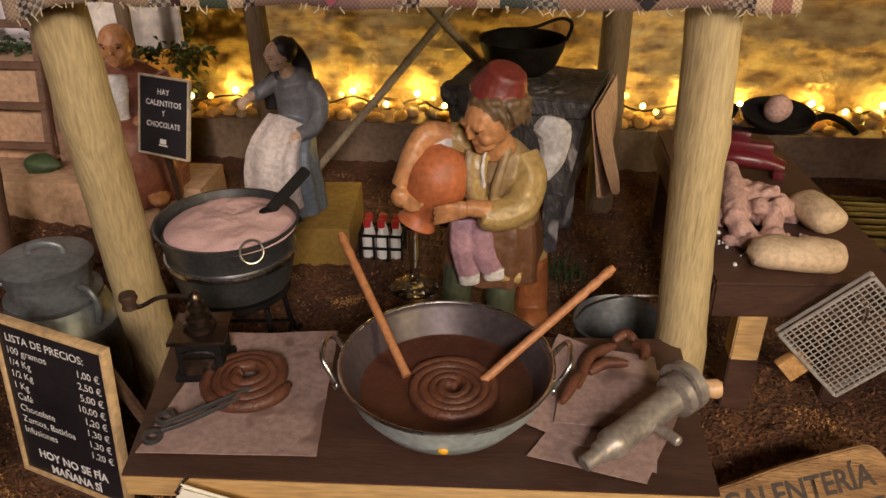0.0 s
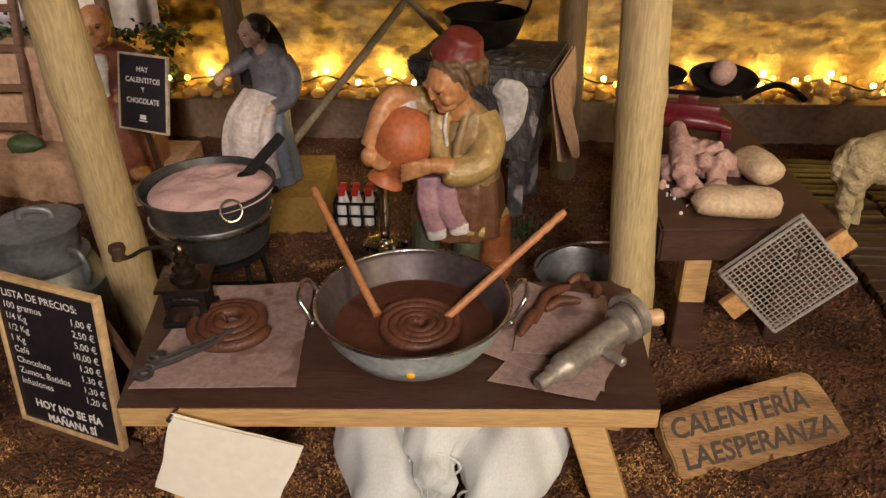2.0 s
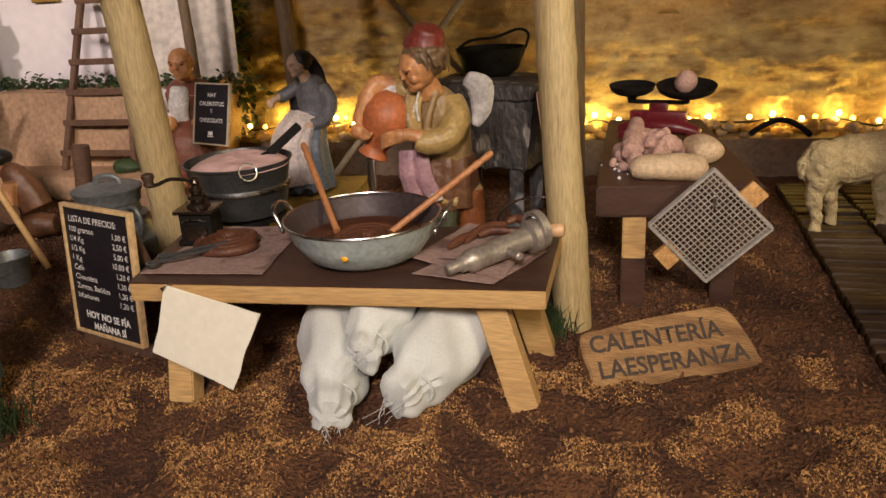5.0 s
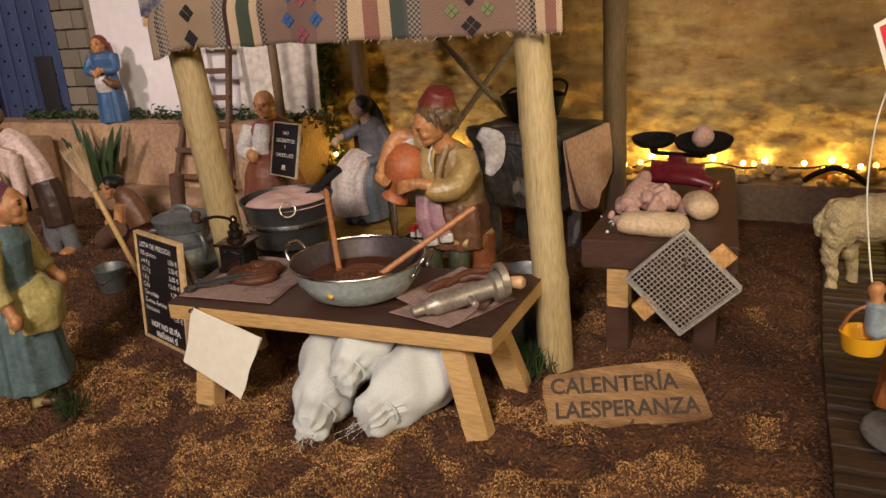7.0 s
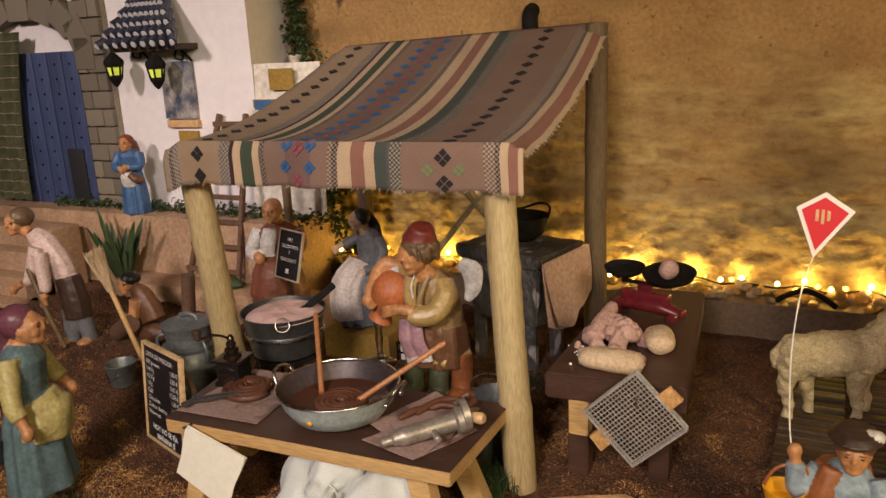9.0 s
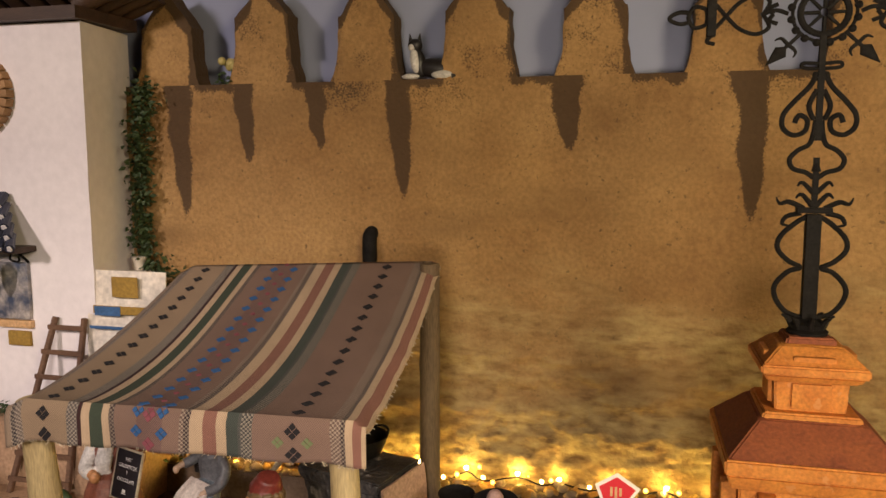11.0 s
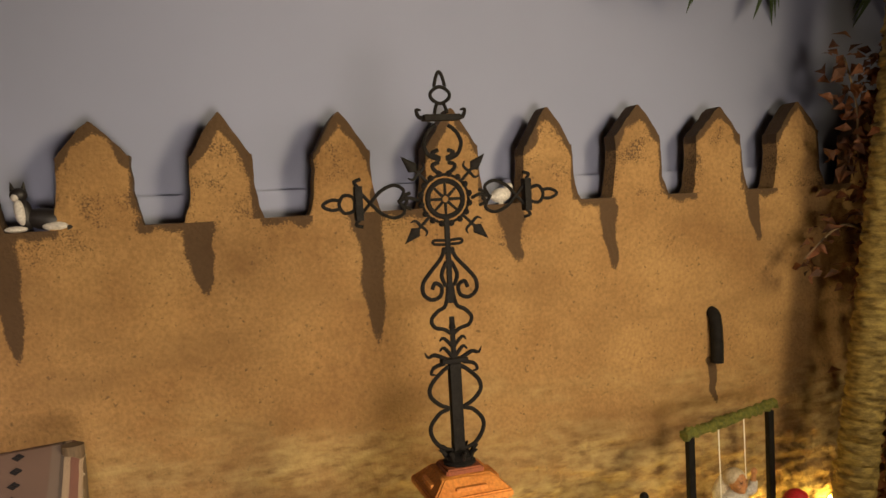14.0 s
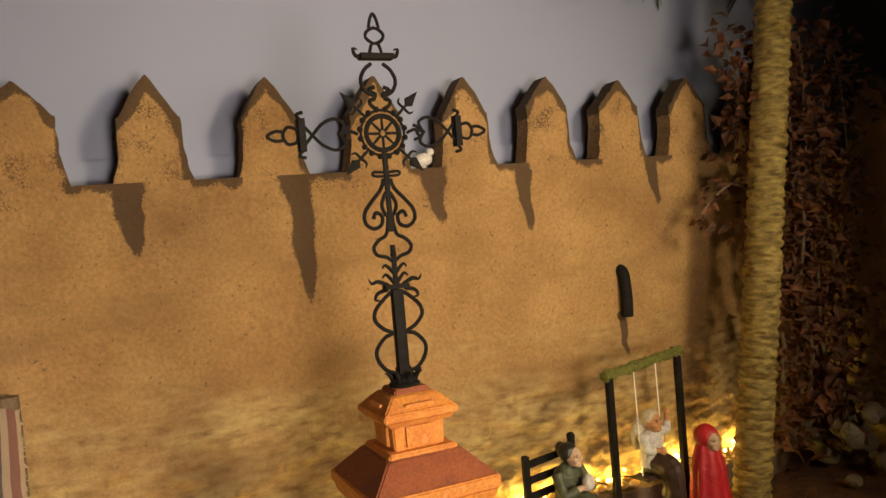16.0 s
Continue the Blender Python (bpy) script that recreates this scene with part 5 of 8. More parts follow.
sweep(bm, curve([(GX, GY, TZ + 0.0520), (GX - 0.008, GY - 0.003, TZ + 0.0560), (GX - 0.018, GY - 0.008, TZ + 0.0575), (GX - 0.026, GY - 0.012, TZ + 0.0545), (GX - 0.032, GY - 0.015, TZ + 0.0535)], 6), 0.0017, 8, squash=0.6)
crank = part("crank", bm, CHROMEDARK, grinder)
bm = bmesh.new()
lathe(bm, [(0.0015, 0), (0.0046, 0.002), (0.0038, 0.005), (0.0054, 0.0085), (0.0046, 0.0115), (0.002, 0.0125)], (GX - 0.0325, GY - 0.0155, TZ + 0.0525), 18)
part("knob", bm, DARKWOOD, crank, "dark turned knob")

# dough syringe
A, Bn = Vector((0.059, 0.285, 0.094)), Vector((0.1175, 0.338, 0.1035))
ax = (Bn - A).normalized()
syr = thing("churro_press", tuple(A), "dull silver dough press with a wooden plunger on kraft papers", "churro press")


def along(profile, a, d, mi=0, seg=24, bm=None):
    bm = bm or bmesh.new()
    m = d.to_track_quat("Z", "Y").to_matrix().to_4x4()
    m.translation = a
    return lathe(bm, profile, seg=seg, m=m)


L = (Bn - A).length
part("barrel", along([(0.0035, 0.0), (0.0045, 0.001), (0.0045, 0.010), (0.0062, 0.012), (0.0062, 0.016), (0.0085, 0.019), (0.0088, 0.024), (0.0082, 0.026), (0.0085, L - 0.010), (0.0125, L - 0.008), (0.0128, L), (0.010, L + 0.002)], A, ax), SYRINGE, syr)
side = ax.cross(Vector((0, 0, 1))).normalized()
bm = along([(0.003, -0.008), (0.003, 0.022), (0.002, 0.023)], A + ax * 0.048, side)
part("side_handle", bm, SYRINGE, syr)
bm = bmesh.new()
lathe(bm, [(0.0115, -0.003), (0.0150, -0.003), (0.0150, 0.003), (0.0115, 0.003), (0.0115, -0.003)], seg=24, m=Matrix.Translation(Bn + Vector((0, 0, 0.004))) @ ax.to_track_quat("Z", "Y").to_matrix().to_4x4(), closed=False)
part("collar", bm, SYRINGE, syr)
part("plunger", along([(0.004, 0.0), (0.0045, 0.008), (0.0052, 0.013), (0.0056, 0.018), (0.004, 0.0205), (0.001, 0.021)], Bn + Vector((0, 0, 0.003)), Vector((0.9, -0.08, 0.06)).normalized()), BRASSWOOD, syr, "honey-coloured wooden plunger")

# hanging cream papers
for dy, sh in ((0.0, 0.0), (-0.0022, 0.004)):
    bm = bmesh.new()
    quad_sheet(bm, [(-0.166 + sh, 0.256 + dy, 0.031 + sh), (-0.103 + sh, 0.250 + dy, 0.008), (-0.074, 0.258 + dy, 0.066 + 0.3 * sh), (-0.149, 0.2615 + dy, 0.0845 - 0.3 * sh)], curl=0.0012, thick=0.0005, seed=sh)
    solid("cream_paper", bm, PAPER, "cream paper sheet hanging at the table's edge", "paper", at=(-0.12, 0.258 + dy, 0.01), group="hanging papers")
bm = bmesh.new()
sweep(bm, [(-0.148, 0.2685, 0.083), (-0.149, 0.2570, 0.0835)], [0.0012, 0.0016], 8)
solid("pin", bm, STEEL, "small pin holding the papers to the table", "pin", at=(-0.148, 0.262, 0.083))

# price board
bl, br, tl = Vector((-0.304, 0.3440, 0.001)), Vector((-0.2165, 0.3145, 0.001)), Vector((-0.297, 0.3525, 0.1195))
pm = frame_of(bl, br - bl, tl - bl)
PWID, PHEI = (br - bl).length, (tl - bl).length
board = thing("price_board", (bl.x + 0.04, bl.y, -0.012), "chalkboard price list in a pale wooden frame", "price board")


def panel(bm, m, x0, x1, y0, y1, z0, z1, bevel=0.0, mi=0):
    t = bmesh.new()
    box(t, ((x0 + x1) / 2, (y0 + y1) / 2, (z0 + z1) / 2), (x1 - x0, y1 - y0, z1 - z0), bevel=bevel)
    bmesh.ops.transform(t, verts=t.verts, matrix=m)
    return paste(bm, t, mi)


bm = bmesh.new()
panel(bm, pm, 0.002, PWID - 0.002, 0.002, PHEI - 0.002, -0.003, 0.0)
part("slate", bm, BLACKBOARD, board, "matt black slate")
for x0, x1, y0, y1 in ((0, 0.0032, 0, PHEI), (PWID - 0.0032, PWID, 0, PHEI), (0.0032, PWID - 0.0032, 0, 0.0032), (0.0032, PWID - 0.0032, PHEI - 0.0032, PHEI)):
    bm = bmesh.new()
    panel(bm, pm, x0, x1, y0, y1, -0.0045, 0.0016, 0.0005)
    part("frame_bar", bm, FRAMEWOOD, board, "pale wooden frame bar")
bm = bmesh.new()
panel(bm, pm, 0.004, PWID + 0.004, -0.013, -0.0005, -0.012, -0.003, 0.001)
part("foot", bm, LADDERWOOD, board, "brown wooden foot")
bm = bmesh.new()
for x in (0.010, PWID - 0.010):
    a = pm @ Vector((x, PHEI * 0.9, -0.005))
    beam(bm, a, Vector((a.x + 0.012, a.y + 0.035, -0.008)), 0.006, 0.004)
part("back_leg", bm, LADDERWOOD, board)
LINES = (("100 gramos", "1,00 €"), ("1/4 Kg", "2,50 €"), ("1/2 Kg", "5,00 €"), ("1 Kg", "10,00 €"), ("Café", "1,20 €"), ("Chocolate", "1,30 €"), ("Zumos, Batidos", "1,30 €"), ("Infusiones", "1,20 €"))
words("lettering", "LISTA DE PRECIOS:", pm, 0.0095, PHEI - 0.0155, 0.0056, CHALK, board, width=0.064, bold=0.01)
for k, (item, price) in enumerate(LINES):
    y = PHEI - 0.0245 - 0.0087 * k
    words("lettering", item, pm, 0.009, y, 0.0052, CHALK, board, bold=0.004)
    words("lettering", price, pm, PWID - 0.008, y - 0.0012, 0.0052, CHALK, board, align="RIGHT", bold=0.004)
words("lettering", "HOY NO SE FÍA", pm, PWID / 2 + 0.001, 0.0160, 0.0064, CHALK, board, width=0.060, bold=0.035, align="CENTER")
words("lettering", "MAÑANA SÍ", pm, PWID / 2 + 0.002, 0.0056, 0.0064, CHALK, board, width=0.044, bold=0.035, align="CENTER")

# wooden sign
sign = thing("wooden_sign", (0.215, 0.34, -0.012), "rough wooden sign with hand-painted black letters", "sign")
so, sx, su = Vector((0.160, 0.315, -0.013)), Vector((0.130, 0.042, 0.006)), Vector((-0.012, 0.037, 0.037))
sm = frame_of(so, sx, su)
SS = 0.95
outline = [(0.004, 0.002), (0.03, -0.001), (0.08, 0.000), (0.137, 0.003), (0.1405, 0.012), (0.138, 0.024), (0.135, 0.034), (0.130, 0.046), (0.121, 0.0535), (0.10, 0.0535), (0.06, 0.0520), (0.022, 0.048), (0.002, 0.045), (-0.001, 0.030), (0.0015, 0.016)]
bm = bmesh.new()
o2 = curve([(x * SS, y, 0) for x, y in outline], 4, closed=True)
fr = [bm.verts.new(sm @ Vector((p.x, p.y, 0.0))) for p in o2]
bk = [bm.verts.new(sm @ Vector((p.x + 0.003 * noise.noise((k * 0.5, 0, 0)), p.y, -0.013))) for k, p in enumerate(o2)]
bm.faces.new(fr), bm.faces.new(bk[::-1])
for k in range(len(o2)):
    j = (k + 1) % len(o2)
    bm.faces.new((fr[k], bk[k], bk[j], fr[j]))
bmesh.ops.recalc_face_normals(bm, faces=bm.faces)
bmesh.ops.bevel(bm, geom=[e for e in bm.edges if len(e.link_faces) == 2 and e.calc_face_angle(0) > 1.0], offset=0.0012, segments=2, affect="EDGES")
plank = part("plank", bm, SIGNWOOD, sign)
INK = material("black_brush_paint", (0.035, 0.024, 0.02), (0.07, 0.045, 0.03), 0.7, scale=150, fine=500, bump=0.1)
words("lettering", "CALENTERÍA", sm, 0.006, 0.0290, 0.0140, INK, sign, width=0.106, bold=0.022, depth=0.0005)
words("lettering", "LAESPERANZA", sm, 0.009, 0.0080, 0.0140, INK, sign, width=0.118, bold=0.022, depth=0.0005)


# ---- statues: painted clay, one plain mesh each ----
PAINTED_EYE = 99


def fused(bm, mats, voxel, soften=2):
    """One skin round all the pieces of a bmesh; each face keeps the colour of the piece that it covers."""
    for f in bm.faces:
        f.material_index = min(f.material_index, len(mats) - 1)
    tree = BVHTree.FromBMesh(bm)
    bm.faces.ensure_lookup_table()
    colours = [f.material_index for f in bm.faces]
    me = bpy.data.meshes.new("tmp_skin")
    bm.to_mesh(me)
    bm.free()
    tmp = new("tmp_skin", me)
    mod = tmp.modifiers.new("skin", "REMESH")
    mod.mode, mod.voxel_size = "VOXEL", voxel
    skin = bpy.data.meshes.new_from_object(tmp.evaluated_get(bpy.context.evaluated_depsgraph_get()))
    bpy.data.objects.remove(tmp)
    bpy.data.meshes.remove(me)
    out = bmesh.new()
    out.from_mesh(skin)
    bpy.data.meshes.remove(skin)
    for f in out.faces:
        hit = tree.find_nearest(f.calc_center_median())
        f.material_index = colours[hit[2]]
    for k in range(soften):
        bmesh.ops.smooth_vert(out, verts=out.verts, factor=0.5, use_axis_x=True, use_axis_y=True, use_axis_z=True)
    return out


def statue(name, at, rz, h, label, spec, mats, fold=0.0012, tilt=0.0, voxel=0.0013, base=None):
    """Fuses tubes and balls, given for a figure one unit tall that faces -y, into one statue."""
    bm = bmesh.new()
    for s in spec:
        if s[0] == "t":
            sweep(bm, curve(s[1], 5), s[2], s[5] if len(s) > 5 else 16, s[3], s[4] if len(s) > 4 else 1.0, wave=s[6] if len(s) > 6 else 0.0)
        elif s[0] == "b":
            ball(bm, s[1], s[2], s[4] if len(s) > 4 else (0, 0, 0), s[3])
        elif s[0] == "l":
            lathe(bm, s[1], seg=28, mi=s[2], m=pose(*s[3]))
    bmesh.ops.scale(bm, verts=bm.verts, vec=(h, h, h))
    bmesh.ops.transform(bm, verts=bm.verts, matrix=pose(*at, tilt, 0, rz))
    mats = list(mats) + [EYEC]
    bm = fused(bm, mats, voxel)
    rough_up(bm, 0.55 * fold, 0.011, at[0] * 7)
    rough_up(bm, 0.16 * fold, 0.0035, at[0] * 7)
    return solid(name, bm, mats, label, "figurine", at=base or at)


def face(x, y, z, skin=0, r=0.07, yaw=0.0, nod=0.0):
    """Head with nose, brow, eyes, lips, chin and ears, turned by yaw (to its right) and nod."""
    turn = Euler((radians(nod), 0, radians(-yaw))).to_matrix()
    out = [("b", (x, y, z), (r, r * 1.06, r * 1.22), skin, (nod, 0, -yaw))]
    bumps = [((0, -1.08, -0.14), (0.15, 0.18, 0.14)), ((0, -1.05, 0.08), (0.12, 0.16, 0.34)), ((-0.98, 0.08, -0.05), (0.13, 0.22, 0.30)), ((0.98, 0.08, -0.05), (0.13, 0.22, 0.30)), ((0, -0.72, -0.95), (0.34, 0.34, 0.28)), ((0, -0.45, -0.80), (0.66, 0.58, 0.42)), ((-0.40, -0.86, 0.34), (0.36, 0.20, 0.12)), ((0.40, -0.86, 0.34), (0.36, 0.20, 0.12)), ((-0.46, -0.70, -0.32), (0.36, 0.28, 0.34)), ((0.46, -0.70, -0.32), (0.36, 0.28, 0.34)), ((0, -0.88, -0.50), (0.30, 0.20, 0.22)), ((0, -0.97, -0.50), (0.20, 0.12, 0.055)), ((0, -0.93, -0.62), (0.16, 0.13, 0.060))]
    for p, q in bumps:
        c = turn @ Vector(p) * r
        out.append(("b", (x + c.x, y + c.y, z + c.z), tuple(r * v for v in q), skin, (nod, 0, -yaw)))
    for sx in (-0.40, 0.40):
        for p, q in (((sx, -0.945, 0.12), (0.13, 0.08, 0.050)), ((sx, -0.985, 0.38), (0.22, 0.07, 0.026))):
            c = turn @ Vector(p) * r
            out.append(("b", (x + c.x, y + c.y, z + c.z), tuple(r * v for v in q), PAINTED_EYE, (nod, 0, -yaw)))
    return out


def arm(a, b, c, r, sleeve, skin, bare=0.45):
    e = Vector(b).lerp(Vector(c), 1 - bare)
    return [("t", [a, b, tuple(e)], [r * 1.15, r, r * 0.95], sleeve), ("t", [tuple(Vector(b).lerp(Vector(c), 0.5)), c], [r * 0.62, r * 0.5], skin), ("b", c, (r * 0.75, r * 0.65, r * 0.9), skin)]


# the boy with the jug, on a low soil-coloured plinth
bm = bmesh.new()
box(bm, (0.0, 0.512, 0.017), (0.125, 0.088, 0.046), (0, 0, 3), 0.004)
rough_up(bm, 0.002, 0.02)
solid("plinth", bm, SOIL, "low soil-covered plinth under the boy statue", "plinth", at=(0.0, 0.512, -0.004))
spec = face(-0.001, 0.472, 0.2120, 0, 0.0152, 50, 22)
spec += [("b", (0.005, 0.479, 0.2175), (0.0192, 0.0185, 0.0165), 1)]
rng = random.Random(8)
for k in range(60):
    a = radians(rng.uniform(-165, 100))
    up = rng.uniform(-0.006, 0.010)
    front = math.sin(a) < -0.2
    top = Vector((0.005 + 0.0175 * math.cos(a), 0.4790 + 0.0175 * math.sin(a), 0.2265 + 0.2 * up))
    tip = Vector((0.005 + 0.0205 * math.cos(a + 0.25), 0.4795 + 0.0200 * math.sin(a + 0.25), (0.2160 if front else 0.2070) + up))
    spec.append(("t", [tuple(top), tuple(top.lerp(tip, 0.5) + Vector((0.001 * math.cos(a), 0.001 * math.sin(a), 0.001))), tuple(tip)], [0.0022, 0.0026, 0.0012], 1, 1.0, 8))
spec += [("l", [(0.0, -0.004), (0.0190, -0.004), (0.0198, 0.0), (0.0184, 0.004), (0.0140, 0.0160), (0.0120, 0.0182), (0.0, 0.0195)], 2, (0.005, 0.4795, 0.2290, 12, 20, 0))]
spec += [("t", [(0.001, 0.479, 0.206), (0.006, 0.489, 0.186)], [0.0098, 0.0125], 0)]
spec += [("t", [(0.008, 0.510, 0.108), (0.009, 0.508, 0.128), (0.009, 0.504, 0.150), (0.007, 0.498, 0.172), (0.005, 0.492, 0.189)], [0.0300, 0.0290, 0.0290, 0.0265, 0.0125], 3, 0.80, 32, 0.02)]
spec += [("t", [(-0.006, 0.479, 0.186), (-0.009, 0.474, 0.166), (-0.004, 0.476, 0.140)], [0.0060, 0.0085, 0.0070], 9, 0.5)]
spec += [("t", [(-0.014, 0.480, 0.188), (-0.013, 0.472, 0.165), (-0.004, 0.473, 0.138)], [0.0026, 0.0030, 0.0026], 3), ("t", [(0.013, 0.481, 0.190), (0.006, 0.471, 0.166), (0.002, 0.473, 0.138)], [0.0030, 0.0036, 0.0028], 3)]
spec += [("t", [(-0.002, 0.478, 0.192), (-0.004, 0.470, 0.178), (-0.002, 0.470, 0.164)], [0.0013, 0.0015, 0.0012], 7)]
spec += [("t", [(0.004, 0.512, 0.078), (0.005, 0.511, 0.095), (0.007, 0.510, 0.112), (0.008, 0.510, 0.126)], [0.0400, 0.0385, 0.0350, 0.0310], 4, 0.80, 44, 0.045)]
spec += [("t", [(0.022, 0.492, 0.088), (0.036, 0.502, 0.086), (0.043, 0.515, 0.090)], [0.0050, 0.0055, 0.0045], 9), ("t", [(0.012, 0.484, 0.086), (0.026, 0.488, 0.083)], [0.0038, 0.0048], 9)]
spec += [("t", [(-0.024, 0.496, 0.040), (-0.023, 0.498, 0.060), (-0.020, 0.502, 0.086)], [0.0125, 0.0115, 0.0125], 5), ("t", [(0.012, 0.492, 0.040), (0.012, 0.494, 0.060), (0.012, 0.500, 0.086)], [0.0120, 0.0115, 0.0125], 5), ("t", [(0.036, 0.506, 0.040), (0.036, 0.508, 0.064), (0.034, 0.510, 0.088)], [0.0140, 0.0130, 0.0135], 6)]
spec += [("b", (-0.026, 0.488, 0.044), (0.012, 0.018, 0.007), 5), ("b", (0.012, 0.482, 0.044), (0.012, 0.018, 0.007), 5), ("b", (0.037, 0.496, 0.044), (0.013, 0.018, 0.008), 6)]
# raised arm with a rolled white cuff
spec += [("b", (-0.022, 0.493, 0.188), (0.0145, 0.0125, 0.0145), 9, (0, -25, 0)), ("t", [(-0.030, 0.489, 0.197), (-0.033, 0.484, 0.186), (-0.031, 0.480, 0.178)], [0.0085, 0.0100, 0.0070], 7, 0.75)]
spec += [("t", [(-0.026, 0.491, 0.192), (-0.043, 0.485, 0.196), (-0.053, 0.477, 0.182), (-0.061, 0.471, 0.163)], [0.0085, 0.0090, 0.0080, 0.0062], 0), ("b", (-0.060, 0.467, 0.1565), (0.0070, 0.0062, 0.0078), 0)]
for k in range(4):
    spec.append(("t", [(-0.060 + 0.002 * k, 0.465, 0.1545 + 0.0012 * k), (-0.053 + 0.002 * k, 0.459, 0.1510 + 0.0014 * k), (-0.046 + 0.001 * k, 0.457, 0.1525 + 0.0014 * k)], [0.0024, 0.0022, 0.0018], 0, 1.0, 10))
# sleeve and hand under the jug
spec += [("t", [(0.022, 0.497, 0.178), (0.028, 0.489, 0.164), (0.022, 0.475, 0.149), (0.006, 0.464, 0.146), (-0.003, 0.461, 0.149)], [0.0130, 0.0138, 0.0132, 0.0108, 0.0085], 9, 1.0, 24, 0.04), ("t", [(0.002, 0.461, 0.152), (-0.014, 0.457, 0.155)], [0.0062, 0.0056], 0), ("b", (-0.018, 0.456, 0.154), (0.0075, 0.0045, 0.0065), 0)]
for k in range(4):
    spec.append(("t", [(-0.020, 0.4545, 0.1575 - 0.0028 * k), (-0.029, 0.4545, 0.1560 - 0.0034 * k), (-0.036, 0.4575, 0.1530 - 0.0038 * k)], [0.0023, 0.0021, 0.0016], 0, 1.0, 10))
spec += [("t", [(0.034, 0.515, 0.196), (0.046, 0.522, 0.186), (0.046, 0.524, 0.165), (0.040, 0.520, 0.150)], [0.0070, 0.0130, 0.0100, 0.0035], 7, 0.55, 20, 0.06)]
for x0, x1, z1 in ((-0.018, -0.012, 0.088), (-0.006, 0.006, 0.093)):
    spec += [("t", [(x0, 0.478, 0.136), (0.5 * (x0 + x1) - 0.002, 0.474, 0.112), (x1, 0.477, z1)], [0.0085, 0.0090, 0.0078], 8, 0.5, 20, 0.05), ("t", [(x1 - 0.0003, 0.4765, z1 + 0.003), (x1 + 0.0008, 0.477, z1 - 0.006)], [0.0084, 0.0078], 7, 0.5)]
statue("boy_statue", (0, 0, 0), 0, 1.0, "glazed clay boy in tan waistcoat and red cap with a jug", spec, [SKIN, HAIRC, HATRED, TAN, BROWNC, OLIVEC, ORANGEC, WHITEC, LILAC, clay("ochre_shirt", (0.45, 0.305, 0.115), 0.34)], voxel=0.00085, base=(0.005, 0.505, 0.040))
jug = bmesh.new()
jax = Vector((-0.025, -0.007, -0.056)).normalized()
jm = jax.to_track_quat("Z", "Y").to_matrix().to_4x4()
jm.translation = (-0.0255, 0.484, 0.1885)
lathe(jug, [(0.0, 0.0), (0.010, 0.0005), (0.0185, 0.008), (0.0235, 0.020), (0.0238, 0.027), (0.0215, 0.037), (0.0150, 0.047), (0.0112, 0.053), (0.0112, 0.056), (0.0140, 0.061), (0.0145, 0.063), (0.0130, 0.064), (0.0095, 0.060), (0.0, 0.058)], seg=40, m=jm)
solid("jug", jug, TERRA, "round terracotta jug held by the boy statue", "jug", at=(-0.040, 0.480, 0.137))
# clear stream of poured water standing on a glass foot
bm = bmesh.new()
lathe(bm, [(0.0, 0.0), (0.0175, 0.0), (0.0185, 0.0012), (0.0170, 0.0022), (0.006, 0.003), (0.0038, 0.006), (0.0034, 0.018), (0.0046, 0.030), (0.0042, 0.042), (0.0052, 0.052), (0.0, 0.053)], (-0.0525, 0.4735, 0.0775), 24)
rough_up(bm, 0.0009, 0.006)
solid("poured_water", bm, GLASS, "clear resin stream of water on a round foot under the jug", "water", at=(-0.0525, 0.4735, 0.0775))
bm = bmesh.new()
lathe(bm, [(0.013, -0.082), (0.012, -0.004), (0.0150, -0.003), (0.0150, 0.0)], (-0.0525, 0.4735, 0.0773), 20)
solid("stool", bm, SOIL, "small soil-brown post under the glass foot", "stool", at=(-0.0525, 0.4735, 0.0))

# woman with the apron, on a mustard block
bm = bmesh.new()
box(bm, (-0.192, 0.682, 0.019), (0.105, 0.110, 0.046), (0, 0, 4), 0.002)
solid("mustard_block", bm, YELLOWBOX, "worn mustard-coloured block under the seated woman", "block", at=(-0.192, 0.675, 0.0))
spec = face(-0.203, 0.677, 0.1955, 0, 0.0108, 42, 14)
spec += [("b", (-0.1985, 0.6815, 0.1995), (0.0135, 0.0135, 0.0128), 1), ("t", [(-0.199, 0.690, 0.204), (-0.188, 0.696, 0.187), (-0.182, 0.697, 0.160), (-0.176, 0.694, 0.134)], [0.0090, 0.0085, 0.0095, 0.0050], 1, 0.5)]
spec += [("t", [(-0.209, 0.700, 0.176), (-0.219, 0.700, 0.160), (-0.221, 0.698, 0.136)], [0.0055, 0.0085, 0.0060], 1, 0.5)]
spec += [("t", [(-0.201, 0.680, 0.189), (-0.196, 0.688, 0.172)], [0.0062, 0.0085], 0)]
spec += [("t", [(-0.193, 0.692, 0.122), (-0.193, 0.692, 0.138), (-0.193, 0.691, 0.156), (-0.194, 0.689, 0.170), (-0.196, 0.687, 0.178)], [0.0200, 0.0195, 0.0205, 0.0180, 0.0085], 2, 0.8, 24, 0.02)]
spec += [("t", [(-0.197, 0.660, 0.046), (-0.199, 0.660, 0.075), (-0.199, 0.664, 0.105), (-0.195, 0.684, 0.128)], [0.0335, 0.0320, 0.0285, 0.0200], 4, 0.72, 44, 0.06)]
spec += [("t", [(-0.207, 0.650, 0.058), (-0.209, 0.648, 0.082), (-0.207, 0.652, 0.108), (-0.198, 0.672, 0.134)], [0.0300, 0.0290, 0.0265, 0.0190], 3, 0.68, 44, 0.06)]
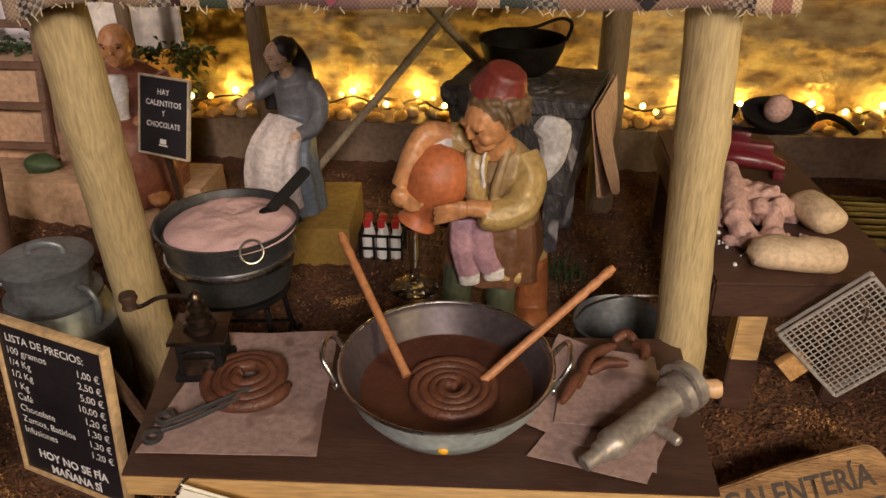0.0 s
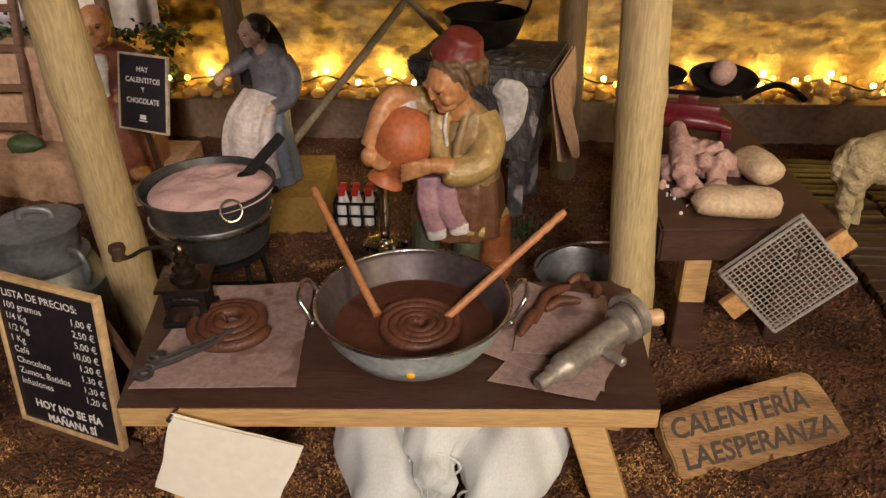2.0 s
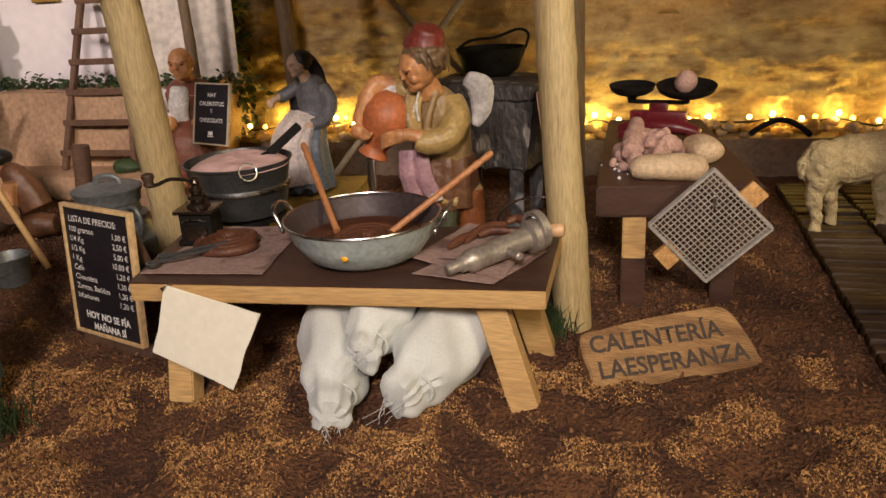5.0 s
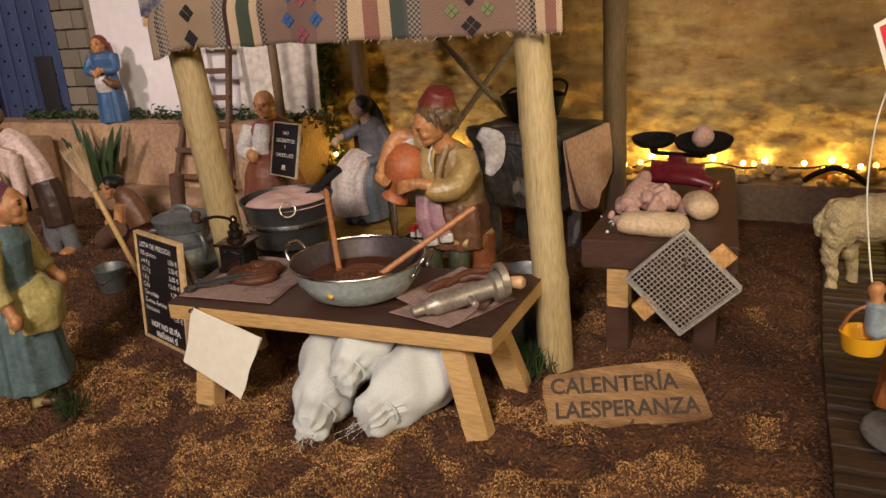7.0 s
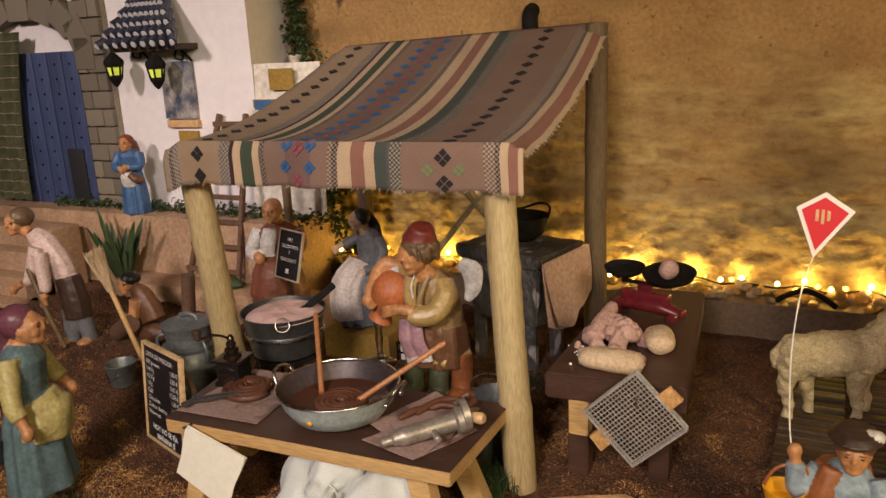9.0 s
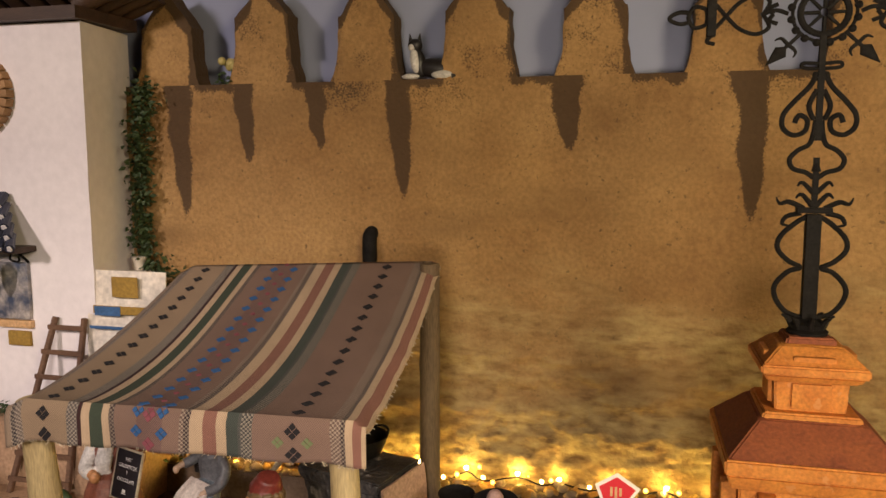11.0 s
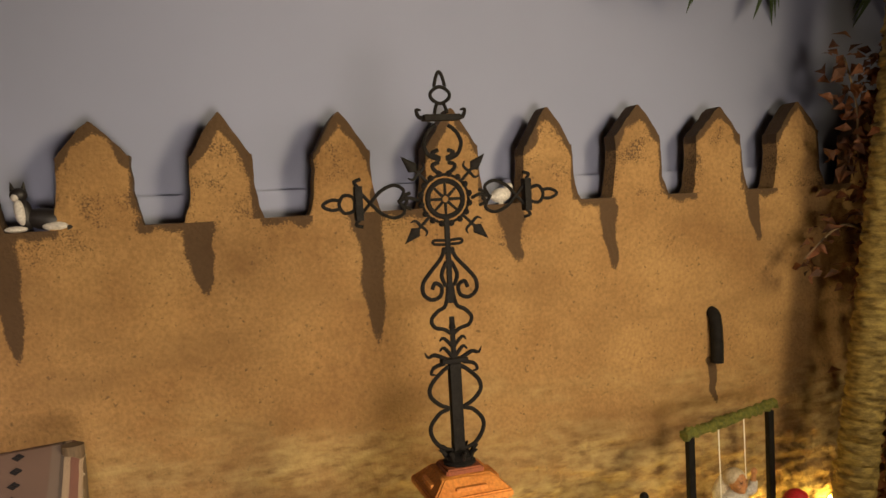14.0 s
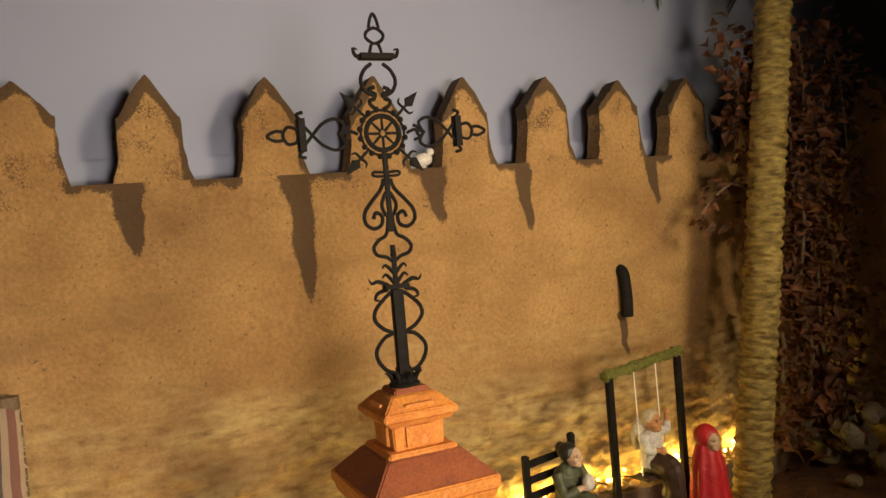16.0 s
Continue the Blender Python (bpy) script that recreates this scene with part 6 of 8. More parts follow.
spec += [("b", (-0.190, 0.644, 0.047), (0.009, 0.013, 0.006), 1), ("b", (-0.210, 0.645, 0.047), (0.009, 0.013, 0.006), 1)]
spec += [("t", [(-0.209, 0.690, 0.168), (-0.226, 0.683, 0.158), (-0.232, 0.677, 0.157)], [0.0080, 0.0076, 0.0066], 2, 1.0, 20, 0.03), ("t", [(-0.228, 0.679, 0.1575), (-0.237, 0.671, 0.154)], [0.0046, 0.0040], 0), ("b", (-0.2395, 0.669, 0.150), (0.0050, 0.0040, 0.0062), 0)]
spec += [("t", [(-0.178, 0.690, 0.167), (-0.168, 0.684, 0.148), (-0.172, 0.670, 0.130), (-0.184, 0.657, 0.126)], [0.0085, 0.0088, 0.0080, 0.0066], 2, 1.0, 20, 0.03), ("t", [(-0.183, 0.658, 0.126), (-0.193, 0.651, 0.123)], [0.0044, 0.0038], 0), ("b", (-0.196, 0.648, 0.121), (0.0062, 0.0042, 0.0044), 0)]
statue("woman_statue", (0, 0, 0), 0, 1.0, "clay woman in grey with a cream apron, seated on a block", spec, [SKINPALE, BLACKC, GREYC, clay("apron_cream", (0.74, 0.64, 0.58)), clay("slate_skirt", (0.16, 0.19, 0.22))], fold=0.0010, voxel=0.0009, base=(-0.195, 0.668, 0.045))

# bald old man
spec = face(0.0, -0.08, 0.86, 0, 0.088, 10, 10)
spec += [("t", [(0, -0.03, 0.78), (0, 0, 0.70)], [0.06, 0.07], 0), ("t", [(0, 0.0, 0.36), (0, 0.02, 0.52), (0, 0.0, 0.66), (0, -0.02, 0.74)], [0.20, 0.19, 0.18, 0.07], 1, 0.8, 24, 0.04)]
spec += [("t", [(0.0, -0.06, 0.0), (0.0, -0.10, 0.14), (0, -0.10, 0.30), (0, 0, 0.42)], [0.25, 0.26, 0.22, 0.16], 1, 0.8, 36, 0.06)]
spec += [("t", [(-0.03, -0.12, 0.70), (-0.05, -0.155, 0.56), (-0.04, -0.16, 0.45)], [0.06, 0.075, 0.05], 2, 0.45)]
spec += arm((-0.17, 0, 0.66), (-0.22, -0.10, 0.50), (-0.10, -0.24, 0.46), 0.062, 2, 0, 0.35) + arm((0.17, 0, 0.66), (0.20, -0.02, 0.52), (0.06, -0.16, 0.42), 0.062, 1, 0, 0.3)
spec += [("b", (-0.10, -0.26, 0.02), (0.06, 0.10, 0.04), 0), ("b", (0.10, -0.26, 0.02), (0.06, 0.10, 0.04), 0)]
statue("old_man_statue", (-0.366, 0.700, 0.049), 18, 0.176, "bald clay man in a rust robe and white shirt, seated", spec, [SKIN, clay("dark_rust_robe", (0.22, 0.075, 0.045)), WHITEC])

# menu board
TLm, TRm, BLm = Vector((-0.336, 0.668, 0.1785)), Vector((-0.279, 0.648, 0.1785)), Vector((-0.341, 0.650, 0.106))
mm = frame_of(BLm, TRm - TLm, TLm - BLm)
MW, MH = (TRm - TLm).length, (TLm - BLm).length
menu = thing("menu_board", tuple(BLm), "small chalkboard menu held before the seated man", "menu board")
bm = bmesh.new()
panel(bm, mm, 0.001, MW - 0.001, 0.001, MH - 0.001, -0.002, 0)
part("slate", bm, BLACKBOARD, menu, "matt black slate")
for x0, x1, y0, y1 in ((0, 0.002, 0, MH), (MW - 0.002, MW, 0, MH), (0.002, MW - 0.002, 0, 0.002), (0.002, MW - 0.002, MH - 0.002, MH)):
    bm = bmesh.new()
    panel(bm, mm, x0, x1, y0, y1, -0.003, 0.001, 0.0003)
    part("frame_bar", bm, CREAMC, menu, "pale frame bar")
for text, y, w in (("HAY", 0.058, 0.014), ("CALENTITOS", 0.0475, 0.042), ("Y", 0.0385, 0.004), ("CHOCOLATE", 0.0275, 0.040)):
    words("lettering", text, mm, MW / 2, y, 0.0052, CHALK, menu, width=w, bold=0.012, align="CENTER")
bm = bmesh.new()
panel(bm, mm, MW / 2 - 0.005, MW / 2 + 0.005, 0.010, 0.0112, 0.0, 0.0006)
panel(bm, mm, MW / 2 - 0.0035, MW / 2 + 0.0035, 0.012, 0.0165, 0.0, 0.0006)
part("cup_drawing", bm, CHALK, menu, "chalk drawing of a cup")
bm = bmesh.new()
beam(bm, mm @ Vector((MW / 2, 0.004, -0.004)), (-0.312, 0.668, -0.004), 0.005, 0.004)
part("stake", bm, DARKWOOD, menu, "short dark stake behind")

# pot of meal on an iron stand
QX, QY = -0.193, 0.480
pot = thing("meal_pot", (QX, QY, 0.0), "dark grey pot heaped with pinkish meal on an iron stand", "pot")
bm = bmesh.new()
lathe(bm, [(0.0, 0.068), (0.034, 0.068), (0.0395, 0.0715), (0.0430, 0.0850), (0.0440, 0.0930), (0.0452, 0.0945), (0.0452, 0.0985), (0.0442, 0.1000), (0.0480, 0.1185), (0.0502, 0.1200), (0.0505, 0.1218), (0.0488, 0.1218), (0.046, 0.112), (0.0, 0.108)], (QX, QY, 0), 56)
part("body", bm, POTMETAL, pot)
bm = bmesh.new()
lathe(bm, [(0.0448, 0.0942), (0.0463, 0.0950), (0.0466, 0.0965), (0.0463, 0.0980), (0.0448, 0.0988), (0.0448, 0.0942)], (QX, QY, 0), 56, closed=False)
part("band", bm, STEEL, pot, "pale metal band")
bm = bmesh.new()
def heap(u, v):
    x, y = v * math.cos(u * math.tau), v * math.sin(u * math.tau)
    lumps = 0.0026 * noise.noise((x * 2.6, y * 2.6, 2)) + 0.0008 * noise.noise((x * 8, y * 8, 2)) + 0.0004 * noise.noise((x * 24, y * 24, 5))
    return Vector((QX + 0.003 + 0.0455 * x, QY - 0.001 + 0.0455 * y, 0.1165 + 0.0085 * (1 - v ** 4) + lumps * (1 - v ** 8)))


sheet(bm, heap, 110, 44)
part("meal", bm, POLENTA, pot, "loose pinkish meal")
bm = bmesh.new()
rm = pose(QX + 0.031, QY - 0.0425, 0.120, 68, 0, 38)
sweep(bm, [rm @ Vector((0.0078 * math.cos(k * math.tau / 28), 0.0078 * math.sin(k * math.tau / 28), 0)) for k in range(28)], 0.0008, 8, closed=True)
part("ring_handle", bm, STEEL, pot, "bright ring handle")
bm = bmesh.new()
lathe(bm, [(0.034, 0.064), (0.039, 0.064), (0.039, 0.068), (0.034, 0.068), (0.034, 0.064)], (QX, QY, 0), 32, closed=False)
for k in range(4):
    a = k * math.tau / 4 + 0.9
    sweep(bm, curve([(QX + 0.037 * math.cos(a), QY + 0.037 * math.sin(a), 0.062), (QX + 0.040 * math.cos(a), QY + 0.040 * math.sin(a), 0.03), (QX + 0.046 * math.cos(a), QY + 0.046 * math.sin(a), 0.004), (QX + 0.052 * math.cos(a), QY + 0.052 * math.sin(a), 0.004)], 4), 0.0022, 8)
    sweep(bm, [(QX + 0.044 * math.cos(a), QY + 0.044 * math.sin(a), 0.012), (QX + 0.044 * math.cos(a + math.tau / 4), QY + 0.044 * math.sin(a + math.tau / 4), 0.012)], 0.0015, 6)
part("stand", bm, BLACK, pot, "black iron stand")
pot.scale = (1.06, 1.06, 1.045)
scoop = thing("scoop", (-0.168, 0.486, 0.122), "black scoop stuck in the meal", "scoop")
bm = bmesh.new()
beam(bm, (-0.163, 0.489, 0.130), (-0.139, 0.516, 0.153), 0.0085, 0.0055, 0.001)
part("handle", bm, BLACK, scoop)
bm = bmesh.new()
ball(bm, (-0.168, 0.485, 0.126), (0.011, 0.007, 0.005), (0, -30, 45))
for k in range(4):
    ball(bm, (-0.170 + 0.004 * k, 0.479 + 0.003 * k, 0.124), (0.003, 0.005, 0.002), (0, -20, 30))
part("bowl", bm, BLACK, scoop)

# milk can
KX, KY = -0.320, 0.444
can = thing("milk_can", (KX, KY, -0.004), "dull pewter milk can with a lid and side handles", "milk can")
bm = bmesh.new()
lathe(bm, [(0.0, 0.0), (0.040, 0.0), (0.0415, 0.004), (0.0415, 0.056), (0.0425, 0.057), (0.0425, 0.060), (0.040, 0.062), (0.037, 0.072), (0.033, 0.078), (0.0345, 0.080), (0.0345, 0.083), (0.029, 0.086), (0.028, 0.098), (0.0, 0.098)], (KX, KY, -0.004), 44)
part("body", bm, CANMETAL, can)
bm = bmesh.new()
lathe(bm, [(0.0285, 0.096), (0.0305, 0.097), (0.031, 0.104), (0.0335, 0.109), (0.034, 0.111), (0.030, 0.113), (0.012, 0.1155), (0.0, 0.116)], (KX, KY, -0.004), 44)
part("lid", bm, CANMETAL, can, "pewter lid")
bm = bmesh.new()
sweep(bm, curve([(KX - 0.010, KY - 0.002, 0.110), (KX - 0.008, KY - 0.002, 0.117), (KX + 0.004, KY, 0.119), (KX + 0.012, KY + 0.002, 0.116), (KX + 0.014, KY + 0.002, 0.110)], 4), 0.0030, 10, squash=0.6)
part("lid_grip", bm, CANMETAL, can)
for s in (-1, 1):
    bm = bmesh.new()
    sweep(bm, curve([(KX + s * 0.028, KY - 0.010, 0.090), (KX + s * 0.037, KY - 0.014, 0.090), (KX + s * 0.042, KY - 0.015, 0.078), (KX + s * 0.038, KY - 0.013, 0.062)], 5), 0.0024, 8)
    part("side_handle", bm, CANMETAL, can)

# bottle crate
CX, CY = -0.108, 0.655
crate = thing("bottle_crate", (CX, CY, 0.0), "small dark wire crate with white bottles", "crate")
bm = bmesh.new()
for x in (-0.021, -0.007, 0.007, 0.021):
    for y in (-0.013, 0.013):
        beam(bm, (CX + x, CY + y, 0.0), (CX + x, CY + y, 0.030), 0.002, 0.002)
for z in (0.001, 0.015, 0.029):
    for y in (-0.013, 0.013):
        beam(bm, (CX - 0.022, CY + y, z), (CX + 0.022, CY + y, z), 0.0022, 0.0022)
    for x in (-0.021, 0.021):
        beam(bm, (CX + x, CY - 0.013, z), (CX + x, CY + 0.013, z), 0.0022, 0.0022, side=(0, 0, 1))
part("rack", bm, BLACK, crate, "dark wire rack")
for k in range(3):
    for y in (-0.006, 0.007):
        x = CX - 0.014 + 0.014 * k
        bm = bmesh.new()
        lathe(bm, [(0.0, 0.001), (0.0052, 0.001), (0.0055, 0.022), (0.003, 0.032), (0.003, 0.036)], (x, CY + y, 0), 16)
        b = part("bottle", bm, MILK, crate, "white milk bottle")
        bm = bmesh.new()
        lathe(bm, [(0.0037, 0.036), (0.0039, 0.043), (0.0, 0.0435)], (x, CY + y, 0), 16)
        part("cap", bm, REDCAP, b, "red cap")

# stove block with cauldron and hanging paper
sD, sC, sB, sA = (0.080, 0.655), (0.107, 0.748), (-0.022, 0.780), (-0.048, 0.690)
stove = thing("stone_stove", (0.03, 0.715, 0.0), "dark slate stove block on short legs", "stove")
def frustum(bm, low, high, z0, z1, cuts=7):
    """A block whose four sides lean from the lower to the upper corners, cut fine for wear."""
    t = bmesh.new()
    lo = [t.verts.new((c[0], c[1], z0)) for c in low]
    hi = [t.verts.new((c[0], c[1], z1)) for c in high]
    t.faces.new(lo[::-1]), t.faces.new(hi)
    for k in range(4):
        t.faces.new((lo[k], lo[(k + 1) % 4], hi[(k + 1) % 4], hi[k]))
    bmesh.ops.bevel(t, geom=list(t.edges), offset=0.0025, segments=2, affect="EDGES")
    bmesh.ops.subdivide_edges(t, edges=[e for e in t.edges if e.calc_length() > 0.012], cuts=cuts, use_grid_fill=True)
    return paste(bm, t)


mid = Vector((0.028, 0.716, 0))
inset = [tuple(mid.lerp(Vector((*c, 0)), 0.80))[:2] for c in (sA, sD, sC, sB)]
bm = bmesh.new()
frustum(bm, inset, [sA, sD, sC, sB], 0.066, 0.150)
rough_up(bm, 0.004, 0.022)
rough_up(bm, 0.0015, 0.006)
part("body", bm, STOVE, stove, "chipped slate body narrowing downwards")
bm = bmesh.new()
frustum(bm, [(-0.050, 0.688), (0.080, 0.653), (0.108, 0.750), (-0.024, 0.783)], [(-0.054, 0.686), (0.084, 0.649), (0.113, 0.753), (-0.027, 0.787)], 0.149, 0.168)
rough_up(bm, 0.003, 0.02)
rough_up(bm, 0.0012, 0.006)
part("top_slab", bm, STOVE, stove, "worn slate slab")
for x, y in ((-0.026, 0.704), (0.058, 0.682), (0.076, 0.734), (-0.006, 0.757)):
    bm = bmesh.new()
    beam(bm, (x, y, -0.004), (x, y, 0.077), 0.016, 0.016, 0.002)
    part("leg", bm, STOVE, stove)
bm = bmesh.new()
lathe(bm, [(0.0, 0.0), (0.022, 0.0), (0.033, 0.008), (0.040, 0.024), (0.0425, 0.034), (0.0405, 0.034), (0.036, 0.022), (0.026, 0.006), (0.0, 0.004)], (0.022, 0.738, 0.1675), 40)
cauldron = solid("cauldron", bm, BLACK, "black iron cauldron with a bail standing on the stove", "cauldron", at=(0.022, 0.738, 0.1675))
bm = bmesh.new()
sweep(bm, curve([(-0.018, 0.735, 0.200), (0.0, 0.728, 0.211), (0.03, 0.725, 0.214), (0.056, 0.730, 0.222), (0.068, 0.735, 0.216), (0.064, 0.738, 0.200)], 6), 0.0017, 8)
part("bail", bm, BLACK, cauldron)
for k in range(2):
    bm = bmesh.new()
    o = 0.003 * k

    def drape(u, v):
        p = Vector((0.0850 + o, 0.650, 0.160)).lerp(Vector((0.1140 + o, 0.752, 0.164)), u)
        drop = v * (0.088 - 0.004 * k - 0.030 * abs(u - 0.30) + 0.004 * math.sin(9 * u))
        return p + Vector((0.004 * math.sin(v * 2.2) + (0.016 + 0.006 * k) * v * v * (0.5 + 0.5 * math.sin(u * 4.2 + 0.8 * k)), -0.010 * v * (1 - u), -drop))
    sheet(bm, drape, 28, 16, thick=0.0006)
    solid("wrapping_paper", bm, WRAP, "pinkish kraft paper hanging from the stove's side", "paper", at=(0.10, 0.70, 0.09), group="wrapping papers")

# bucket behind the table
bucket = thing("bucket", (0.100, 0.462, -0.002), "dark metal bucket with a wire bail behind the table", "bucket")
bm = bmesh.new()
lathe(bm, [(0.0, 0.0), (0.026, 0.0), (0.033, 0.066), (0.0345, 0.067), (0.0335, 0.069), (0.031, 0.064), (0.026, 0.01), (0.0, 0.008)], (0.100, 0.462, -0.002), 32)
part("body", bm, CANMETAL, bucket)
bm = bmesh.new()
sweep(bm, curve([(0.068, 0.462, 0.066), (0.074, 0.450, 0.085), (0.092, 0.440, 0.100), (0.115, 0.438, 0.103), (0.134, 0.445, 0.096), (0.133, 0.460, 0.068)], 6), 0.0010, 8)
part("bail", bm, STEEL, bucket, "bright wire bail")

# second table with dough and scales
t2 = thing("side_table", (0.22, 0.60, -0.004), "dark stained side table with one pale leg", "table")
bm = bmesh.new()
slab(bm, [(0.157, 0.447), (0.295, 0.456), (0.270, 0.752), (0.162, 0.747)], 0.082, 0.110, 0.002)
part("tabletop", bm, STAINED, t2)
for x, y, m in ((0.190, 0.462, PINE), (0.268, 0.478, STAINED), (0.254, 0.735, STAINED), (0.178, 0.735, STAINED)):
    bm = bmesh.new()
    beam(bm, (x, y, -0.008), (x, y, 0.082), 0.020, 0.018, 0.001)
    leg = part("leg", bm, m, t2, "pale wooden leg" if m == PINE else "dark leg")
    if m == PINE:
        # the pale leg is dark brown over its lower half
        bm = bmesh.new()
        beam(bm, (x, y, -0.0075), (x, y, 0.044), 0.0212, 0.0192, 0.001)
        part("stained_foot", bm, STAINED, leg, "dark lower half")


def loaf(a, b, r, mats, label, seed, squash=0.75):
    a, b = Vector(a), Vector(b)
    bm = bmesh.new()
    sweep(bm, [a.lerp(b, k / 16) for k in range(17)], [r * (max(1 - (2 * k / 16 - 1) ** 4, 0.0)) ** 0.5 + 0.0012 for k in range(17)], 18)
    for v in bm.verts:
        v.co.z = a.z + (v.co.z - a.z) * squash
    rough_up(bm, 0.0016, 0.014, seed)
    return solid("bread_dough", bm, mats, label, "dough", at=((a.x + b.x) / 2, (a.y + b.y) / 2, 0.11), group="dough pieces")


loaf((0.184, 0.477, 0.1202), (0.252, 0.474, 0.1202), 0.0145, DOUGH, "long pale loaf of dough on the side table", 1.0)
loaf((0.258, 0.520, 0.1212), (0.247, 0.568, 0.1212), 0.0150, DOUGH, "oval pale loaf of dough on the side table", 2.0)
rng = random.Random(61)
bm = bmesh.new()
for k in range(70):
    d, a = rng.random() ** 0.6, rng.uniform(0, math.tau)
    high = 0.024 * (1 - d ** 2)
    ball(bm, (0.208 + 0.028 * d * math.cos(a), 0.545 + 0.034 * d * math.sin(a), 0.114 + high * rng.uniform(0.3, 1.0)), tuple(rng.uniform(0.004, 0.010) for _ in range(3)), (rng.uniform(0, 90), rng.uniform(0, 90), 0), u=10, v=8)
for k in range(14):
    ball(bm, (0.212 + rng.gauss(0, 0.022), 0.510 + rng.gauss(0, 0.006), 0.1125), tuple(rng.uniform(0.003, 0.007) for _ in range(3)), u=8, v=6)
sweep(bm, curve([(0.186, 0.520, 0.122), (0.189, 0.552, 0.132), (0.193, 0.586, 0.139)], 5), [0.009, 0.0095, 0.0088, 0.0060], 16)
sweep(bm, curve([(0.178, 0.530, 0.117), (0.177, 0.556, 0.119)], 4), [0.007, 0.009, 0.006], 16)
bm = fused(bm, [DOUGHPINK], 0.0011, 7)
rough_up(bm, 0.0012, 0.006)
for v in bm.verts:
    v.co.z = max(v.co.z, 0.1102)
solid("kneaded_dough", bm, DOUGHPINK, "lumpy heap of pinkish dough with a rolled rod", "dough", at=(0.203, 0.540, 0.11))
scatter_rng = random.Random(6)
bm = bmesh.new()
for k in range(60):
    ball(bm, (scatter_rng.gauss(0.205, 0.020), scatter_rng.gauss(0.500, 0.012), 0.1108), scatter_rng.uniform(0.0006, 0.0018), u=6, v=4)
solid("flour_crumbs", bm, MILK, "white flour crumbs on the side table", "crumbs", kind="stuff")
scale = thing("kitchen_scales", (0.216, 0.640, 0.11), "dark red balance scales with black pans", "scales")
bm = bmesh.new()
sweep(bm, curve([(0.176, 0.662, 0.1165), (0.196, 0.656, 0.1215), (0.216, 0.650, 0.1225), (0.236, 0.645, 0.1215), (0.256, 0.640, 0.1165)], 6), [0.005, 0.0085, 0.0095, 0.0085, 0.005], 20, squash=1.3)
box(bm, (0.216, 0.651, 0.132), (0.060, 0.013, 0.012), (0, 0, -14), 0.003)
box(bm, (0.216, 0.651, 0.141), (0.020, 0.011, 0.012), (0, 0, -14), 0.003)
for x, y in ((0.180, 0.650), (0.250, 0.632), (0.186, 0.672), (0.256, 0.654)):
    box(bm, (x, y, 0.1135), (0.010, 0.012, 0.008), (0, 0, -14), 0.002)
part("base", bm, REDMETAL, scale)
bm = bmesh.new()
beam(bm, (0.190, 0.658, 0.147), (0.243, 0.645, 0.147), 0.004, 0.006, 0.001)
part("balance_beam", bm, BLACK, scale)
for x, y, z, r, tip in ((0.188, 0.659, 0.1555, 0.0245, 4), (0.243, 0.646, 0.1560, 0.0310, 9)):
    bm = bmesh.new()
    lathe(bm, [(0.004, -0.010), (0.005, -0.004), (0.010, -0.0015), (r * 0.72, 0.0005), (r * 0.92, 0.004), (r, 0.0095), (r * 0.965, 0.0098), (r * 0.86, 0.0052), (r * 0.6, 0.0025), (0.0, 0.002)], seg=40, m=pose(x, y, z, tip, 0, 0))
    part("pan", bm, BLACK, scale, "black metal pan")
bm = bmesh.new()
ball(bm, (0.242, 0.646, 0.1685), (0.0115, 0.0112, 0.0125), (10, 25, 0))
rough_up(bm, 0.001, 0.01)
solid("dough_ball", bm, DOUGHPINK, "pinkish ball of dough in the scale pan", "dough", at=(0.242, 0.646, 0.157))

# wire grill hung on the side table
gm = frame_of((0.2505, 0.4335, 0.0795), (0.048, 0, 0.047), (-0.048, 0, 0.047))
grill = thing("wire_grill", (0.25, 0.434, 0.08), "square folding wire grill with chipboard handles, hung on the table's edge", "grill")
H = 0.0345
for z, n in ((0.0, 17), (-0.006, 1)):
    bm = bmesh.new()
    for k in range(n + 1):
        s = -H + 2 * H * k / n
        w = 0.0014 if k in (0, n) else 0.00052
        sweep(bm, [gm @ Vector((s, -H, z)), gm @ Vector((s, H, z))], w, 6)
        sweep(bm, [gm @ Vector((-H, s, z + 0.0008)), gm @ Vector((H, s, z + 0.0008))], w, 6)
    part("wire_mesh", bm, MESHWIRE, grill)
for a, b in (((H - 0.002, -0.012), (H + 0.016, 0.006)), ((-H - 0.016, -0.006), (-H + 0.002, 0.012))):
    bm = bmesh.new()
    panel(bm, gm, a[0], b[0], a[1], b[1], -0.007, -0.001, 0.0008)
    rough_up(bm, 0.0012, 0.008)
    part("handle", bm, CHIPWOOD, grill, "orange chipboard grip")
bm = bmesh.new()
sweep(bm, [(0.253, 0.452, 0.104), (0.253, 0.432, 0.106)], 0.0011, 8)
sweep(bm, [(0.253, 0.4325, 0.106), (0.253, 0.4315, 0.096)], 0.0013, 8)
part("nail", bm, STEEL, grill, "bright nail")

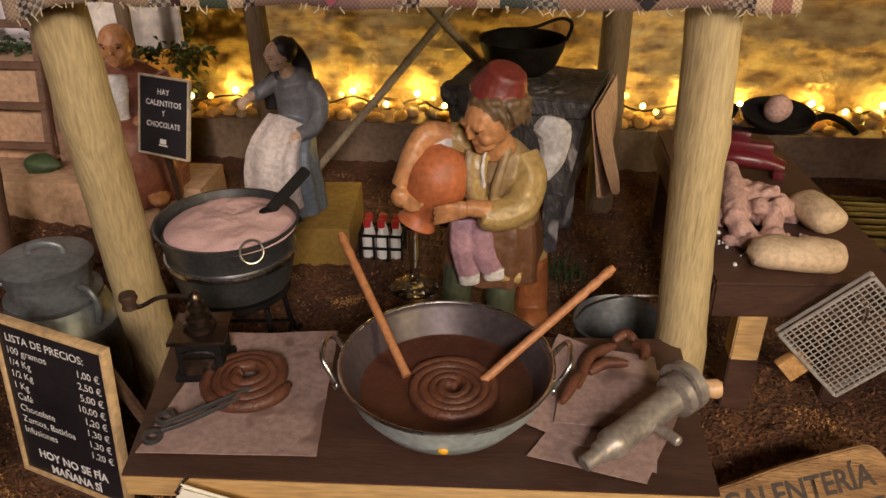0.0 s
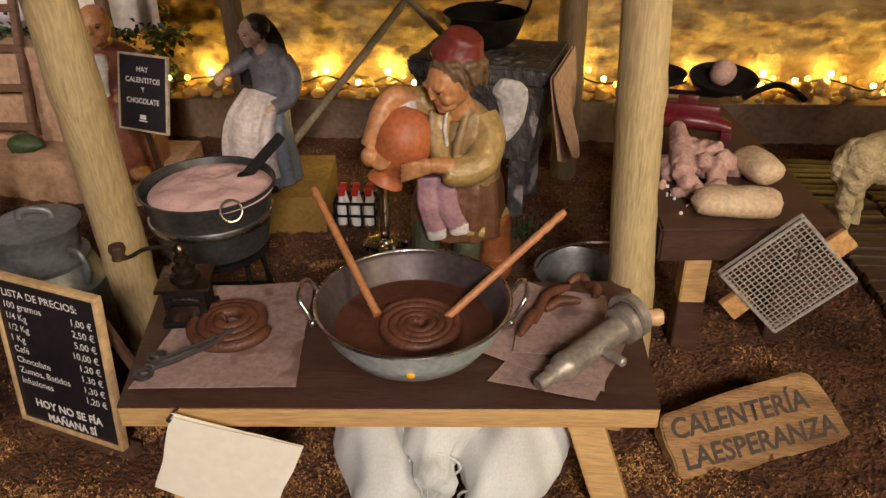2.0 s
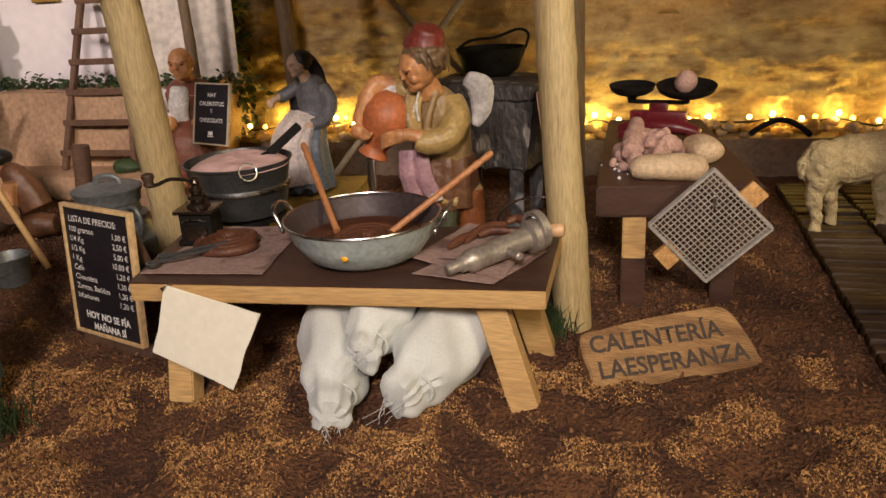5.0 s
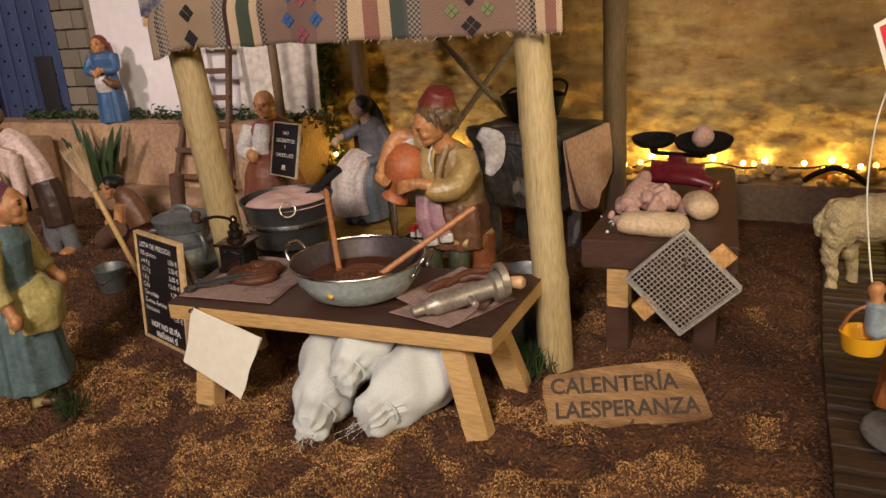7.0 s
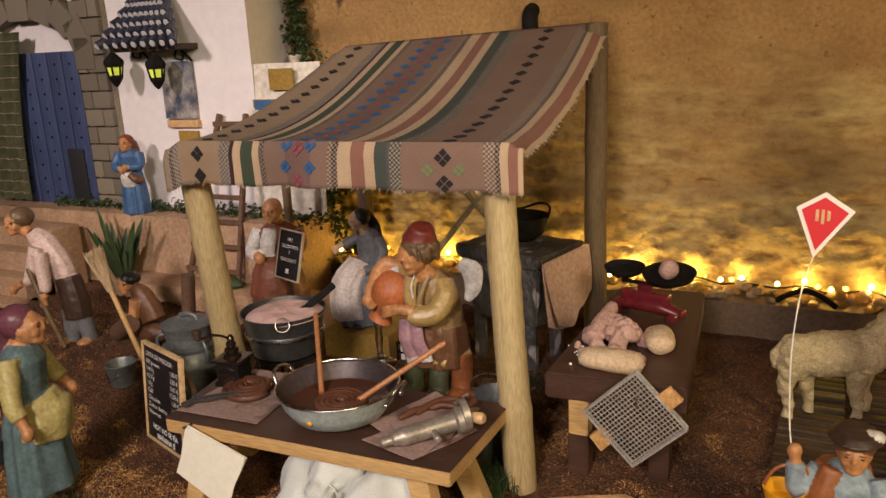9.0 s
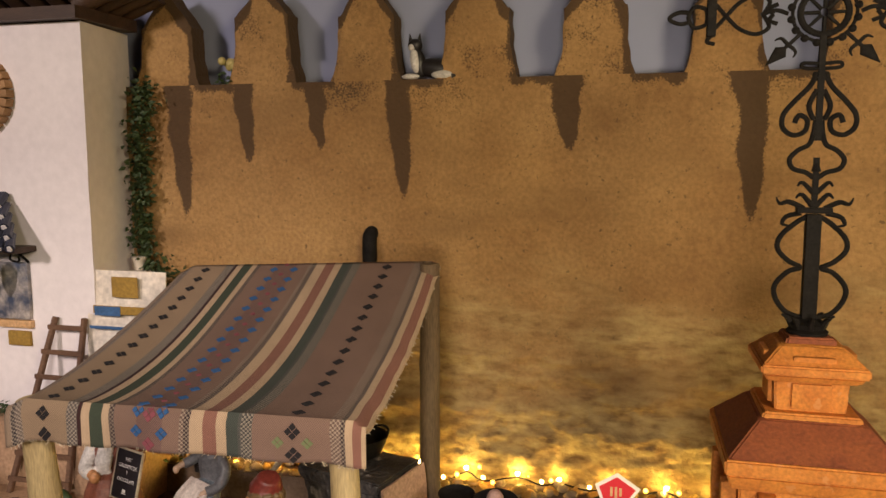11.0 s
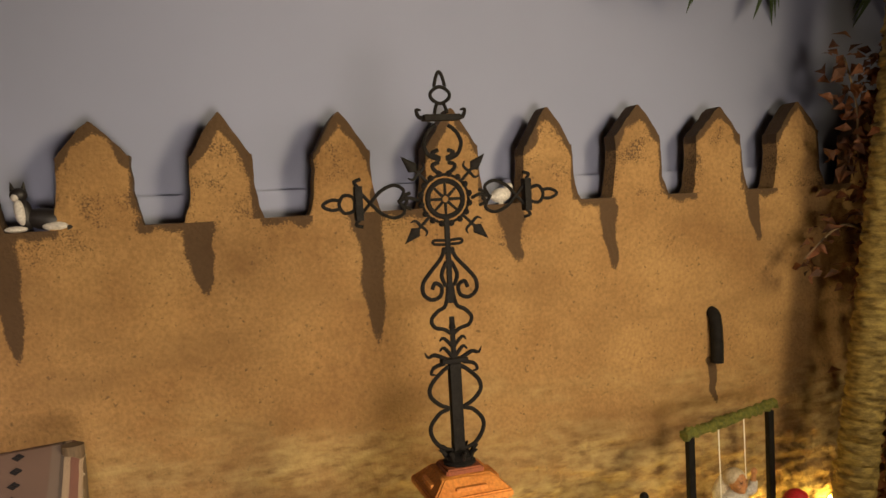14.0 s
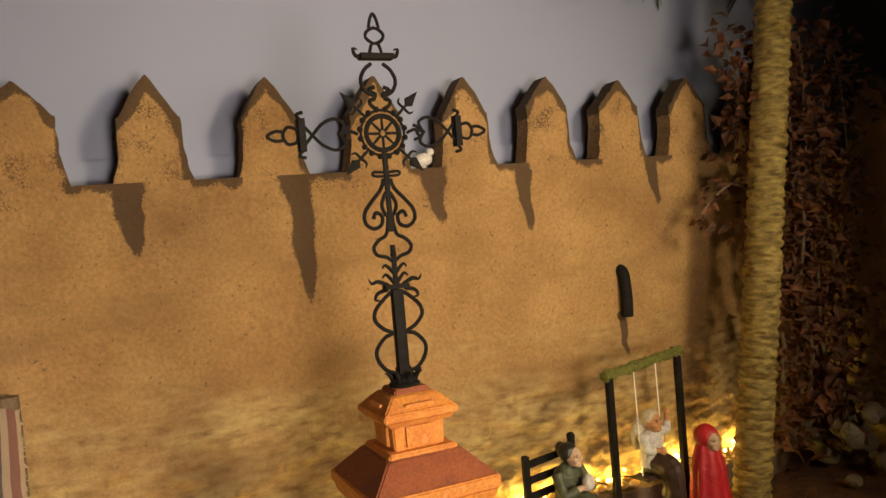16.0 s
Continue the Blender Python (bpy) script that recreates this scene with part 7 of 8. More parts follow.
# sacks under the table
def sack(a, b, r, seed, label):
    """A plump cotton bag, tied at its lower end, with a frayed tail."""
    a, b = Vector(a), Vector(b)
    bm = bmesh.new()
    d = (b - a).normalized()
    pts = [a.lerp(b, k / 24) for k in range(25)]
    prof = [0.25, 0.62, 0.84, 0.95, 1.0, 1.02, 1.0, 0.98, 0.97, 0.96, 0.95, 0.94, 0.92, 0.9, 0.87, 0.83, 0.78, 0.71, 0.63, 0.55, 0.52, 0.52, 0.53, 0.48, 0.30]
    sweep(bm, pts, [r * p for p in prof], 40, squash=0.82)
    bm.normal_update()
    for v in bm.verts:
        t = (v.co - a).dot(d) / (b - a).length
        v.co += v.normal * (0.0075 * noise.noise(v.co / 0.026 + Vector((seed, 0, 0))) + 0.0016 * noise.noise(v.co / 0.008 + Vector((seed, 3, 0))))
        if t > 0.62:
            q = v.co - (a + d * (v.co - a).dot(d))
            ang = math.atan2(q.z, q.x + q.y)
            v.co += v.normal * 0.0014 * math.sin(7 * ang + seed + 3 * noise.noise(v.co / 0.02)) * smooth01(0.62, 0.78, t)
        v.co.z = max(v.co.z, ground_z(v.co.x, v.co.y) + 0.001)
    rng = random.Random(seed)
    bag = solid("cotton_sack", bm, GAUZE, label, "sack", at=(b.x, b.y, -0.01), group="sacks under the table")
    bm = bmesh.new()
    for k in range(12):
        s = b + Vector((rng.uniform(-0.008, 0.008), rng.uniform(-0.004, 0.004), rng.uniform(-0.004, 0.006)))
        e = s + d * rng.uniform(0.004, 0.014) + Vector((rng.uniform(-0.008, 0.008), rng.uniform(-0.005, 0.003), rng.uniform(-0.004, 0.004)))
        m = (s + e) / 2 + Vector((rng.uniform(-0.005, 0.005), rng.uniform(-0.003, 0.003), rng.uniform(0, 0.005)))
        for p in (s, m, e):
            p.z = max(p.z, ground_z(p.x, p.y) + 0.0006)
        sweep(bm, curve([s, m, e], 4), 0.00016, 4)
    part("loose_threads", bm, GAUZE, bag, "frayed white threads")
    bm = bmesh.new()
    c = a.lerp(b, 0.80)
    ring = [c + r * 0.50 * (math.cos(k * math.tau / 20) * d.cross(Vector((0, 0, 1))).normalized() + 0.85 * math.sin(k * math.tau / 20) * d.cross(d.cross(Vector((0, 0, 1)))).normalized()) for k in range(20)]
    sweep(bm, ring, 0.0009, 6, closed=True)
    part("tie_string", bm, GAUZE, bag)


sack((-0.044, 0.345, 0.034), (-0.016, 0.224, 0.001), 0.035, 3.0, "plump white cotton sack with a tied frayed end")
sack((0.064, 0.352, 0.034), (0.024, 0.246, 0.006), 0.039, 7.0, "plump white cotton sack slumped beside the others")
sack((0.006, 0.350, 0.058), (-0.002, 0.256, 0.034), 0.031, 11.0, "white cotton sack lying on top of the others")

# sheep on the slatted walk
walkway = thing("slatted_walkway", (0.44, 0.55, -0.004), "two lanes of dark brown wooden slats laid on the soil", "walkway")
bm = bmesh.new()
box(bm, (0, 0, 0), (0.066, 0.0125, 0.010), bevel=0.0025)
rough_up(bm, 0.0006, 0.01)
slat_mesh = finish(bm, "slat", DARKWOOD)
rng = random.Random(5)
for lane in range(3):
    for k in range(38):
        y = 0.265 + 0.0148 * k
        x = 0.405 + 0.071 * lane + 0.006 * noise.noise((y * 3, lane, 0))
        ob = new("slat", slat_mesh)
        ob.parent = walkway
        ob.matrix_basis = pose(x - 0.44, y - 0.55, ground_z(x, y) + 0.006 + 0.004 + rng.uniform(-0.001, 0.001), rng.uniform(-5, 5), 0, rng.uniform(-1.5, 1.5))
bm = bmesh.new()
SX, SY, SZ = 0.412, 0.652, 0.012
ball(bm, (0.418, 0.655, SZ + 0.072), (0.050, 0.026, 0.026), (0, -4, 16), u=28, v=18)
ball(bm, (0.382, 0.643, SZ + 0.068), (0.020, 0.023, 0.027), (0, 0, 16))
ball(bm, (0.455, 0.667, SZ + 0.076), (0.022, 0.024, 0.027), (0, 0, 16))
sweep(bm, curve([(0.455, 0.668, SZ + 0.080), (0.468, 0.671, SZ + 0.100), (0.476, 0.672, SZ + 0.116)], 4), [0.019, 0.015, 0.013], 14)
ball(bm, (0.482, 0.670, SZ + 0.118), (0.017, 0.011, 0.012), (0, 22, 10))
ball(bm, (0.472, 0.682, SZ + 0.122), (0.004, 0.009, 0.003), (0, 0, 20))
ball(bm, (0.474, 0.660, SZ + 0.122), (0.004, 0.009, 0.003), (0, 0, -20))
sweep(bm, curve([(0.370, 0.640, SZ + 0.080), (0.362, 0.638, SZ + 0.070), (0.362, 0.638, SZ + 0.055)], 4), [0.006, 0.006, 0.003], 8)
for x, y, s in ((0.378, 0.632, 1), (0.398, 0.655, 1), (0.447, 0.652, 1), (0.455, 0.678, 1)):
    sweep(bm, curve([(x, y, SZ + 0.058), (x - 0.003, y, SZ + 0.034), (x + 0.002, y, SZ + 0.012), (x + 0.001, y - 0.001, SZ)], 4), [0.013, 0.0085, 0.0055, 0.0065], 12)
bm = fused(bm, [WOOL], 0.0012, 3)
rough_up(bm, 0.0022, 0.0075)
solid("sheep_statue", bm, WOOL, "cream woolly sheep statue standing on the slats", "figurine", at=(SX, SY, SZ))

# boy with the kite
spec = face(0.02, -0.06, 0.80, 0, 0.075)
spec += [("b", (0.02, -0.03, 0.85), (0.10, 0.10, 0.07), 1), ("l", [(0.12, 0.0), (0.13, 0.015), (0.09, 0.05), (0.0, 0.07)], 4, (0.02, -0.03, 0.87, 6, 0, 0)), ("b", (0.10, -0.05, 0.905), (0.05, 0.04, 0.03), 5)]
spec += [("t", [(0, 0, 0.28), (0, 0, 0.45), (0, 0, 0.62), (0.01, -0.02, 0.72)], [0.14, 0.14, 0.14, 0.06], 2, 0.8, 24, 0.04), ("t", [(0.0, 0.05, 0.12), (0.0, 0.05, 0.36), (-0.02, 0.03, 0.70)], [0.20, 0.17, 0.12], 3, 0.6, 30, 0.06), ("t", [(-0.10, -0.06, 0.30), (-0.10, -0.08, 0.50), (-0.06, -0.05, 0.70)], [0.07, 0.08, 0.06], 3, 0.6)]
spec += [("t", [(-0.05, 0, 0.03), (-0.05, 0, 0.30)], [0.06, 0.075], 6), ("t", [(0.07, -0.02, 0.03), (0.06, 0, 0.30)], [0.06, 0.075], 6), ("b", (-0.06, -0.05, 0.035), (0.05, 0.08, 0.03), 0), ("b", (0.08, -0.06, 0.035), (0.05, 0.08, 0.03), 0)]
spec += arm((-0.12, 0, 0.66), (-0.22, -0.05, 0.54), (-0.245, -0.05, 0.76), 0.05, 6, 0, 0.3) + arm((0.13, -0.02, 0.66), (0.18, -0.10, 0.50), (0.02, -0.18, 0.46), 0.05, 2, 0, 0.35)
spec += [("l", [(0.24, 0.0), (0.25, 0.012), (0.23, 0.03), (0.0, 0.035)], 7, (0, -0.01, -0.01, 0, 0, 0))]
statue("kite_boy_statue", (0.428, 0.356, 0.008), 0, 0.150, "clay boy with feathered hat and rust cape holding a string", spec, [SKIN, BROWNC, SKYBLUE, ORANGEC, DKBROWN, WHITEC, SKYBLUE, GREYC])
lunch = thing("yellow_pail", (0.385, 0.345, 0.075), "yellow plastic pail hanging at the kite boy's side", "pail")
bm = bmesh.new()
lathe(bm, [(0.0, 0.0), (0.013, 0.0), (0.016, 0.014), (0.015, 0.014), (0.012, 0.003), (0.0, 0.003)], (0.386, 0.345, 0.077), 24)
part("body", bm, YELLOWPL, lunch)
bm = bmesh.new()
sweep(bm, curve([(0.371, 0.345, 0.090), (0.379, 0.345, 0.106), (0.396, 0.348, 0.112), (0.402, 0.348, 0.102), (0.401, 0.345, 0.090)], 5), 0.0014, 8)
part("strap", bm, ORANGEC, lunch)
kite = thing("kite", (0.395, 0.436, 0.251), "red paper kite with a white border on a string", "kite")
kp = [Vector((0.393, 0.438, 0.251)), Vector((0.421, 0.438, 0.291)), Vector((0.399, 0.434, 0.307)), Vector((0.378, 0.433, 0.294))]
kc = sum(kp, Vector()) / 4
kn = (kp[1] - kp[0]).cross(kp[3] - kp[0]).normalized()
kn = kn if kn.y < 0 else -kn
for nm, sc, off, mt, lb in (("sail", 1.0, 0.0, KITEWHITE, "white paper sail"), ("field", 0.80, 0.0008, KITERED, "red field")):
    bm = bmesh.new()
    q0 = [bm.verts.new(kc + (p - kc) * sc + kn * (off + 0.0005)) for p in kp]
    q1 = [bm.verts.new(kc + (p - kc) * sc + kn * off) for p in kp]
    bm.faces.new(q0), bm.faces.new(q1[::-1])
    for k in range(4):
        bm.faces.new((q1[k], q1[(k + 1) % 4], q0[(k + 1) % 4], q0[k]))
    bmesh.ops.recalc_face_normals(bm, faces=bm.faces)
    part(nm, bm, mt, kite, lb, smooth=False)
bm = bmesh.new()
em = frame_of(kc + kn * 0.0016, (1, 0.15, 0), (0, 0, 1))
for x0, w in ((-0.0055, 0.0024), (-0.0012, 0.0024), (0.0031, 0.0024)):
    panel(bm, em, x0, x0 + w, -0.005 + 0.6 * abs(x0 + 0.0012), 0.007, 0, 0.0004)
part("badge", bm, BRASSWOOD, kite, "pale badge of plain bars")
bm = bmesh.new()
sweep(bm, curve([(0.393, 0.438, 0.251), (0.386, 0.425, 0.222), (0.383, 0.40, 0.18), (0.386, 0.36, 0.140), (0.390, 0.348, 0.118)], 6), 0.0006, 6)
part("string", bm, STRING, kite, "white string")

# woman carrying a pail
spec = face(-0.0, -0.06, 0.875, 0, 0.066)
spec += [("b", (0.0, -0.015, 0.905), (0.080, 0.085, 0.080), 1), ("t", [(0.0, 0.05, 0.90), (0.02, 0.07, 0.80), (0.0, 0.06, 0.72)], [0.06, 0.07, 0.05], 1, 0.7), ("t", [(0, -0.02, 0.82), (0, 0, 0.77)], [0.04, 0.05], 0)]
spec += [("t", [(0, 0, 0.50), (0, 0, 0.62), (0, -0.01, 0.73), (0, -0.02, 0.80)], [0.10, 0.115, 0.12, 0.055], 2, 0.8, 20, 0.02)]
spec += [("t", [(0.0, 0.0, 0.09), (0.0, 0, 0.24), (0.0, 0, 0.42), (0, 0, 0.53)], [0.17, 0.155, 0.135, 0.10], 3, 0.88, 44, 0.07)]
spec += [("b", (0.02, -0.12, 0.47), (0.10, 0.06, 0.06), 4), ("t", [(0.01, -0.035, 0.36), (0.01, -0.05, 0.44), (0, -0.03, 0.54)], [0.145, 0.15, 0.105], 4, 0.85, 30, 0.04)]
spec += [("t", [(-0.05, -0.02, 0.0), (-0.05, 0, 0.14)], [0.04, 0.04], 4), ("t", [(0.07, 0.0, 0.0), (0.06, 0, 0.14)], [0.04, 0.04], 4), ("b", (-0.05, -0.05, 0.018), (0.04, 0.075, 0.025), 5), ("b", (0.07, -0.04, 0.018), (0.04, 0.075, 0.025), 5)]
spec += arm((0.11, 0, 0.76), (0.19, -0.03, 0.60), (0.20, -0.11, 0.48), 0.042, 4, 0, 0.5) + arm((-0.11, 0, 0.76), (-0.17, -0.02, 0.58), (-0.20, -0.08, 0.44), 0.042, 4, 0, 0.5)
statue("farm_woman_statue", (-0.310, 0.212, -0.006), 118, 0.218, "clay woman in a teal skirt and straw apron carrying a pail", spec, [SKIN, MAUVE, TEALC, TEALC, YELC, BROWNC])
bm = bmesh.new()
lathe(bm, [(0.0, 0.0), (0.013, 0.0), (0.017, 0.026), (0.016, 0.026), (0.012, 0.003), (0.0, 0.003)], (-0.336, 0.178, 0.048), 24)
pail = solid("pail", bm, POTMETAL, "small grey pail hanging from the farm woman's arm", "pail", at=(-0.336, 0.178, 0.048))
bm = bmesh.new()
sweep(bm, curve([(-0.351, 0.178, 0.072), (-0.341, 0.178, 0.090), (-0.331, 0.180, 0.092), (-0.321, 0.178, 0.072)], 5), 0.0008, 6)
part("bail", bm, STEEL, pail)

# man bending with a staff
spec = face(-0.30, -0.05, 0.90, 0, 0.070) + [("b", (-0.27, -0.02, 0.935), (0.085, 0.09, 0.075), 1)]
spec += [("t", [(0.02, 0, 0.46), (-0.03, 0, 0.60), (-0.12, -0.01, 0.74), (-0.20, -0.02, 0.82)], [0.088, 0.100, 0.104, 0.052], 2, 0.8, 24, 0.04), ("t", [(-0.22, -0.02, 0.82), (-0.28, -0.04, 0.86)], [0.045, 0.045], 0)]
spec += [("t", [(0.07, 0, 0.20), (0.06, 0, 0.34), (0.03, 0, 0.50)], [0.10, 0.105, 0.095], 3, 0.85, 30, 0.05), ("t", [(0.0, -0.02, 0.0), (0.01, 0, 0.26)], [0.05, 0.065], 4), ("t", [(0.13, 0.02, 0.0), (0.10, 0, 0.26)], [0.05, 0.065], 4), ("b", (-0.02, -0.05, 0.02), (0.05, 0.07, 0.03), 0), ("b", (0.12, -0.03, 0.02), (0.05, 0.07, 0.03), 0)]
spec += arm((-0.10, -0.10, 0.74), (-0.16, -0.14, 0.52), (-0.36, -0.12, 0.42), 0.044, 2, 0, 0.85) + arm((-0.06, -0.12, 0.70), (-0.02, -0.16, 0.48), (-0.06, -0.16, 0.34), 0.044, 2, 0, 0.85)
spec += [("t", [(-0.14, -0.16, 0.60), (-0.04, -0.17, 0.30), (0.06, -0.16, 0.02)], [0.02, 0.02, 0.018], 1)]
statue("bending_man_statue", (-0.622, 0.505, 0.018), 8, 0.210, "clay man in a pinkish shirt bending over a staff", spec, [SKIN, HAIRC, PINKW, DKBROWN, GREYC])

# kneeling figure with a log
spec = face(-0.30, -0.02, 0.80, 0, 0.12) + [("b", (-0.27, 0.02, 0.87), (0.14, 0.15, 0.11), 1)]
spec += [("t", [(0.10, 0, 0.28), (0.02, 0, 0.48), (-0.10, 0, 0.66), (-0.2, 0, 0.74)], [0.20, 0.20, 0.17, 0.09], 2, 0.8, 24, 0.03), ("t", [(-0.05, -0.05, 0.08), (0.15, -0.05, 0.10), (0.32, 0.0, 0.10)], [0.13, 0.15, 0.11], 2)]
spec += arm((-0.05, -0.14, 0.62), (-0.08, -0.20, 0.36), (-0.30, -0.18, 0.34), 0.075, 0, 0, 0.6)
statue("kneeling_boy_statue", (-0.520, 0.560, 0.018), 0, 0.105, "clay boy in dark brown bending over a log", spec, [SKIN, BLACKC, BROWNC])
for a, b, r in (((-0.560, 0.535, 0.030), (-0.520, 0.525, 0.052), 0.014), ((-0.455, 0.575, 0.02), (-0.447, 0.580, 0.120), 0.010)):
    bm = bmesh.new()
    sweep(bm, [Vector(a).lerp(Vector(b), k / 8) for k in range(9)], r, 16)
    rough_up(bm, 0.0012, 0.012)
    solid("log", bm, LADDERWOOD, "short dark brown log", "log", at=a, group="logs")

# woman in blue by the house
spec = face(0.0, -0.06, 0.86, 0, 0.072) + [("b", (0, -0.02, 0.885), (0.092, 0.09, 0.088), 1), ("t", [(0, 0.04, 0.88), (0.0, 0.06, 0.76), (0, 0.06, 0.66)], [0.085, 0.10, 0.07], 1, 0.7)]
spec += [("t", [(0, 0, 0.0), (0, 0, 0.25), (0, 0, 0.45), (0, 0, 0.53)], [0.17, 0.155, 0.13, 0.105], 2, 0.85, 44, 0.07), ("t", [(0, 0, 0.50), (0, 0, 0.62), (0, -0.01, 0.73), (0, -0.02, 0.80)], [0.115, 0.13, 0.14, 0.06], 3, 0.8, 20, 0.03), ("t", [(0.0, -0.08, 0.36), (0, -0.11, 0.46), (0, -0.11, 0.53)], [0.09, 0.095, 0.06], 4, 0.6)]
spec += arm((-0.13, 0, 0.74), (-0.17, -0.08, 0.60), (-0.02, -0.17, 0.56), 0.05, 3, 0, 0.3) + arm((0.13, 0, 0.74), (0.17, -0.08, 0.60), (0.03, -0.18, 0.59), 0.05, 3, 0, 0.3)
spec += [("t", [(0.05, -0.13, 0.50), (0.12, -0.12, 0.44), (0.15, -0.05, 0.42)], [0.04, 0.05, 0.05], 5)]
statue("blue_woman_statue", (-0.744, 0.770, 0.158), 14, 0.150, "clay woman with red hair in a blue dress by the house", spec, [SKIN, REDHAIR, BLUEC, BLUEC, WHITEC, BROWNC])

# broom, bucket, ladder, agave
broom = thing("broom", (-0.443, 0.474, 0.010), "straw broom leaning with its head upwards", "broom")
bT, bB = Vector((-0.526, 0.485, 0.178)), Vector((-0.436, 0.473, 0.006))
bm = bmesh.new()
neck = bT.lerp(bB, 0.30)
sweep(bm, [neck.lerp(bB, k / 8) for k in range(9)], 0.0036, 10)
part("handle", bm, PINE, broom)
bm = bmesh.new()
rng = random.Random(9)
d = (bT - bB).normalized()
e1 = d.cross(Vector((0, 1, 0))).normalized()
e2 = d.cross(e1)
for k in range(170):
    a, r = rng.uniform(0, 6.3), rng.random() ** 0.5
    off = math.cos(a) * e1 + math.sin(a) * e2 * 0.6
    s = neck - d * 0.006 + off * 0.004 * r
    sweep(bm, [s, neck + d * 0.018 + off * 0.011 * r, neck + d * (0.052 + rng.uniform(-0.008, 0.006)) + off * 0.019 * r], [0.001, 0.0011, 0.0006], 4)
part("bristles", bm, BROOM, broom, "pale straw bristles")
bm = bmesh.new()
sweep(bm, [neck - d * 0.008, neck + d * 0.006], [0.0055, 0.0068], 14)
part("binding", bm, BROOM, broom)
bm = bmesh.new()
lathe(bm, [(0.0, 0.0), (0.016, 0.0), (0.0205, 0.030), (0.0215, 0.031), (0.0205, 0.032), (0.0185, 0.028), (0.015, 0.004), (0.0, 0.004)], (-0.460, 0.448, -0.002), 28)
bk = solid("tin_bucket", bm, CANMETAL, "small grey tin bucket standing on the soil", "bucket", at=(-0.460, 0.448, -0.002))
bm = bmesh.new()
sweep(bm, curve([(-0.481, 0.447, 0.029), (-0.474, 0.436, 0.020), (-0.460, 0.428, 0.012), (-0.446, 0.436, 0.020), (-0.440, 0.447, 0.029)], 5), 0.0009, 6)
part("bail", bm, STEEL, bk, "bright wire bail")
ladder = thing("ladder", (-0.54, 0.735, 0.053), "weathered brown wooden ladder leaning on the house", "ladder")
LA, LB, RA, RB = Vector((-0.592, 0.722, 0.053)), Vector((-0.558, 0.812, 0.335)), Vector((-0.480, 0.722, 0.053)), Vector((-0.500, 0.812, 0.335))
for a, b in ((LA, LB), (RA, RB)):
    bm = bmesh.new()
    beam(bm, a, b, 0.0085, 0.0085, 0.001)
    part("rail", bm, LADDERWOOD, ladder)
for k in range(7):
    t = (k + 0.6) / 7
    bm = bmesh.new()
    a, b = LA.lerp(LB, t), RA.lerp(RB, t)
    beam(bm, a - Vector((0.006, 0.0055, 0)), b + Vector((0.006, -0.0055, 0)), 0.0085, 0.004, 0.0008)
    part("rung", bm, LADDERWOOD, ladder)
rng = random.Random(21)
agave = thing("agave", (-0.735, 0.705, 0.03), "dark green spiky agave growing by the terrace", "plant")
for k in range(17):
    bm = bmesh.new()
    a = k * 2.4
    l = rng.uniform(0.07, 0.13)
    out = Vector((math.cos(a), 0.7 * math.sin(a), 0))
    base = Vector((-0.735, 0.705, 0.045)) + out * 0.006
    sweep(bm, curve([base, base + out * l * 0.22 + Vector((0, 0, l * 0.5)), base + out * l * 0.45 + Vector((0, 0, l * (0.85 + 0.2 * rng.random())))], 6), [0.006, 0.009, 0.0085, 0.006, 0.0012], 8, squash=0.3)
    part("leaf", bm, LEAF, agave)
bm = bmesh.new()
ball(bm, (-0.487, 0.715, 0.060), (0.022, 0.012, 0.010), u=20, v=12)
rough_up(bm, 0.004, 0.012)
solid("green_stone", bm, LEAF, "dark mossy stone on the terrace ledge", "stone", at=(-0.487, 0.715, 0.053))
rng = random.Random(31)
for c, n in (((0.112, 0.395, -0.004), 420), ((-0.262, 0.205, -0.008), 60), ((0.075, 0.62, 0.0), 60)):
    bm = bmesh.new()
    for k in range(n):
        p = Vector(c) + Vector((rng.gauss(0, 0.011), rng.gauss(0, 0.009), 0))
        t = p + Vector((rng.gauss(0, 0.006), rng.gauss(0, 0.006), rng.uniform(0.008, 0.026)))
        sweep(bm, [p, p.lerp(t, 0.55) + Vector((0, 0, 0.002)), t], [0.0007, 0.0006, 0.0002], 3)
    solid("moss_tuft", bm, LEAF, "tuft of dark green grass moss on the soil", "grass", kind="stuff")


# ---- monument with the iron cross ----
MX, MY = 0.588, 0.574
monument = thing("brick_monument", (MX, MY, 0.0), "orange terracotta stepped monument carrying an iron cross", "monument")


def tier(z0, z1, h0, h1, bevel=0.002):
    b = bmesh.new()
    lo = [b.verts.new((MX + sx * h0, MY + sy * h0, z0)) for sx, sy in ((-1, -1), (1, -1), (1, 1), (-1, 1))]
    hi = [b.verts.new((MX + sx * h1, MY + sy * h1, z1)) for sx, sy in ((-1, -1), (1, -1), (1, 1), (-1, 1))]
    b.faces.new(lo[::-1]), b.faces.new(hi)
    for k in range(4):
        b.faces.new((lo[k], lo[(k + 1) % 4], hi[(k + 1) % 4], hi[k]))
    bmesh.ops.bevel(b, geom=list(b.edges), offset=bevel, segments=2, affect="EDGES")
    bmesh.ops.subdivide_edges(b, edges=[e for e in b.edges if e.calc_length() > 0.02], cuts=5, use_grid_fill=True)
    return rough_up(b, 0.0009, 0.010, z0)


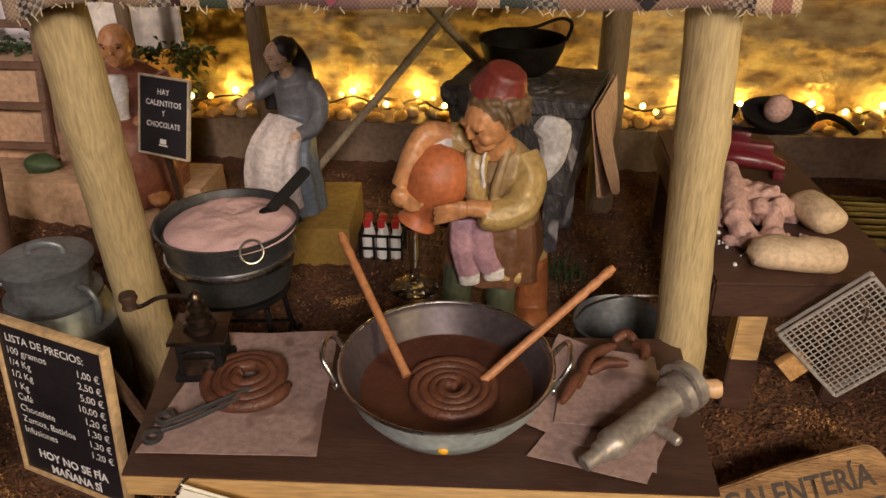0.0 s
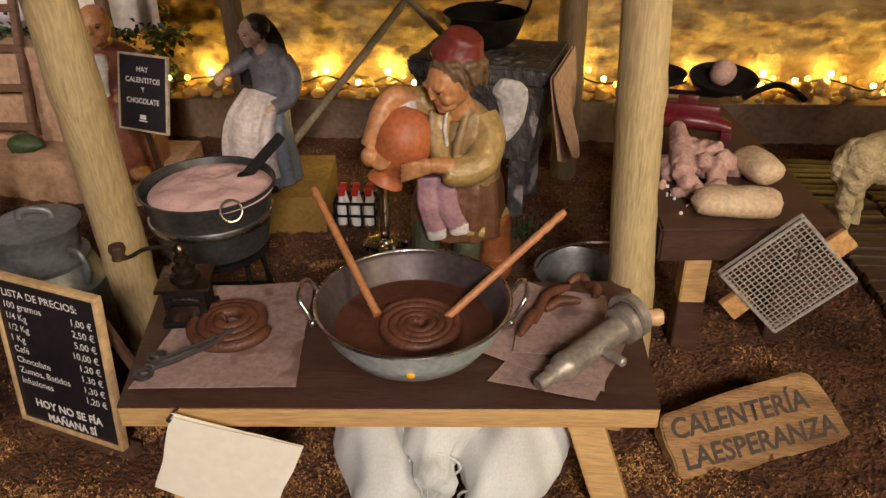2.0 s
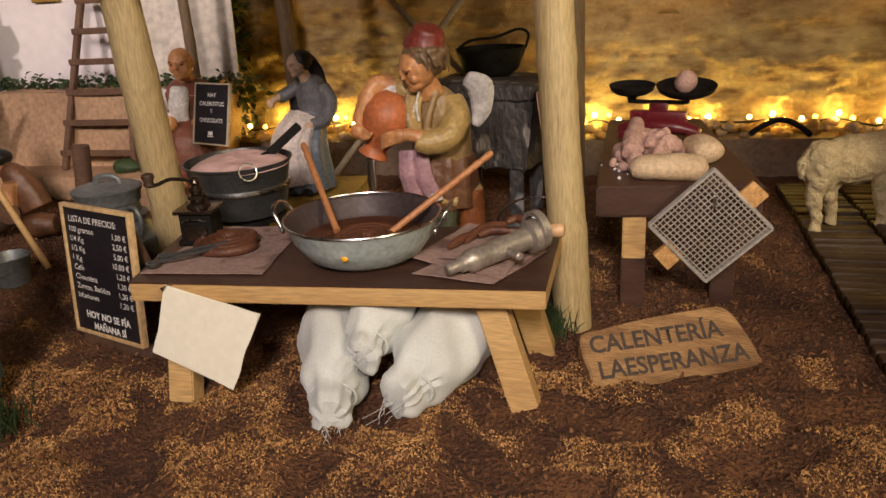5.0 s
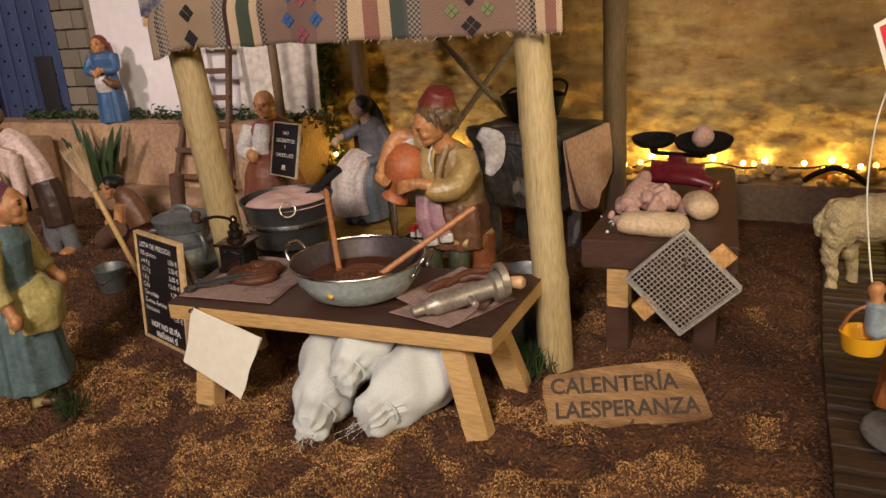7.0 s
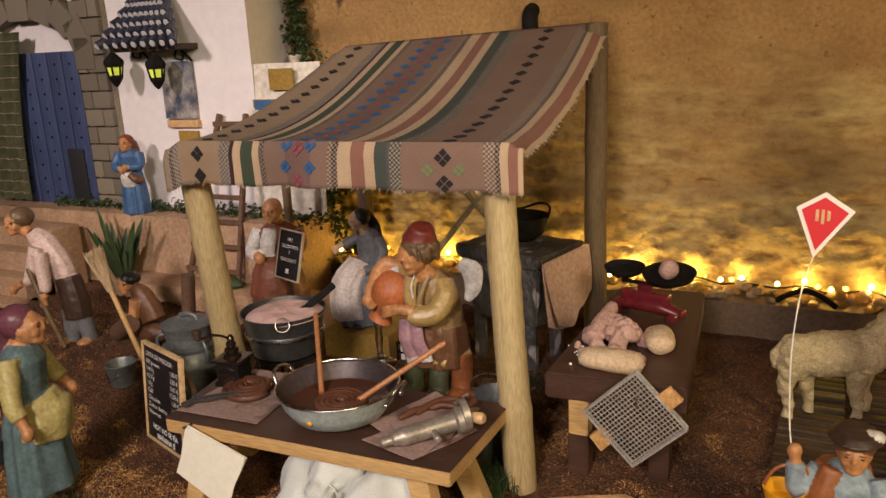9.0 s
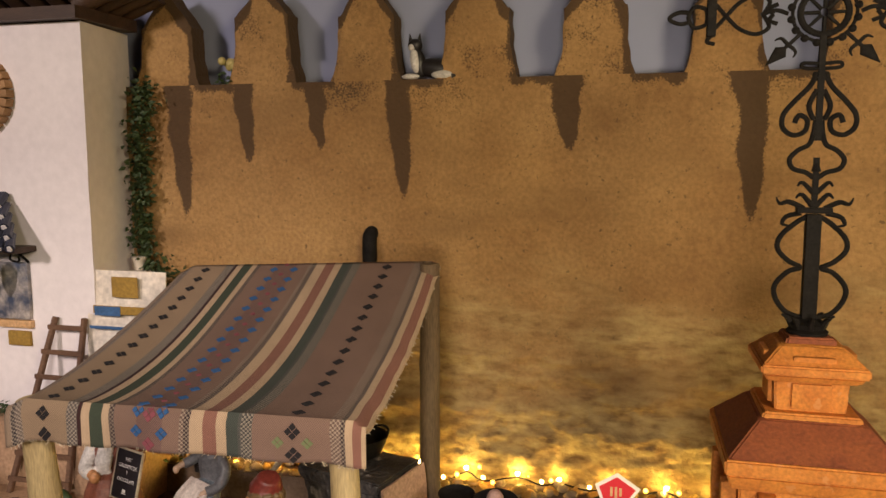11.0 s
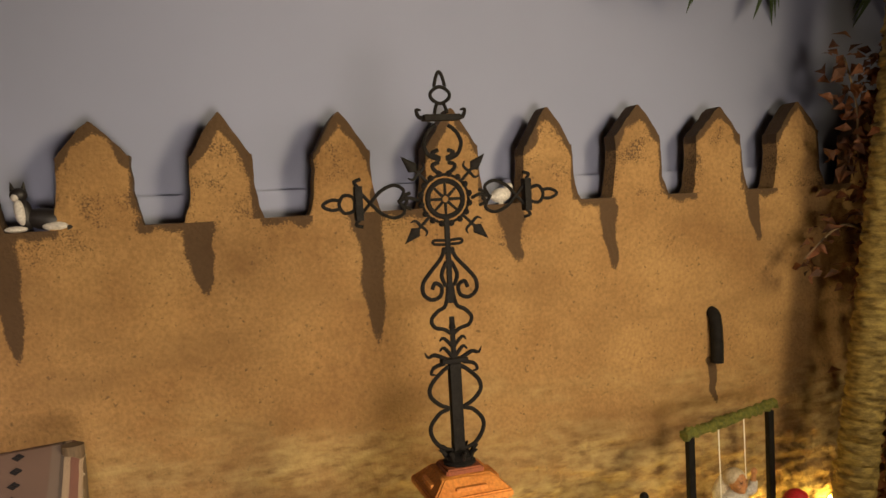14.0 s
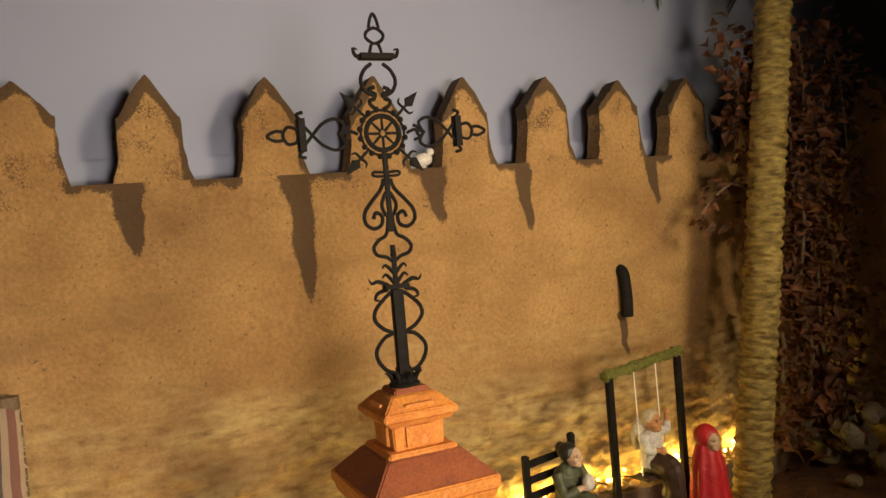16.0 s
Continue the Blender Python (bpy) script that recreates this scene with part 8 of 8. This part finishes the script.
for z0, z1, h0, h1, m, lab in ((-0.01, 0.030, 0.105, 0.102, TERRARED, "dark red plinth"), (0.030, 0.050, 0.095, 0.088, BRICKORANGE, ""), (0.050, 0.278, 0.070, 0.070, BRICKORANGE, "orange shaft"), (0.276, 0.292, 0.079, 0.084, BRICKORANGE, ""), (0.292, 0.308, 0.086, 0.086, BRICKORANGE, "projecting cornice"), (0.308, 0.342, 0.084, 0.050, TERRARED, "sloping red roof"), (0.340, 0.348, 0.048, 0.046, BRICKORANGE, ""), (0.346, 0.382, 0.034, 0.036, BRICKORANGE, "orange upper block"), (0.380, 0.388, 0.043, 0.048, BRICKORANGE, ""), (0.388, 0.398, 0.051, 0.051, BRICKORANGE, ""), (0.398, 0.416, 0.049, 0.030, BRICKORANGE, "sloping cap"), (0.414, 0.4225, 0.025, 0.023, TERRARED, "")):
    part("tier", tier(z0, z1, h0, h1), m, monument, lab)
for sx, sy in ((-1, 0), (0, -1), (1, 0), (0, 1)):
    bm = bmesh.new()
    c = Vector((MX + sx * 0.060, MY + sy * 0.060, 0.326))
    box(bm, (MX + sx * 0.035, MY + sy * 0.035, 0.3645), (0.038 if sx == 0 else 0.008, 0.038 if sy == 0 else 0.008, 0.026), bevel=0.0015)
    box(bm, (MX + sx * 0.038, MY + sy * 0.038, 0.402), (0.040 if sx == 0 else 0.014, 0.040 if sy == 0 else 0.014, 0.010), bevel=0.002)
    part("buttress", bm, BRICKORANGE, monument)
    for off in (-0.044, 0.044):
        bm = bmesh.new()
        x, y = MX + sx * 0.076 + (off if sx == 0 else 0), MY + sy * 0.076 + (off if sy == 0 else 0)
        box(bm, (x, y, 0.161), (0.018, 0.018, 0.222), bevel=0.002)
        rough_up(bm, 0.0008, 0.01)
        part("pilaster", bm, BRICKORANGE, monument)

cross = thing("iron_cross", (MX, MY, 0.408), "black wrought iron cross with scrolls and arrow tips", "cross")
CR = 0.0026


def iron(name, lines, r=CR, label=""):
    """Bars through points given as (x, z) from the shaft's axis and foot."""
    bm = bmesh.new()
    for pts in lines:
        closed = pts[0] == pts[-1] and len(pts) > 3
        p = [(MX + x, MY, z) for x, z in (pts[:-1] if closed else pts)]
        sweep(bm, curve(p, 6, closed), r, 8, closed=closed)
    return part(name, bm, BLACK, cross, label)


def mirror(lines):
    return lines + [[(-x, z) for x, z in l] for l in lines]


bm = bmesh.new()
lathe(bm, [(0.0, 0.406), (0.020, 0.406), (0.021, 0.410), (0.017, 0.413), (0.019, 0.418), (0.012, 0.424)], (MX, MY, 0), 12)
part("foot", bm, BLACK, cross)
for k in range(8):
    a = k * math.tau / 8
    bm = bmesh.new()
    sweep(bm, curve([(MX + 0.015 * math.cos(a), MY + 0.015 * math.sin(a), 0.414), (MX + 0.020 * math.cos(a), MY + 0.020 * math.sin(a), 0.424), (MX + 0.026 * math.cos(a), MY + 0.026 * math.sin(a), 0.427)], 3), [0.0035, 0.003, 0.001], 6)
    part("leaf", bm, BLACK, cross)
bm = bmesh.new()
box(bm, (MX, MY, 0.478), (0.0145, 0.0125, 0.122), bevel=0.001)
part("shaft", bm, BLACK, cross)
iron("scroll", mirror([[(0.006, 0.424), (0.022, 0.430), (0.033, 0.445), (0.034, 0.460), (0.022, 0.475), (0.010, 0.480), (0.022, 0.487), (0.033, 0.500), (0.031, 0.514), (0.018, 0.528), (0.007, 0.536)]]), 0.0028)
bm = bmesh.new()
box(bm, (MX, MY, 0.543), (0.034, 0.014, 0.006), bevel=0.001)
for s in (-1, 1):
    sweep(bm, curve([(MX + s * 0.012, MY, 0.540), (MX + s * 0.026, MY, 0.536), (MX + s * 0.030, MY, 0.528), (MX + s * 0.024, MY, 0.526)], 4), [0.003, 0.0026, 0.002, 0.001], 8)
    sweep(bm, curve([(MX + s * 0.010, MY, 0.545), (MX + s * 0.024, MY, 0.552), (MX + s * 0.033, MY, 0.550), (MX + s * 0.037, MY, 0.557)], 4), [0.003, 0.0028, 0.002, 0.0006], 8)
    sweep(bm, curve([(MX, MY, 0.545), (MX + s * 0.012, MY, 0.560), (MX + s * 0.018, MY, 0.556)], 4), [0.003, 0.0024, 0.001], 8)
    sweep(bm, curve([(MX, MY, 0.560), (MX + s * 0.012, MY, 0.573), (MX + s * 0.017, MY, 0.569)], 4), [0.003, 0.0022, 0.001], 8)
part("collar", bm, BLACK, cross, "leafy iron collar")
bm = bmesh.new()
beam(bm, (MX, MY, 0.545), (MX, MY, 0.600), 0.0055, 0.005)
beam(bm, (MX, MY, 0.618), (MX, MY, 0.730), 0.006, 0.005)
sweep(bm, [(MX, MY, 0.585), (MX, MY, 0.600)], [0.005, 0.0012], 8)
part("shaft", bm, BLACK, cross)
iron("scroll", mirror([[(0.002, 0.578), (0.010, 0.584), (0.022, 0.588), (0.026, 0.598), (0.018, 0.608), (0.008, 0.614), (0.004, 0.628), (0.003, 0.640)]]), 0.0026)
iron("scroll", mirror([[(0.004, 0.690), (0.010, 0.676), (0.024, 0.660), (0.034, 0.646), (0.034, 0.632), (0.024, 0.624), (0.013, 0.628), (0.011, 0.640), (0.019, 0.645), (0.023, 0.637)], [(0.003, 0.672), (0.010, 0.655), (0.005, 0.640)]]), 0.0027)
bm = bmesh.new()
for z, w in ((0.697, 0.034), (0.686, 0.012)):
    sweep(bm, curve([(MX - w / 2, MY, z + 0.003), (MX - w / 2, MY, z - 0.002), (MX, MY, z - 0.003), (MX + w / 2, MY, z - 0.002), (MX + w / 2, MY, z + 0.003), (MX, MY, z + 0.002)], 4, True), 0.002, 8, closed=True)
part("collar", bm, BLACK, cross)
CZ = 0.752
bm = bmesh.new()
for r, w in ((0.0225, 0.0034), (0.030, 0.0018)):
    sweep(bm, [(MX + r * math.cos(k * math.tau / 36), MY, CZ + r * math.sin(k * math.tau / 36)) for k in range(36)], w, 8, closed=True)
for k in range(8):
    a = k * math.tau / 8
    sweep(bm, [(MX + 0.004 * math.cos(a), MY, CZ + 0.004 * math.sin(a)), (MX + 0.022 * math.cos(a), MY, CZ + 0.022 * math.sin(a))], [0.0022, 0.0016], 6)
for k in range(16):
    a = (k + 0.5) * math.tau / 16
    ball(bm, (MX + 0.0315 * math.cos(a), MY, CZ + 0.0315 * math.sin(a)), 0.0042, u=8, v=6)
part("wheel", bm, BLACK, cross, "spoked iron wheel")
for a in (45, 135, 225, 315):
    d = Vector((math.cos(radians(a)), 0, math.sin(radians(a))))
    n = Vector((-d.z, 0, d.x))
    c = Vector((MX, MY, CZ))
    bm = bmesh.new()
    sweep(bm, [c + d * 0.030, c + d * 0.052], 0.002, 6)
    sweep(bm, [c + d * 0.050, c + d * 0.056, c + d * 0.076], [0.0015, 0.0075, 0.0003], 8, squash=0.5)
    for s in (-1, 1):
        sweep(bm, curve([c + d * 0.046, c + d * 0.046 + n * s * 0.010, c + d * 0.052 + n * s * 0.013], 4), [0.0022, 0.0018, 0.0006], 6)
    part("arrow_tip", bm, BLACK, cross)


def cross_arm(s):
    """One horizontal arm: scrolls, a plate and a looped end."""
    lines = [[(s * 0.034, CZ), (s * 0.046, CZ + 0.004), (s * 0.060, CZ)], [(s * 0.058, CZ), (s * 0.052, CZ + 0.013), (s * 0.064, CZ + 0.020), (s * 0.080, CZ + 0.014), (s * 0.092, CZ + 0.002), (s * 0.104, CZ - 0.012)], [(s * 0.058, CZ), (s * 0.052, CZ - 0.013), (s * 0.064, CZ - 0.020), (s * 0.080, CZ - 0.014), (s * 0.092, CZ - 0.002), (s * 0.104, CZ + 0.012)], [(s * 0.044, CZ + 0.010), (s * 0.052, CZ + 0.006), (s * 0.048, CZ)], [(s * 0.044, CZ - 0.010), (s * 0.052, CZ - 0.006), (s * 0.048, CZ)]]
    lines += [[(s * 0.113, CZ + 0.006), (s * 0.118, CZ + 0.010), (s * 0.126, CZ + 0.010), (s * 0.131, CZ), (s * 0.126, CZ - 0.010), (s * 0.118, CZ - 0.010), (s * 0.113, CZ - 0.006), (s * 0.113, CZ + 0.006)], [(s * 0.130, CZ + 0.005), (s * 0.140, CZ + 0.006), (s * 0.149, CZ + 0.002), (s * 0.149, CZ - 0.002), (s * 0.140, CZ - 0.006), (s * 0.130, CZ - 0.005)], [(s * 0.108, CZ + 0.020), (s * 0.112, CZ + 0.026), (s * 0.104, CZ + 0.029)], [(s * 0.108, CZ - 0.020), (s * 0.112, CZ - 0.026), (s * 0.104, CZ - 0.029)]]
    iron("arm", lines, 0.0022)
    b = bmesh.new()
    box(b, (MX + s * 0.108, MY, CZ), (0.009, 0.014, 0.042), bevel=0.001)
    part("end_plate", b, BLACK, cross)


cross_arm(-1)
cross_arm(1)
iron("top_scroll", mirror([[(0.003, 0.782), (0.012, 0.788), (0.014, 0.794), (0.006, 0.797)], [(0.004, 0.800), (0.018, 0.806), (0.024, 0.820), (0.018, 0.834), (0.008, 0.842)], [(0.004, 0.802), (0.014, 0.808), (0.006, 0.812)]]), 0.0026)
bm = bmesh.new()
box(bm, (MX, MY, 0.851), (0.046, 0.016, 0.0075), bevel=0.001)
for s in (-1, 1):
    sweep(bm, curve([(MX + s * 0.020, MY, 0.851), (MX + s * 0.028, MY, 0.852), (MX + s * 0.031, MY, 0.861), (MX + s * 0.025, MY, 0.860)], 3), [0.003, 0.0025, 0.001], 8)
part("end_plate", bm, BLACK, cross)
iron("top_loop", [[(-0.008, 0.856), (-0.006, 0.864), (-0.003, 0.869)], [(0.008, 0.856), (0.006, 0.864), (0.003, 0.869)], [(0.0, 0.868), (0.011, 0.874), (0.011, 0.882), (0.0, 0.888), (-0.011, 0.882), (-0.011, 0.874), (0.0, 0.868)], [(-0.007, 0.888), (-0.004, 0.900), (0.0, 0.906), (0.004, 0.900), (0.007, 0.888)]], 0.0022)

# the shaft below the wheel is a little stouter
for piece in cross.children:
    for v in piece.data.vertices:
        v.co.z = max(v.co.z, (CZ - 0.408) - 0.955 * (CZ - 0.408 - v.co.z))

# ---- palm, dry creeper and the swing corner ----
palm_a, palm_b = Vector((1.383, 0.775, -0.01)), Vector((1.585, 0.78, 1.25))
palm = thing("palm_tree", tuple(palm_a), "palm with a trunk bound in straw-coloured fibre", "palm tree")
bm = bmesh.new()
pts, rad = [], []
rng = random.Random(14)
for i in range(190):
    t = i / 189
    pts.append(palm_a.lerp(palm_b, t) + Vector((0.006 * math.sin(3 * t), 0, 0)))
    rad.append((0.036 - 0.002 * t) * (1 + 0.06 * math.sin(i * 2.1) + 0.03 * rng.uniform(-1, 1)))
sweep(bm, pts, rad, 40)
bm.normal_update()
for v in bm.verts:
    v.co += v.normal * (0.0055 * noise.noise((v.co.x * 34, v.co.y * 34, v.co.z * 110)) + 0.003 * noise.noise((v.co.x * 120, v.co.y * 120, v.co.z * 260)))
part("trunk", bm, TRUNK, palm, "trunk of rough straw-coloured fibre rings")
bm = bmesh.new()
rng = random.Random(15)
for k in range(9):
    a = k * math.tau / 9 + 0.5
    d = Vector((math.cos(a), 0.55 * math.sin(a), 0))
    tip = palm_b + Vector((0, 0, 0.02))
    rib = curve([tip, tip + d * 0.16 + Vector((0, 0, 0.08)), tip + d * 0.32 + Vector((0, 0, 0.02)), tip + d * 0.43 + Vector((0, 0, -0.12))], 8)
    sweep(bm, rib, [0.005, 0.004, 0.003, 0.001], 6)
    for i in range(3, len(rib) - 1):
        u = (rib[i + 1] - rib[i - 1]).normalized()
        n = u.cross(Vector((0, 0, 1))).normalized()
        for s in (-1, 1):
            e = rib[i] + n * s * 0.09 * (1 - 0.4 * i / len(rib)) + u * 0.05 - Vector((0, 0, 0.04))
            sweep(bm, [rib[i], rib[i].lerp(e, 0.5) + Vector((0, 0, 0.008)), e], [0.002, 0.006, 0.0005], 4, squash=0.25)
part("crown", bm, LEAF, palm, "dark green feathered fronds")
bm = bmesh.new()
rng = random.Random(16)
stems = []
for s in range(7):
    p = [Vector((1.57 + 0.036 * s + rng.uniform(-0.02, 0.02), 0.83 + rng.uniform(-0.03, 0.04), 0.1))]
    for k in range(9):
        p.append(p[-1] + Vector((rng.uniform(-0.03, 0.025), rng.uniform(-0.02, 0.02), rng.uniform(0.08, 0.12))))
    stems.append(p)
    sweep(bm, curve(p, 3), [0.006, 0.004, 0.003, 0.0015], 6)
for sx in (1.38, 1.80):
    sweep(bm, curve([(1.55, 0.84, 0.62), ((1.55 + sx) / 2, 0.84, 0.66), (sx, 0.85, 0.60)], 4), [0.004, 0.003, 0.001], 6)
creeper = solid("dry_creeper", bm, DARKPOLE, "dry creeper with rust-brown leaves beside the palm", "creeper", at=(1.65, 0.83, 0.0))
bm = bmesh.new()
for p in stems:
    for q in curve(p, 4):
        leaves(bm, q, (0.032, 0.024, 0.024), 9, 0.030, rng, droop=0.8)
for q in ((1.39, 0.85, 0.60), (1.42, 0.85, 0.63), (1.80, 0.85, 0.60), (1.82, 0.84, 0.58)):
    leaves(bm, q, (0.012, 0.01, 0.012), 8, 0.03, rng, droop=0.8)
part("foliage", bm, LEAFDRY, creeper, "rust-brown dry leaves", smooth=False)
# pale stones at the corner
bm = bmesh.new()
rng = random.Random(18)
for k in range(26):
    t = bmesh.new()
    bmesh.ops.create_icosphere(t, subdivisions=2, radius=rng.uniform(0.012, 0.028))
    rough_up(t, 0.012, 0.02, k)
    bmesh.ops.translate(t, verts=t.verts, vec=(rng.uniform(1.60, 1.82), rng.uniform(0.70, 0.88), rng.uniform(0.01, 0.16)))
    paste(bm, t)
solid("rubble", bm, STONEGREY, "heap of grey stones at the corner", "stones", kind="stuff")

# swing with a girl
swing = thing("garden_swing", (1.19, 0.83, -0.004), "dark wooden swing frame with a mossy beam", "swing")
sl, sr = Vector((1.082, 0.80, 0.0)), Vector((1.302, 0.862, 0.0))
for p, top in ((sl, 0.318), (sr, 0.318)):
    bm = bmesh.new()
    beam(bm, (p.x, p.y, -0.004), (p.x, p.y, top), 0.0125, 0.0125, 0.001)
    part("post", bm, BLACK, swing, "dark square post")
bm = bmesh.new()
a, b = sl + Vector((-0.014, -0.004, 0.322)), sr + Vector((0.014, 0.004, 0.328))
sweep(bm, [a.lerp(b, k / 40) for k in range(41)], 0.009, 16)
rough_up(bm, 0.007, 0.008)
part("beam", bm, MOSS, swing, "beam wrapped in yellow-green moss")
seat = sl.lerp(sr, 0.5)
for s in (-0.035, 0.035):
    bm = bmesh.new()
    sweep(bm, [(seat.x + s, seat.y + 0.28 * s, 0.320), (seat.x + s, seat.y + 0.28 * s - 0.004, 0.110)], 0.0012, 6)
    part("rope", bm, STRING, swing, "pale rope")
bm = bmesh.new()
box(bm, (seat.x, seat.y - 0.004, 0.108), (0.09, 0.035, 0.007), (0, 0, 15), 0.001)
part("seat", bm, DARKWOOD, swing)
spec = face(0, -0.05, 0.86, 0, 0.10) + [("b", (0, 0.0, 0.90), (0.13, 0.13, 0.11), 1), ("t", [(0, 0.1, 0.88), (-0.10, 0.12, 0.70), (-0.12, 0.1, 0.5)], [0.10, 0.12, 0.06], 1, 0.7)]
spec += [("t", [(0, 0, 0.30), (0, 0, 0.5), (0, 0, 0.68), (0, 0, 0.76)], [0.18, 0.16, 0.17, 0.06], 2, 0.8, 20, 0.03), ("t", [(0, 0.05, 0.30), (0, -0.25, 0.30), (0, -0.32, 0.10), (0, -0.30, -0.05)], [0.18, 0.17, 0.14, 0.16], 3, 0.8, 30, 0.05)]
spec += arm((-0.16, 0, 0.70), (-0.20, -0.10, 0.55), (-0.02, -0.20, 0.52), 0.055, 2, 0, 0.5) + arm((0.16, 0, 0.70), (0.26, -0.02, 0.70), (0.28, -0.04, 0.92), 0.055, 2, 0, 0.5)
statue("swing_girl_statue", (seat.x, seat.y - 0.004, 0.078), 8, 0.155, "clay girl with a straw hat sitting on the swing", spec, [SKIN, CREAMC, WHITEC, DKBROWN])
# red cloaked figure
spec = face(0, -0.07, 0.86, 0, 0.075) + [("b", (0, 0.0, 0.89), (0.12, 0.12, 0.12), 1), ("t", [(0, 0, 0.0), (0, 0, 0.3), (0, 0, 0.6), (0, 0, 0.82)], [0.23, 0.20, 0.17, 0.10], 1, 0.85, 36, 0.06)]
statue("red_cloak_statue", (1.283, 0.775, -0.004), 0, 0.200, "clay figure wrapped in a bright red cloak", spec, [SKINPALE, REDC])
# chair and seated woman
chair = thing("chair", (0.93, 0.76, -0.004), "black wooden ladder-back chair", "chair")
for x, y, z in ((0.870, 0.765, 0.222), (0.985, 0.795, 0.226), (0.878, 0.705, 0.11), (0.992, 0.735, 0.11)):
    bm = bmesh.new()
    beam(bm, (x, y, -0.004), (x, y, z), 0.011, 0.011, 0.001)
    part("leg", bm, BLACK, chair)
for z in (0.150, 0.178, 0.206):
    bm = bmesh.new()
    beam(bm, (0.870, 0.765, z), (0.985, 0.795, z), 0.012, 0.006, 0.001, side=(0, 1, 0))
    part("back_slat", bm, BLACK, chair)
bm = bmesh.new()
box(bm, (0.931, 0.750, 0.108), (0.13, 0.072, 0.010), (0, 0, 15), 0.002)
part("seat", bm, DARKWOOD, chair)
for x, y in ((0.985, 0.795),):
    bm = bmesh.new()
    ball(bm, (x, y, 0.228), 0.008)
    part("finial", bm, BLACK, chair)
spec = face(0.02, -0.08, 0.86, 0, 0.085) + [("b", (0, -0.02, 0.90), (0.11, 0.11, 0.10), 1), ("b", (0.0, 0.08, 0.93), (0.06, 0.06, 0.06), 1)]
spec += [("t", [(0, 0, 0.30), (0, 0, 0.5), (0, 0, 0.68), (0, -0.02, 0.78)], [0.17, 0.16, 0.17, 0.06], 2, 0.8, 20, 0.03), ("t", [(0, 0.02, 0.34), (0, -0.22, 0.32), (0, -0.28, 0.0), (0, -0.28, -0.25)], [0.18, 0.18, 0.17, 0.19], 2, 0.8, 30, 0.05)]
spec += arm((-0.16, 0, 0.70), (-0.20, -0.12, 0.52), (0.0, -0.24, 0.58), 0.055, 2, 0, 0.4) + arm((0.16, 0, 0.70), (0.20, -0.12, 0.52), (0.04, -0.24, 0.60), 0.055, 2, 0, 0.4) + [("b", (0.03, -0.25, 0.62), (0.07, 0.06, 0.09), 3)]
statue("seated_woman_statue", (0.945, 0.752, 0.070), 14, 0.165, "clay woman in dark green seated on the black chair", spec, [SKINPALE, BLACKC, OLIVEC, WHITEC])

# cat, dove and flower on the wall
bm = bmesh.new()
cx, cy, cz = 0.070, FACE + 0.014, TOP
ball(bm, (cx + 0.012, cy, cz + 0.018), (0.034, 0.014, 0.017), (0, 8, 0), 0)
ball(bm, (cx - 0.018, cy, cz + 0.028), (0.012, 0.012, 0.025), (0, -12, 0), 0)
ball(bm, (cx - 0.024, cy - 0.003, cz + 0.056), (0.0125, 0.011, 0.011), (0, 0, 0), 0)
for s in (-0.008, 0.006):
    sweep(bm, [(cx - 0.024 + s, cy, cz + 0.062), (cx - 0.024 + s * 1.3, cy, cz + 0.076)], [0.0045, 0.0005], 8)
ball(bm, (cx - 0.023, cy - 0.008, cz + 0.030), (0.008, 0.008, 0.020), (0, -8, 0), 1)
ball(bm, (cx - 0.028, cy - 0.010, cz + 0.052), (0.006, 0.006, 0.006), (0, 0, 0), 1)
ball(bm, (cx - 0.030, cy - 0.010, cz + 0.005), (0.016, 0.007, 0.005), (0, 0, 0), 1)
ball(bm, (cx + 0.025, cy - 0.010, cz + 0.007), (0.020, 0.007, 0.007), (0, 0, 0), 1)
sweep(bm, curve([(cx + 0.040, cy, cz + 0.012), (cx + 0.050, cy - 0.006, cz + 0.006), (cx + 0.040, cy - 0.014, cz + 0.004)], 5), 0.004, 8, mi=0)
solid("cat_statue", bm, [BLACKC, WHITEC], "black and white cat statue lying on the wall", "figurine", at=(cx, cy, cz))
bm = bmesh.new()
dx, dy = 0.820, FACE + 0.014
ball(bm, (dx, dy, TOP + 0.016), (0.020, 0.011, 0.013), (0, -10, 0))
ball(bm, (dx + 0.016, dy, TOP + 0.030), (0.008, 0.007, 0.008))
ball(bm, (dx - 0.020, dy, TOP + 0.014), (0.014, 0.007, 0.004), (0, 15, 0))
lathe(bm, [(0.006, 0.0), (0.004, 0.006)], (dx, dy, TOP), 8)
solid("dove_statue", bm, WHITEC, "white dove statue perched on the wall", "figurine", at=(dx, dy, TOP))
bm = bmesh.new()
rng = random.Random(44)
for k in range(9):
    ball(bm, (-0.292 + rng.gauss(0, 0.008), FACE + 0.012 + rng.gauss(0, 0.004), TOP + 0.034 + rng.gauss(0, 0.007)), 0.0075, u=10, v=6)
flowers = solid("yellow_flowers", bm, YELC, "small bunch of yellow flowers on the wall", "flowers", at=(-0.292, FACE + 0.012, TOP))
bm = bmesh.new()
leaves(bm, (-0.29, FACE + 0.012, TOP + 0.010), (0.014, 0.006, 0.006), 40, 0.012, rng)
sweep(bm, [(-0.292, FACE + 0.012, TOP), (-0.292, FACE + 0.012, TOP + 0.034)], 0.002, 6)
part("leaves", bm, LEAF, flowers, "green leaves", smooth=False)
